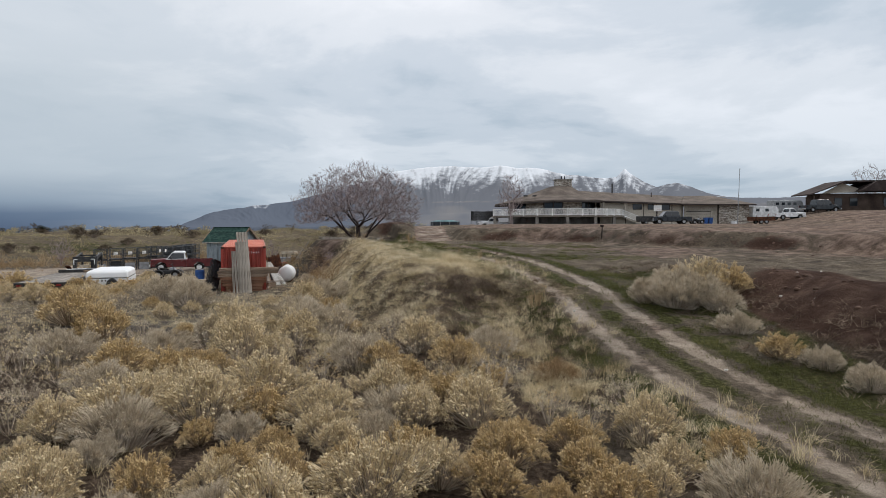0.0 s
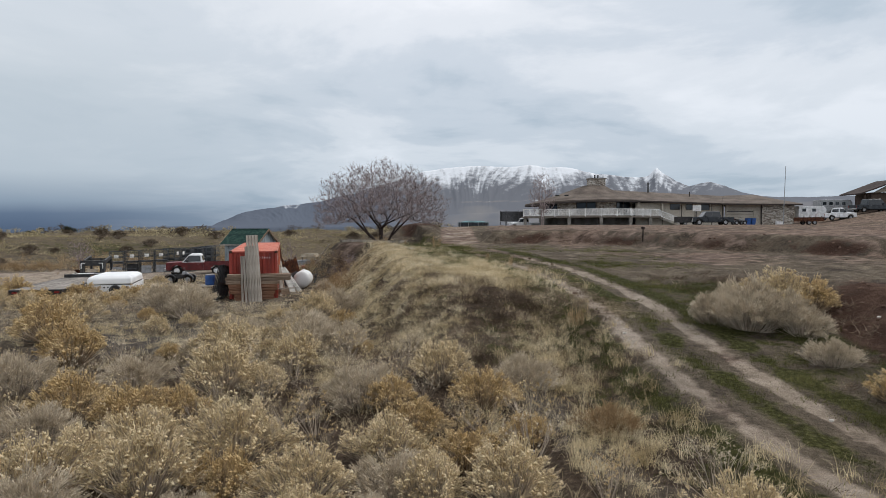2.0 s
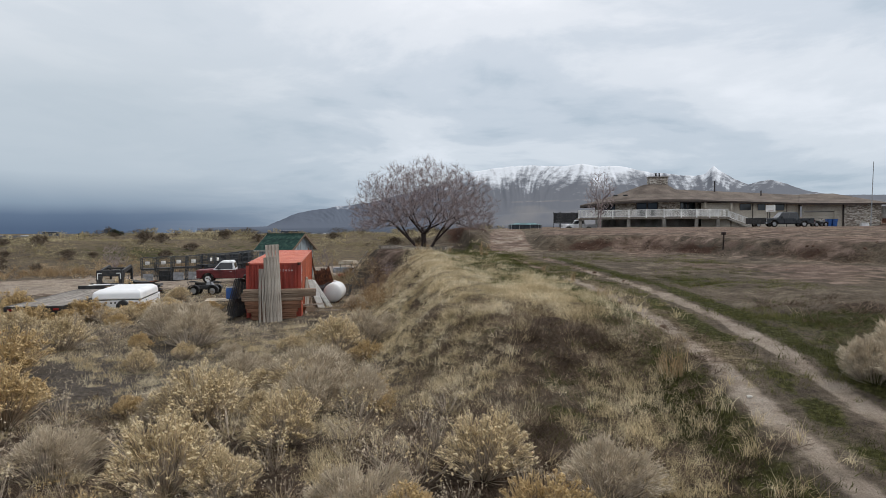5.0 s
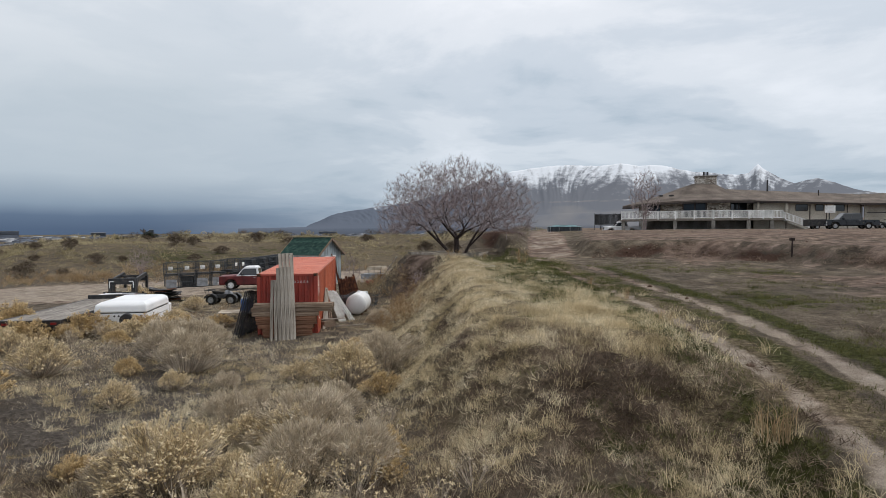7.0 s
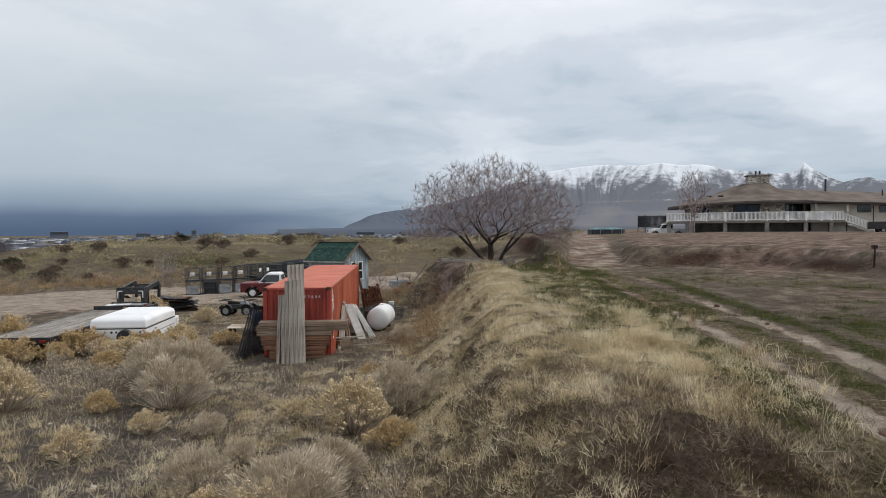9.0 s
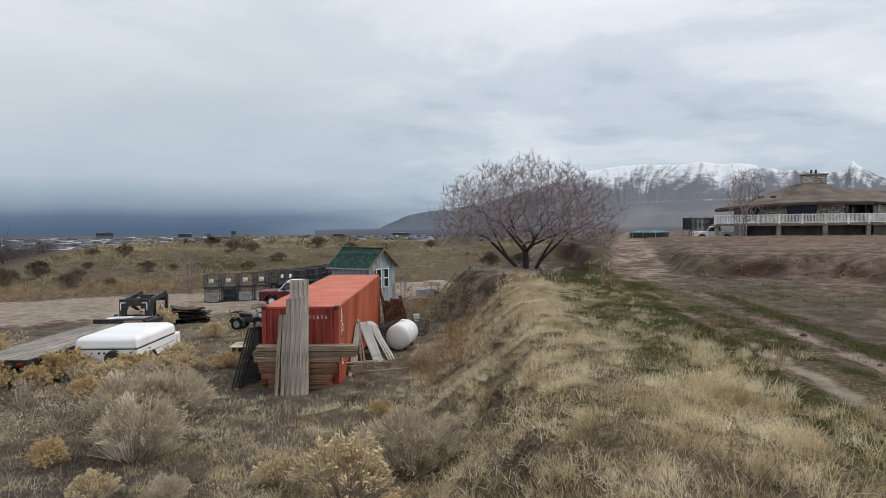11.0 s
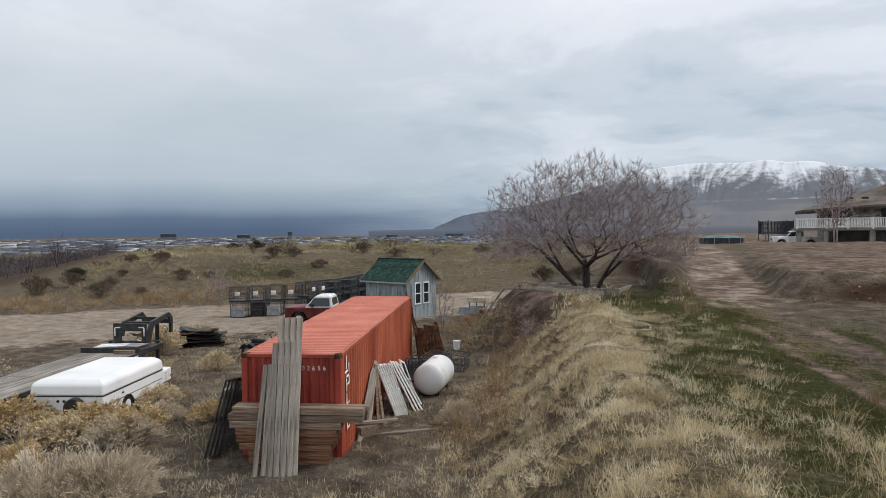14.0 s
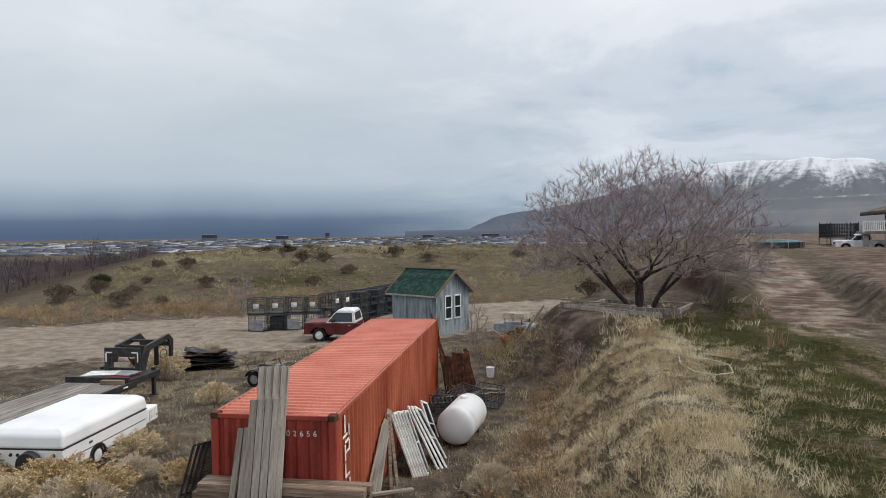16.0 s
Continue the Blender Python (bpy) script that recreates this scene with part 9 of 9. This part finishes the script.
# single dark junipers and tall shrubs on the hill
JUN = [brush_arrays(90, 6, 5, 1.15, 0.9, 0.055, 0.012, 0.10) for _ in range(3)]
BROWN, DARK = "dark brown shrub on the grassy hill", "dark green juniper on the hill"
for x, y, s, mt, lb in ((-57.5, 81.9, 1.3, M_SHRUB, BROWN), (-50.2, 76.9, 1.1, M_SHRUB, BROWN), (-68.5, 113.9, 1.3, M_JUNIPER, DARK), (-42.4, 83.4, 0.9, M_SHRUB, BROWN), (-52.3, 68.8, 1.3, M_SHRUB, BROWN),
                        (-61.2, 73.7, 1.4, M_SHRUB, BROWN), (-48.5, 78.8, 0.7, M_SHRUB, BROWN), (-57.4, 76.3, 0.75, M_SHRUB, BROWN), (-48.5, 69.9, 0.8, M_SHRUB, BROWN), (-51.9, 94.8, 1.4, M_SHRUB, BROWN),
                        (-52.0, 99.3, 1.3, M_SHRUB, BROWN), (-43.3, 91.5, 1.0, M_SHRUB, BROWN), (-61.7, 70.2, 1.8, M_SHRUB, BROWN), (-66, 78, 1.4, M_JUNIPER, DARK), (-47.0, 109.7, 1.6, M_SHRUB, BROWN),
                        (-39.0, 103.6, 1.1, M_SHRUB, BROWN), (-92, 138, 1.75, M_JUNIPER, DARK), (-8.5, 62.0, 0.75, M_SHRUB, "dark shrub behind the bare tree"), (-10.2, 61.0, 0.8, M_SHRUB, "dark shrub behind the bare tree"),
                        (-30, 112, 1.1, M_SHRUB, BROWN), (-55.0, 72.5, 0.9, M_SHRUB, BROWN), (-64.0, 84.0, 1.0, M_SHRUB, BROWN)):
    a, b, c, d = JUN[rng.randrange(3)]
    root = raw_mesh("shrub", a, b, M_STEM if mt is M_SHRUB else M_BARK)
    raw_mesh("foliage", c, d, mt, root)
    root.matrix_basis = pose(x, y, hz(x, y) - 0.05, 0, 0, rng.uniform(0, 360)) @ Matrix.Diagonal((s * 0.85, s * 0.85, s * 0.8, 1))
    tagged(root, lb, "shrub", "shrubs on the hill")

# ---- stones on the clay bank and the drive's edge ----
ST = []
for k in range(5):
    bm = pebble(0.06, 30 + k)
    ST.append((np.array([tuple(v.co) for v in bm.verts]), np.array([[v.index for v in f.verts] for f in bm.faces])) if bm.verts.index_update() is None else None)
    bm.free()


def stone_chance(x, y):
    d, g, s, gr, cl, rt, dd = masks(x, y)
    u = hill_u(x, y)
    return np.maximum.reduce([0.35 * S(0.3, 0.8, cl), 0.16 * S(0.4, 0.8, d) * S(40, 20, y), 0.5 * np.exp(-((u - 3.5) / 1.6) ** 2) * S(-30, -36, x), 0.2 * S(0.3, 0.7, gr)])


scattered("stones", ST, spread(9000, -60, 16, 6, 70, stone_chance, 0.25, 1.3), M_STONE_PALE, "small pale stones strewn over bare earth", "stones")

M_CLOD = mat("brown_earth_clod", (0.105, 0.066, 0.049), (0.06, 0.036, 0.027), (0.165, 0.115, 0.09), rough=0.95, scale=3, fine=30, island=True, vary=0.4)


def clod_chance(x, y):
    d, g, s, gr, cl, rt, dd = masks(x, y)
    yb = 54.2 - np.clip(x - 8, 0, 18) * 1.25 + 8.5 * S(-3.6, -5.6, x)
    return np.maximum.reduce([0.8 * S(0.3, 0.7, cl), 0.5 * np.exp(-((y - yb - 0.7) / 1.2) ** 2) * S(1.6, 3, np.abs(x - road_x(y))) * S(-5, 0, x), 0.05 * S(0.3, 0.6, d)])


scattered("earth_clods", ST, spread(11000, -12, 22, 12, 62, clod_chance, 0.35, 2.0), M_CLOD, "brown clods of earth on the cut banks", "clods")

# ---- bare woods along the river, and the town ----


def bare_tree_arrays(h, n):
    t = nr.normal(size=(n, 3)) * np.array([0.30, 0.30, 0.26]) * h + np.array([0, 0, 0.62 * h])
    t[:, 2] = np.clip(t[:, 2], 0.15 * h, 1.1 * h)
    b = t * np.array([0.35, 0.35, 0.55])
    V, F = slivers(b, (b + t) / 2 + nr.normal(size=(n, 3)) * 0.03 * h, t, 0.0048 * h, 0.002 * h)
    W, G = slivers(np.zeros((2, 3)), np.array([[0.05, 0, 0.3], [-0.06, 0.03, 0.3]]) * h, np.array([[0.12, 0.05, 0.75], [-0.15, 0.05, 0.7]]) * h, 0.014 * h, 0.006 * h)
    return np.concatenate([V, W]), np.concatenate([F, G + len(V)])


def woods_chance(x, y):
    q = -0.74 * x - 0.67 * y
    return S(6, 24, q) * S(95, 130, np.hypot(x, y))


scattered("river_woods", [bare_tree_arrays(6.5, 36) for _ in range(6)], spread(2700, -400, -60, 5, 280, woods_chance, 0.6, 1.35), M_WOODS, "bare grey-brown woods along the river", "woods")
scattered("valley_scrub", [bare_tree_arrays(4.5, 26) for _ in range(4)], spread(1500, -1100, 40, 140, 1100, lambda x, y: 0.6 * S(240, 380, np.hypot(x, y)) * S(0.0, 0.25, -x / y + 0.05), 0.6, 1.5), M_WOODS, "low grey-brown scrub over the valley floor", "scrub")


def town_boxes(n, lo, hi, bear0, bear1, seed):
    g = np.random.default_rng(seed)
    D = np.exp(g.uniform(np.log(lo), np.log(hi), n))
    B = np.radians(g.uniform(bear0, bear1, n))
    x, y = D * np.sin(B), D * np.cos(B)
    k = D / 1000
    w, d, h = g.uniform(2, 9, n) * k ** 0.5, g.uniform(6, 12, n), g.uniform(1.6, 3.6, n) * k ** 0.4
    z = height(x, y) - 0.3
    c = np.array([(-1, -1, 0), (1, -1, 0), (1, 1, 0), (-1, 1, 0), (-1, -1, 1), (1, -1, 1), (1, 1, 1), (-1, 1, 1)], float)
    V = np.stack([x[:, None] + c[None, :, 0] * w[:, None], y[:, None] + c[None, :, 1] * d[:, None], z[:, None] + c[None, :, 2] * h[:, None]], -1).reshape(-1, 3)
    f = np.array([(0, 1, 5, 4), (1, 2, 6, 5), (2, 3, 7, 6), (3, 0, 4, 7), (4, 5, 6, 7)])
    return V, (f[None] + np.arange(n)[:, None, None] * 8).reshape(-1, 4)


M_TOWN_PALE = mat("pale_town_walls", (0.38, 0.385, 0.395), (0.26, 0.27, 0.29), (0.56, 0.56, 0.57), rough=0.9, scale=0.01, fine=0.5, bump=0, island=True, vary=0.3)
M_TOWN_DARK = mat("dark_town_walls", (0.085, 0.10, 0.13), (0.06, 0.07, 0.09), (0.15, 0.16, 0.19), rough=0.8, scale=0.01, fine=0.5, bump=0, island=True, vary=0.5)
for mt, n, seed, lb in ((M_TOWN_PALE, 420, 1, "pale low buildings of the distant town"), (M_TOWN_DARK, 1500, 2, "dark roofs and trees of the distant town")):
    V, F = town_boxes(n, 900, 3100, -64, 1, seed)
    tagged(raw_mesh("distant_town", V, F, mt), lb, "town", kind="stuff")
V, F = town_boxes(110, 1300, 3000, -8, 9, 5)
tagged(raw_mesh("distant_town", V, F, M_TOWN_PALE), "pale low sheds in the valley behind the tree", "town", kind="stuff")
for bear, D, w, h in ((-19.7, 2900, 38, 10), (-42.9, 2900, 30, 20), (-37.2, 2900, 26, 12), (-33.5, 2900, 9, 22), (-25.0, 2700, 22, 8)):
    a = math.radians(bear)
    x, y = D * math.sin(a), D * math.cos(a)
    th = thing("office_block", pose(x, y, hz(x, y) - 1, 0, 0, -bear), "dark glass-fronted office block in the town", "building", "office blocks")
    top = h + 6
    block("walls", th, M_TOWN_DARK, -w, w, -10, 10, 0, top, 0)
    for i in range(3):
        z = top - 3.5 - 4.2 * i
        block("window_band", th, M_GLASS, -w * 0.96, w * 0.96, -10.3, -10.0, z, z + 2.0, 0)
    block("parapet", th, M_TOWN_PALE, -w, w, -10.2, 10, top, top + 0.8, 0)
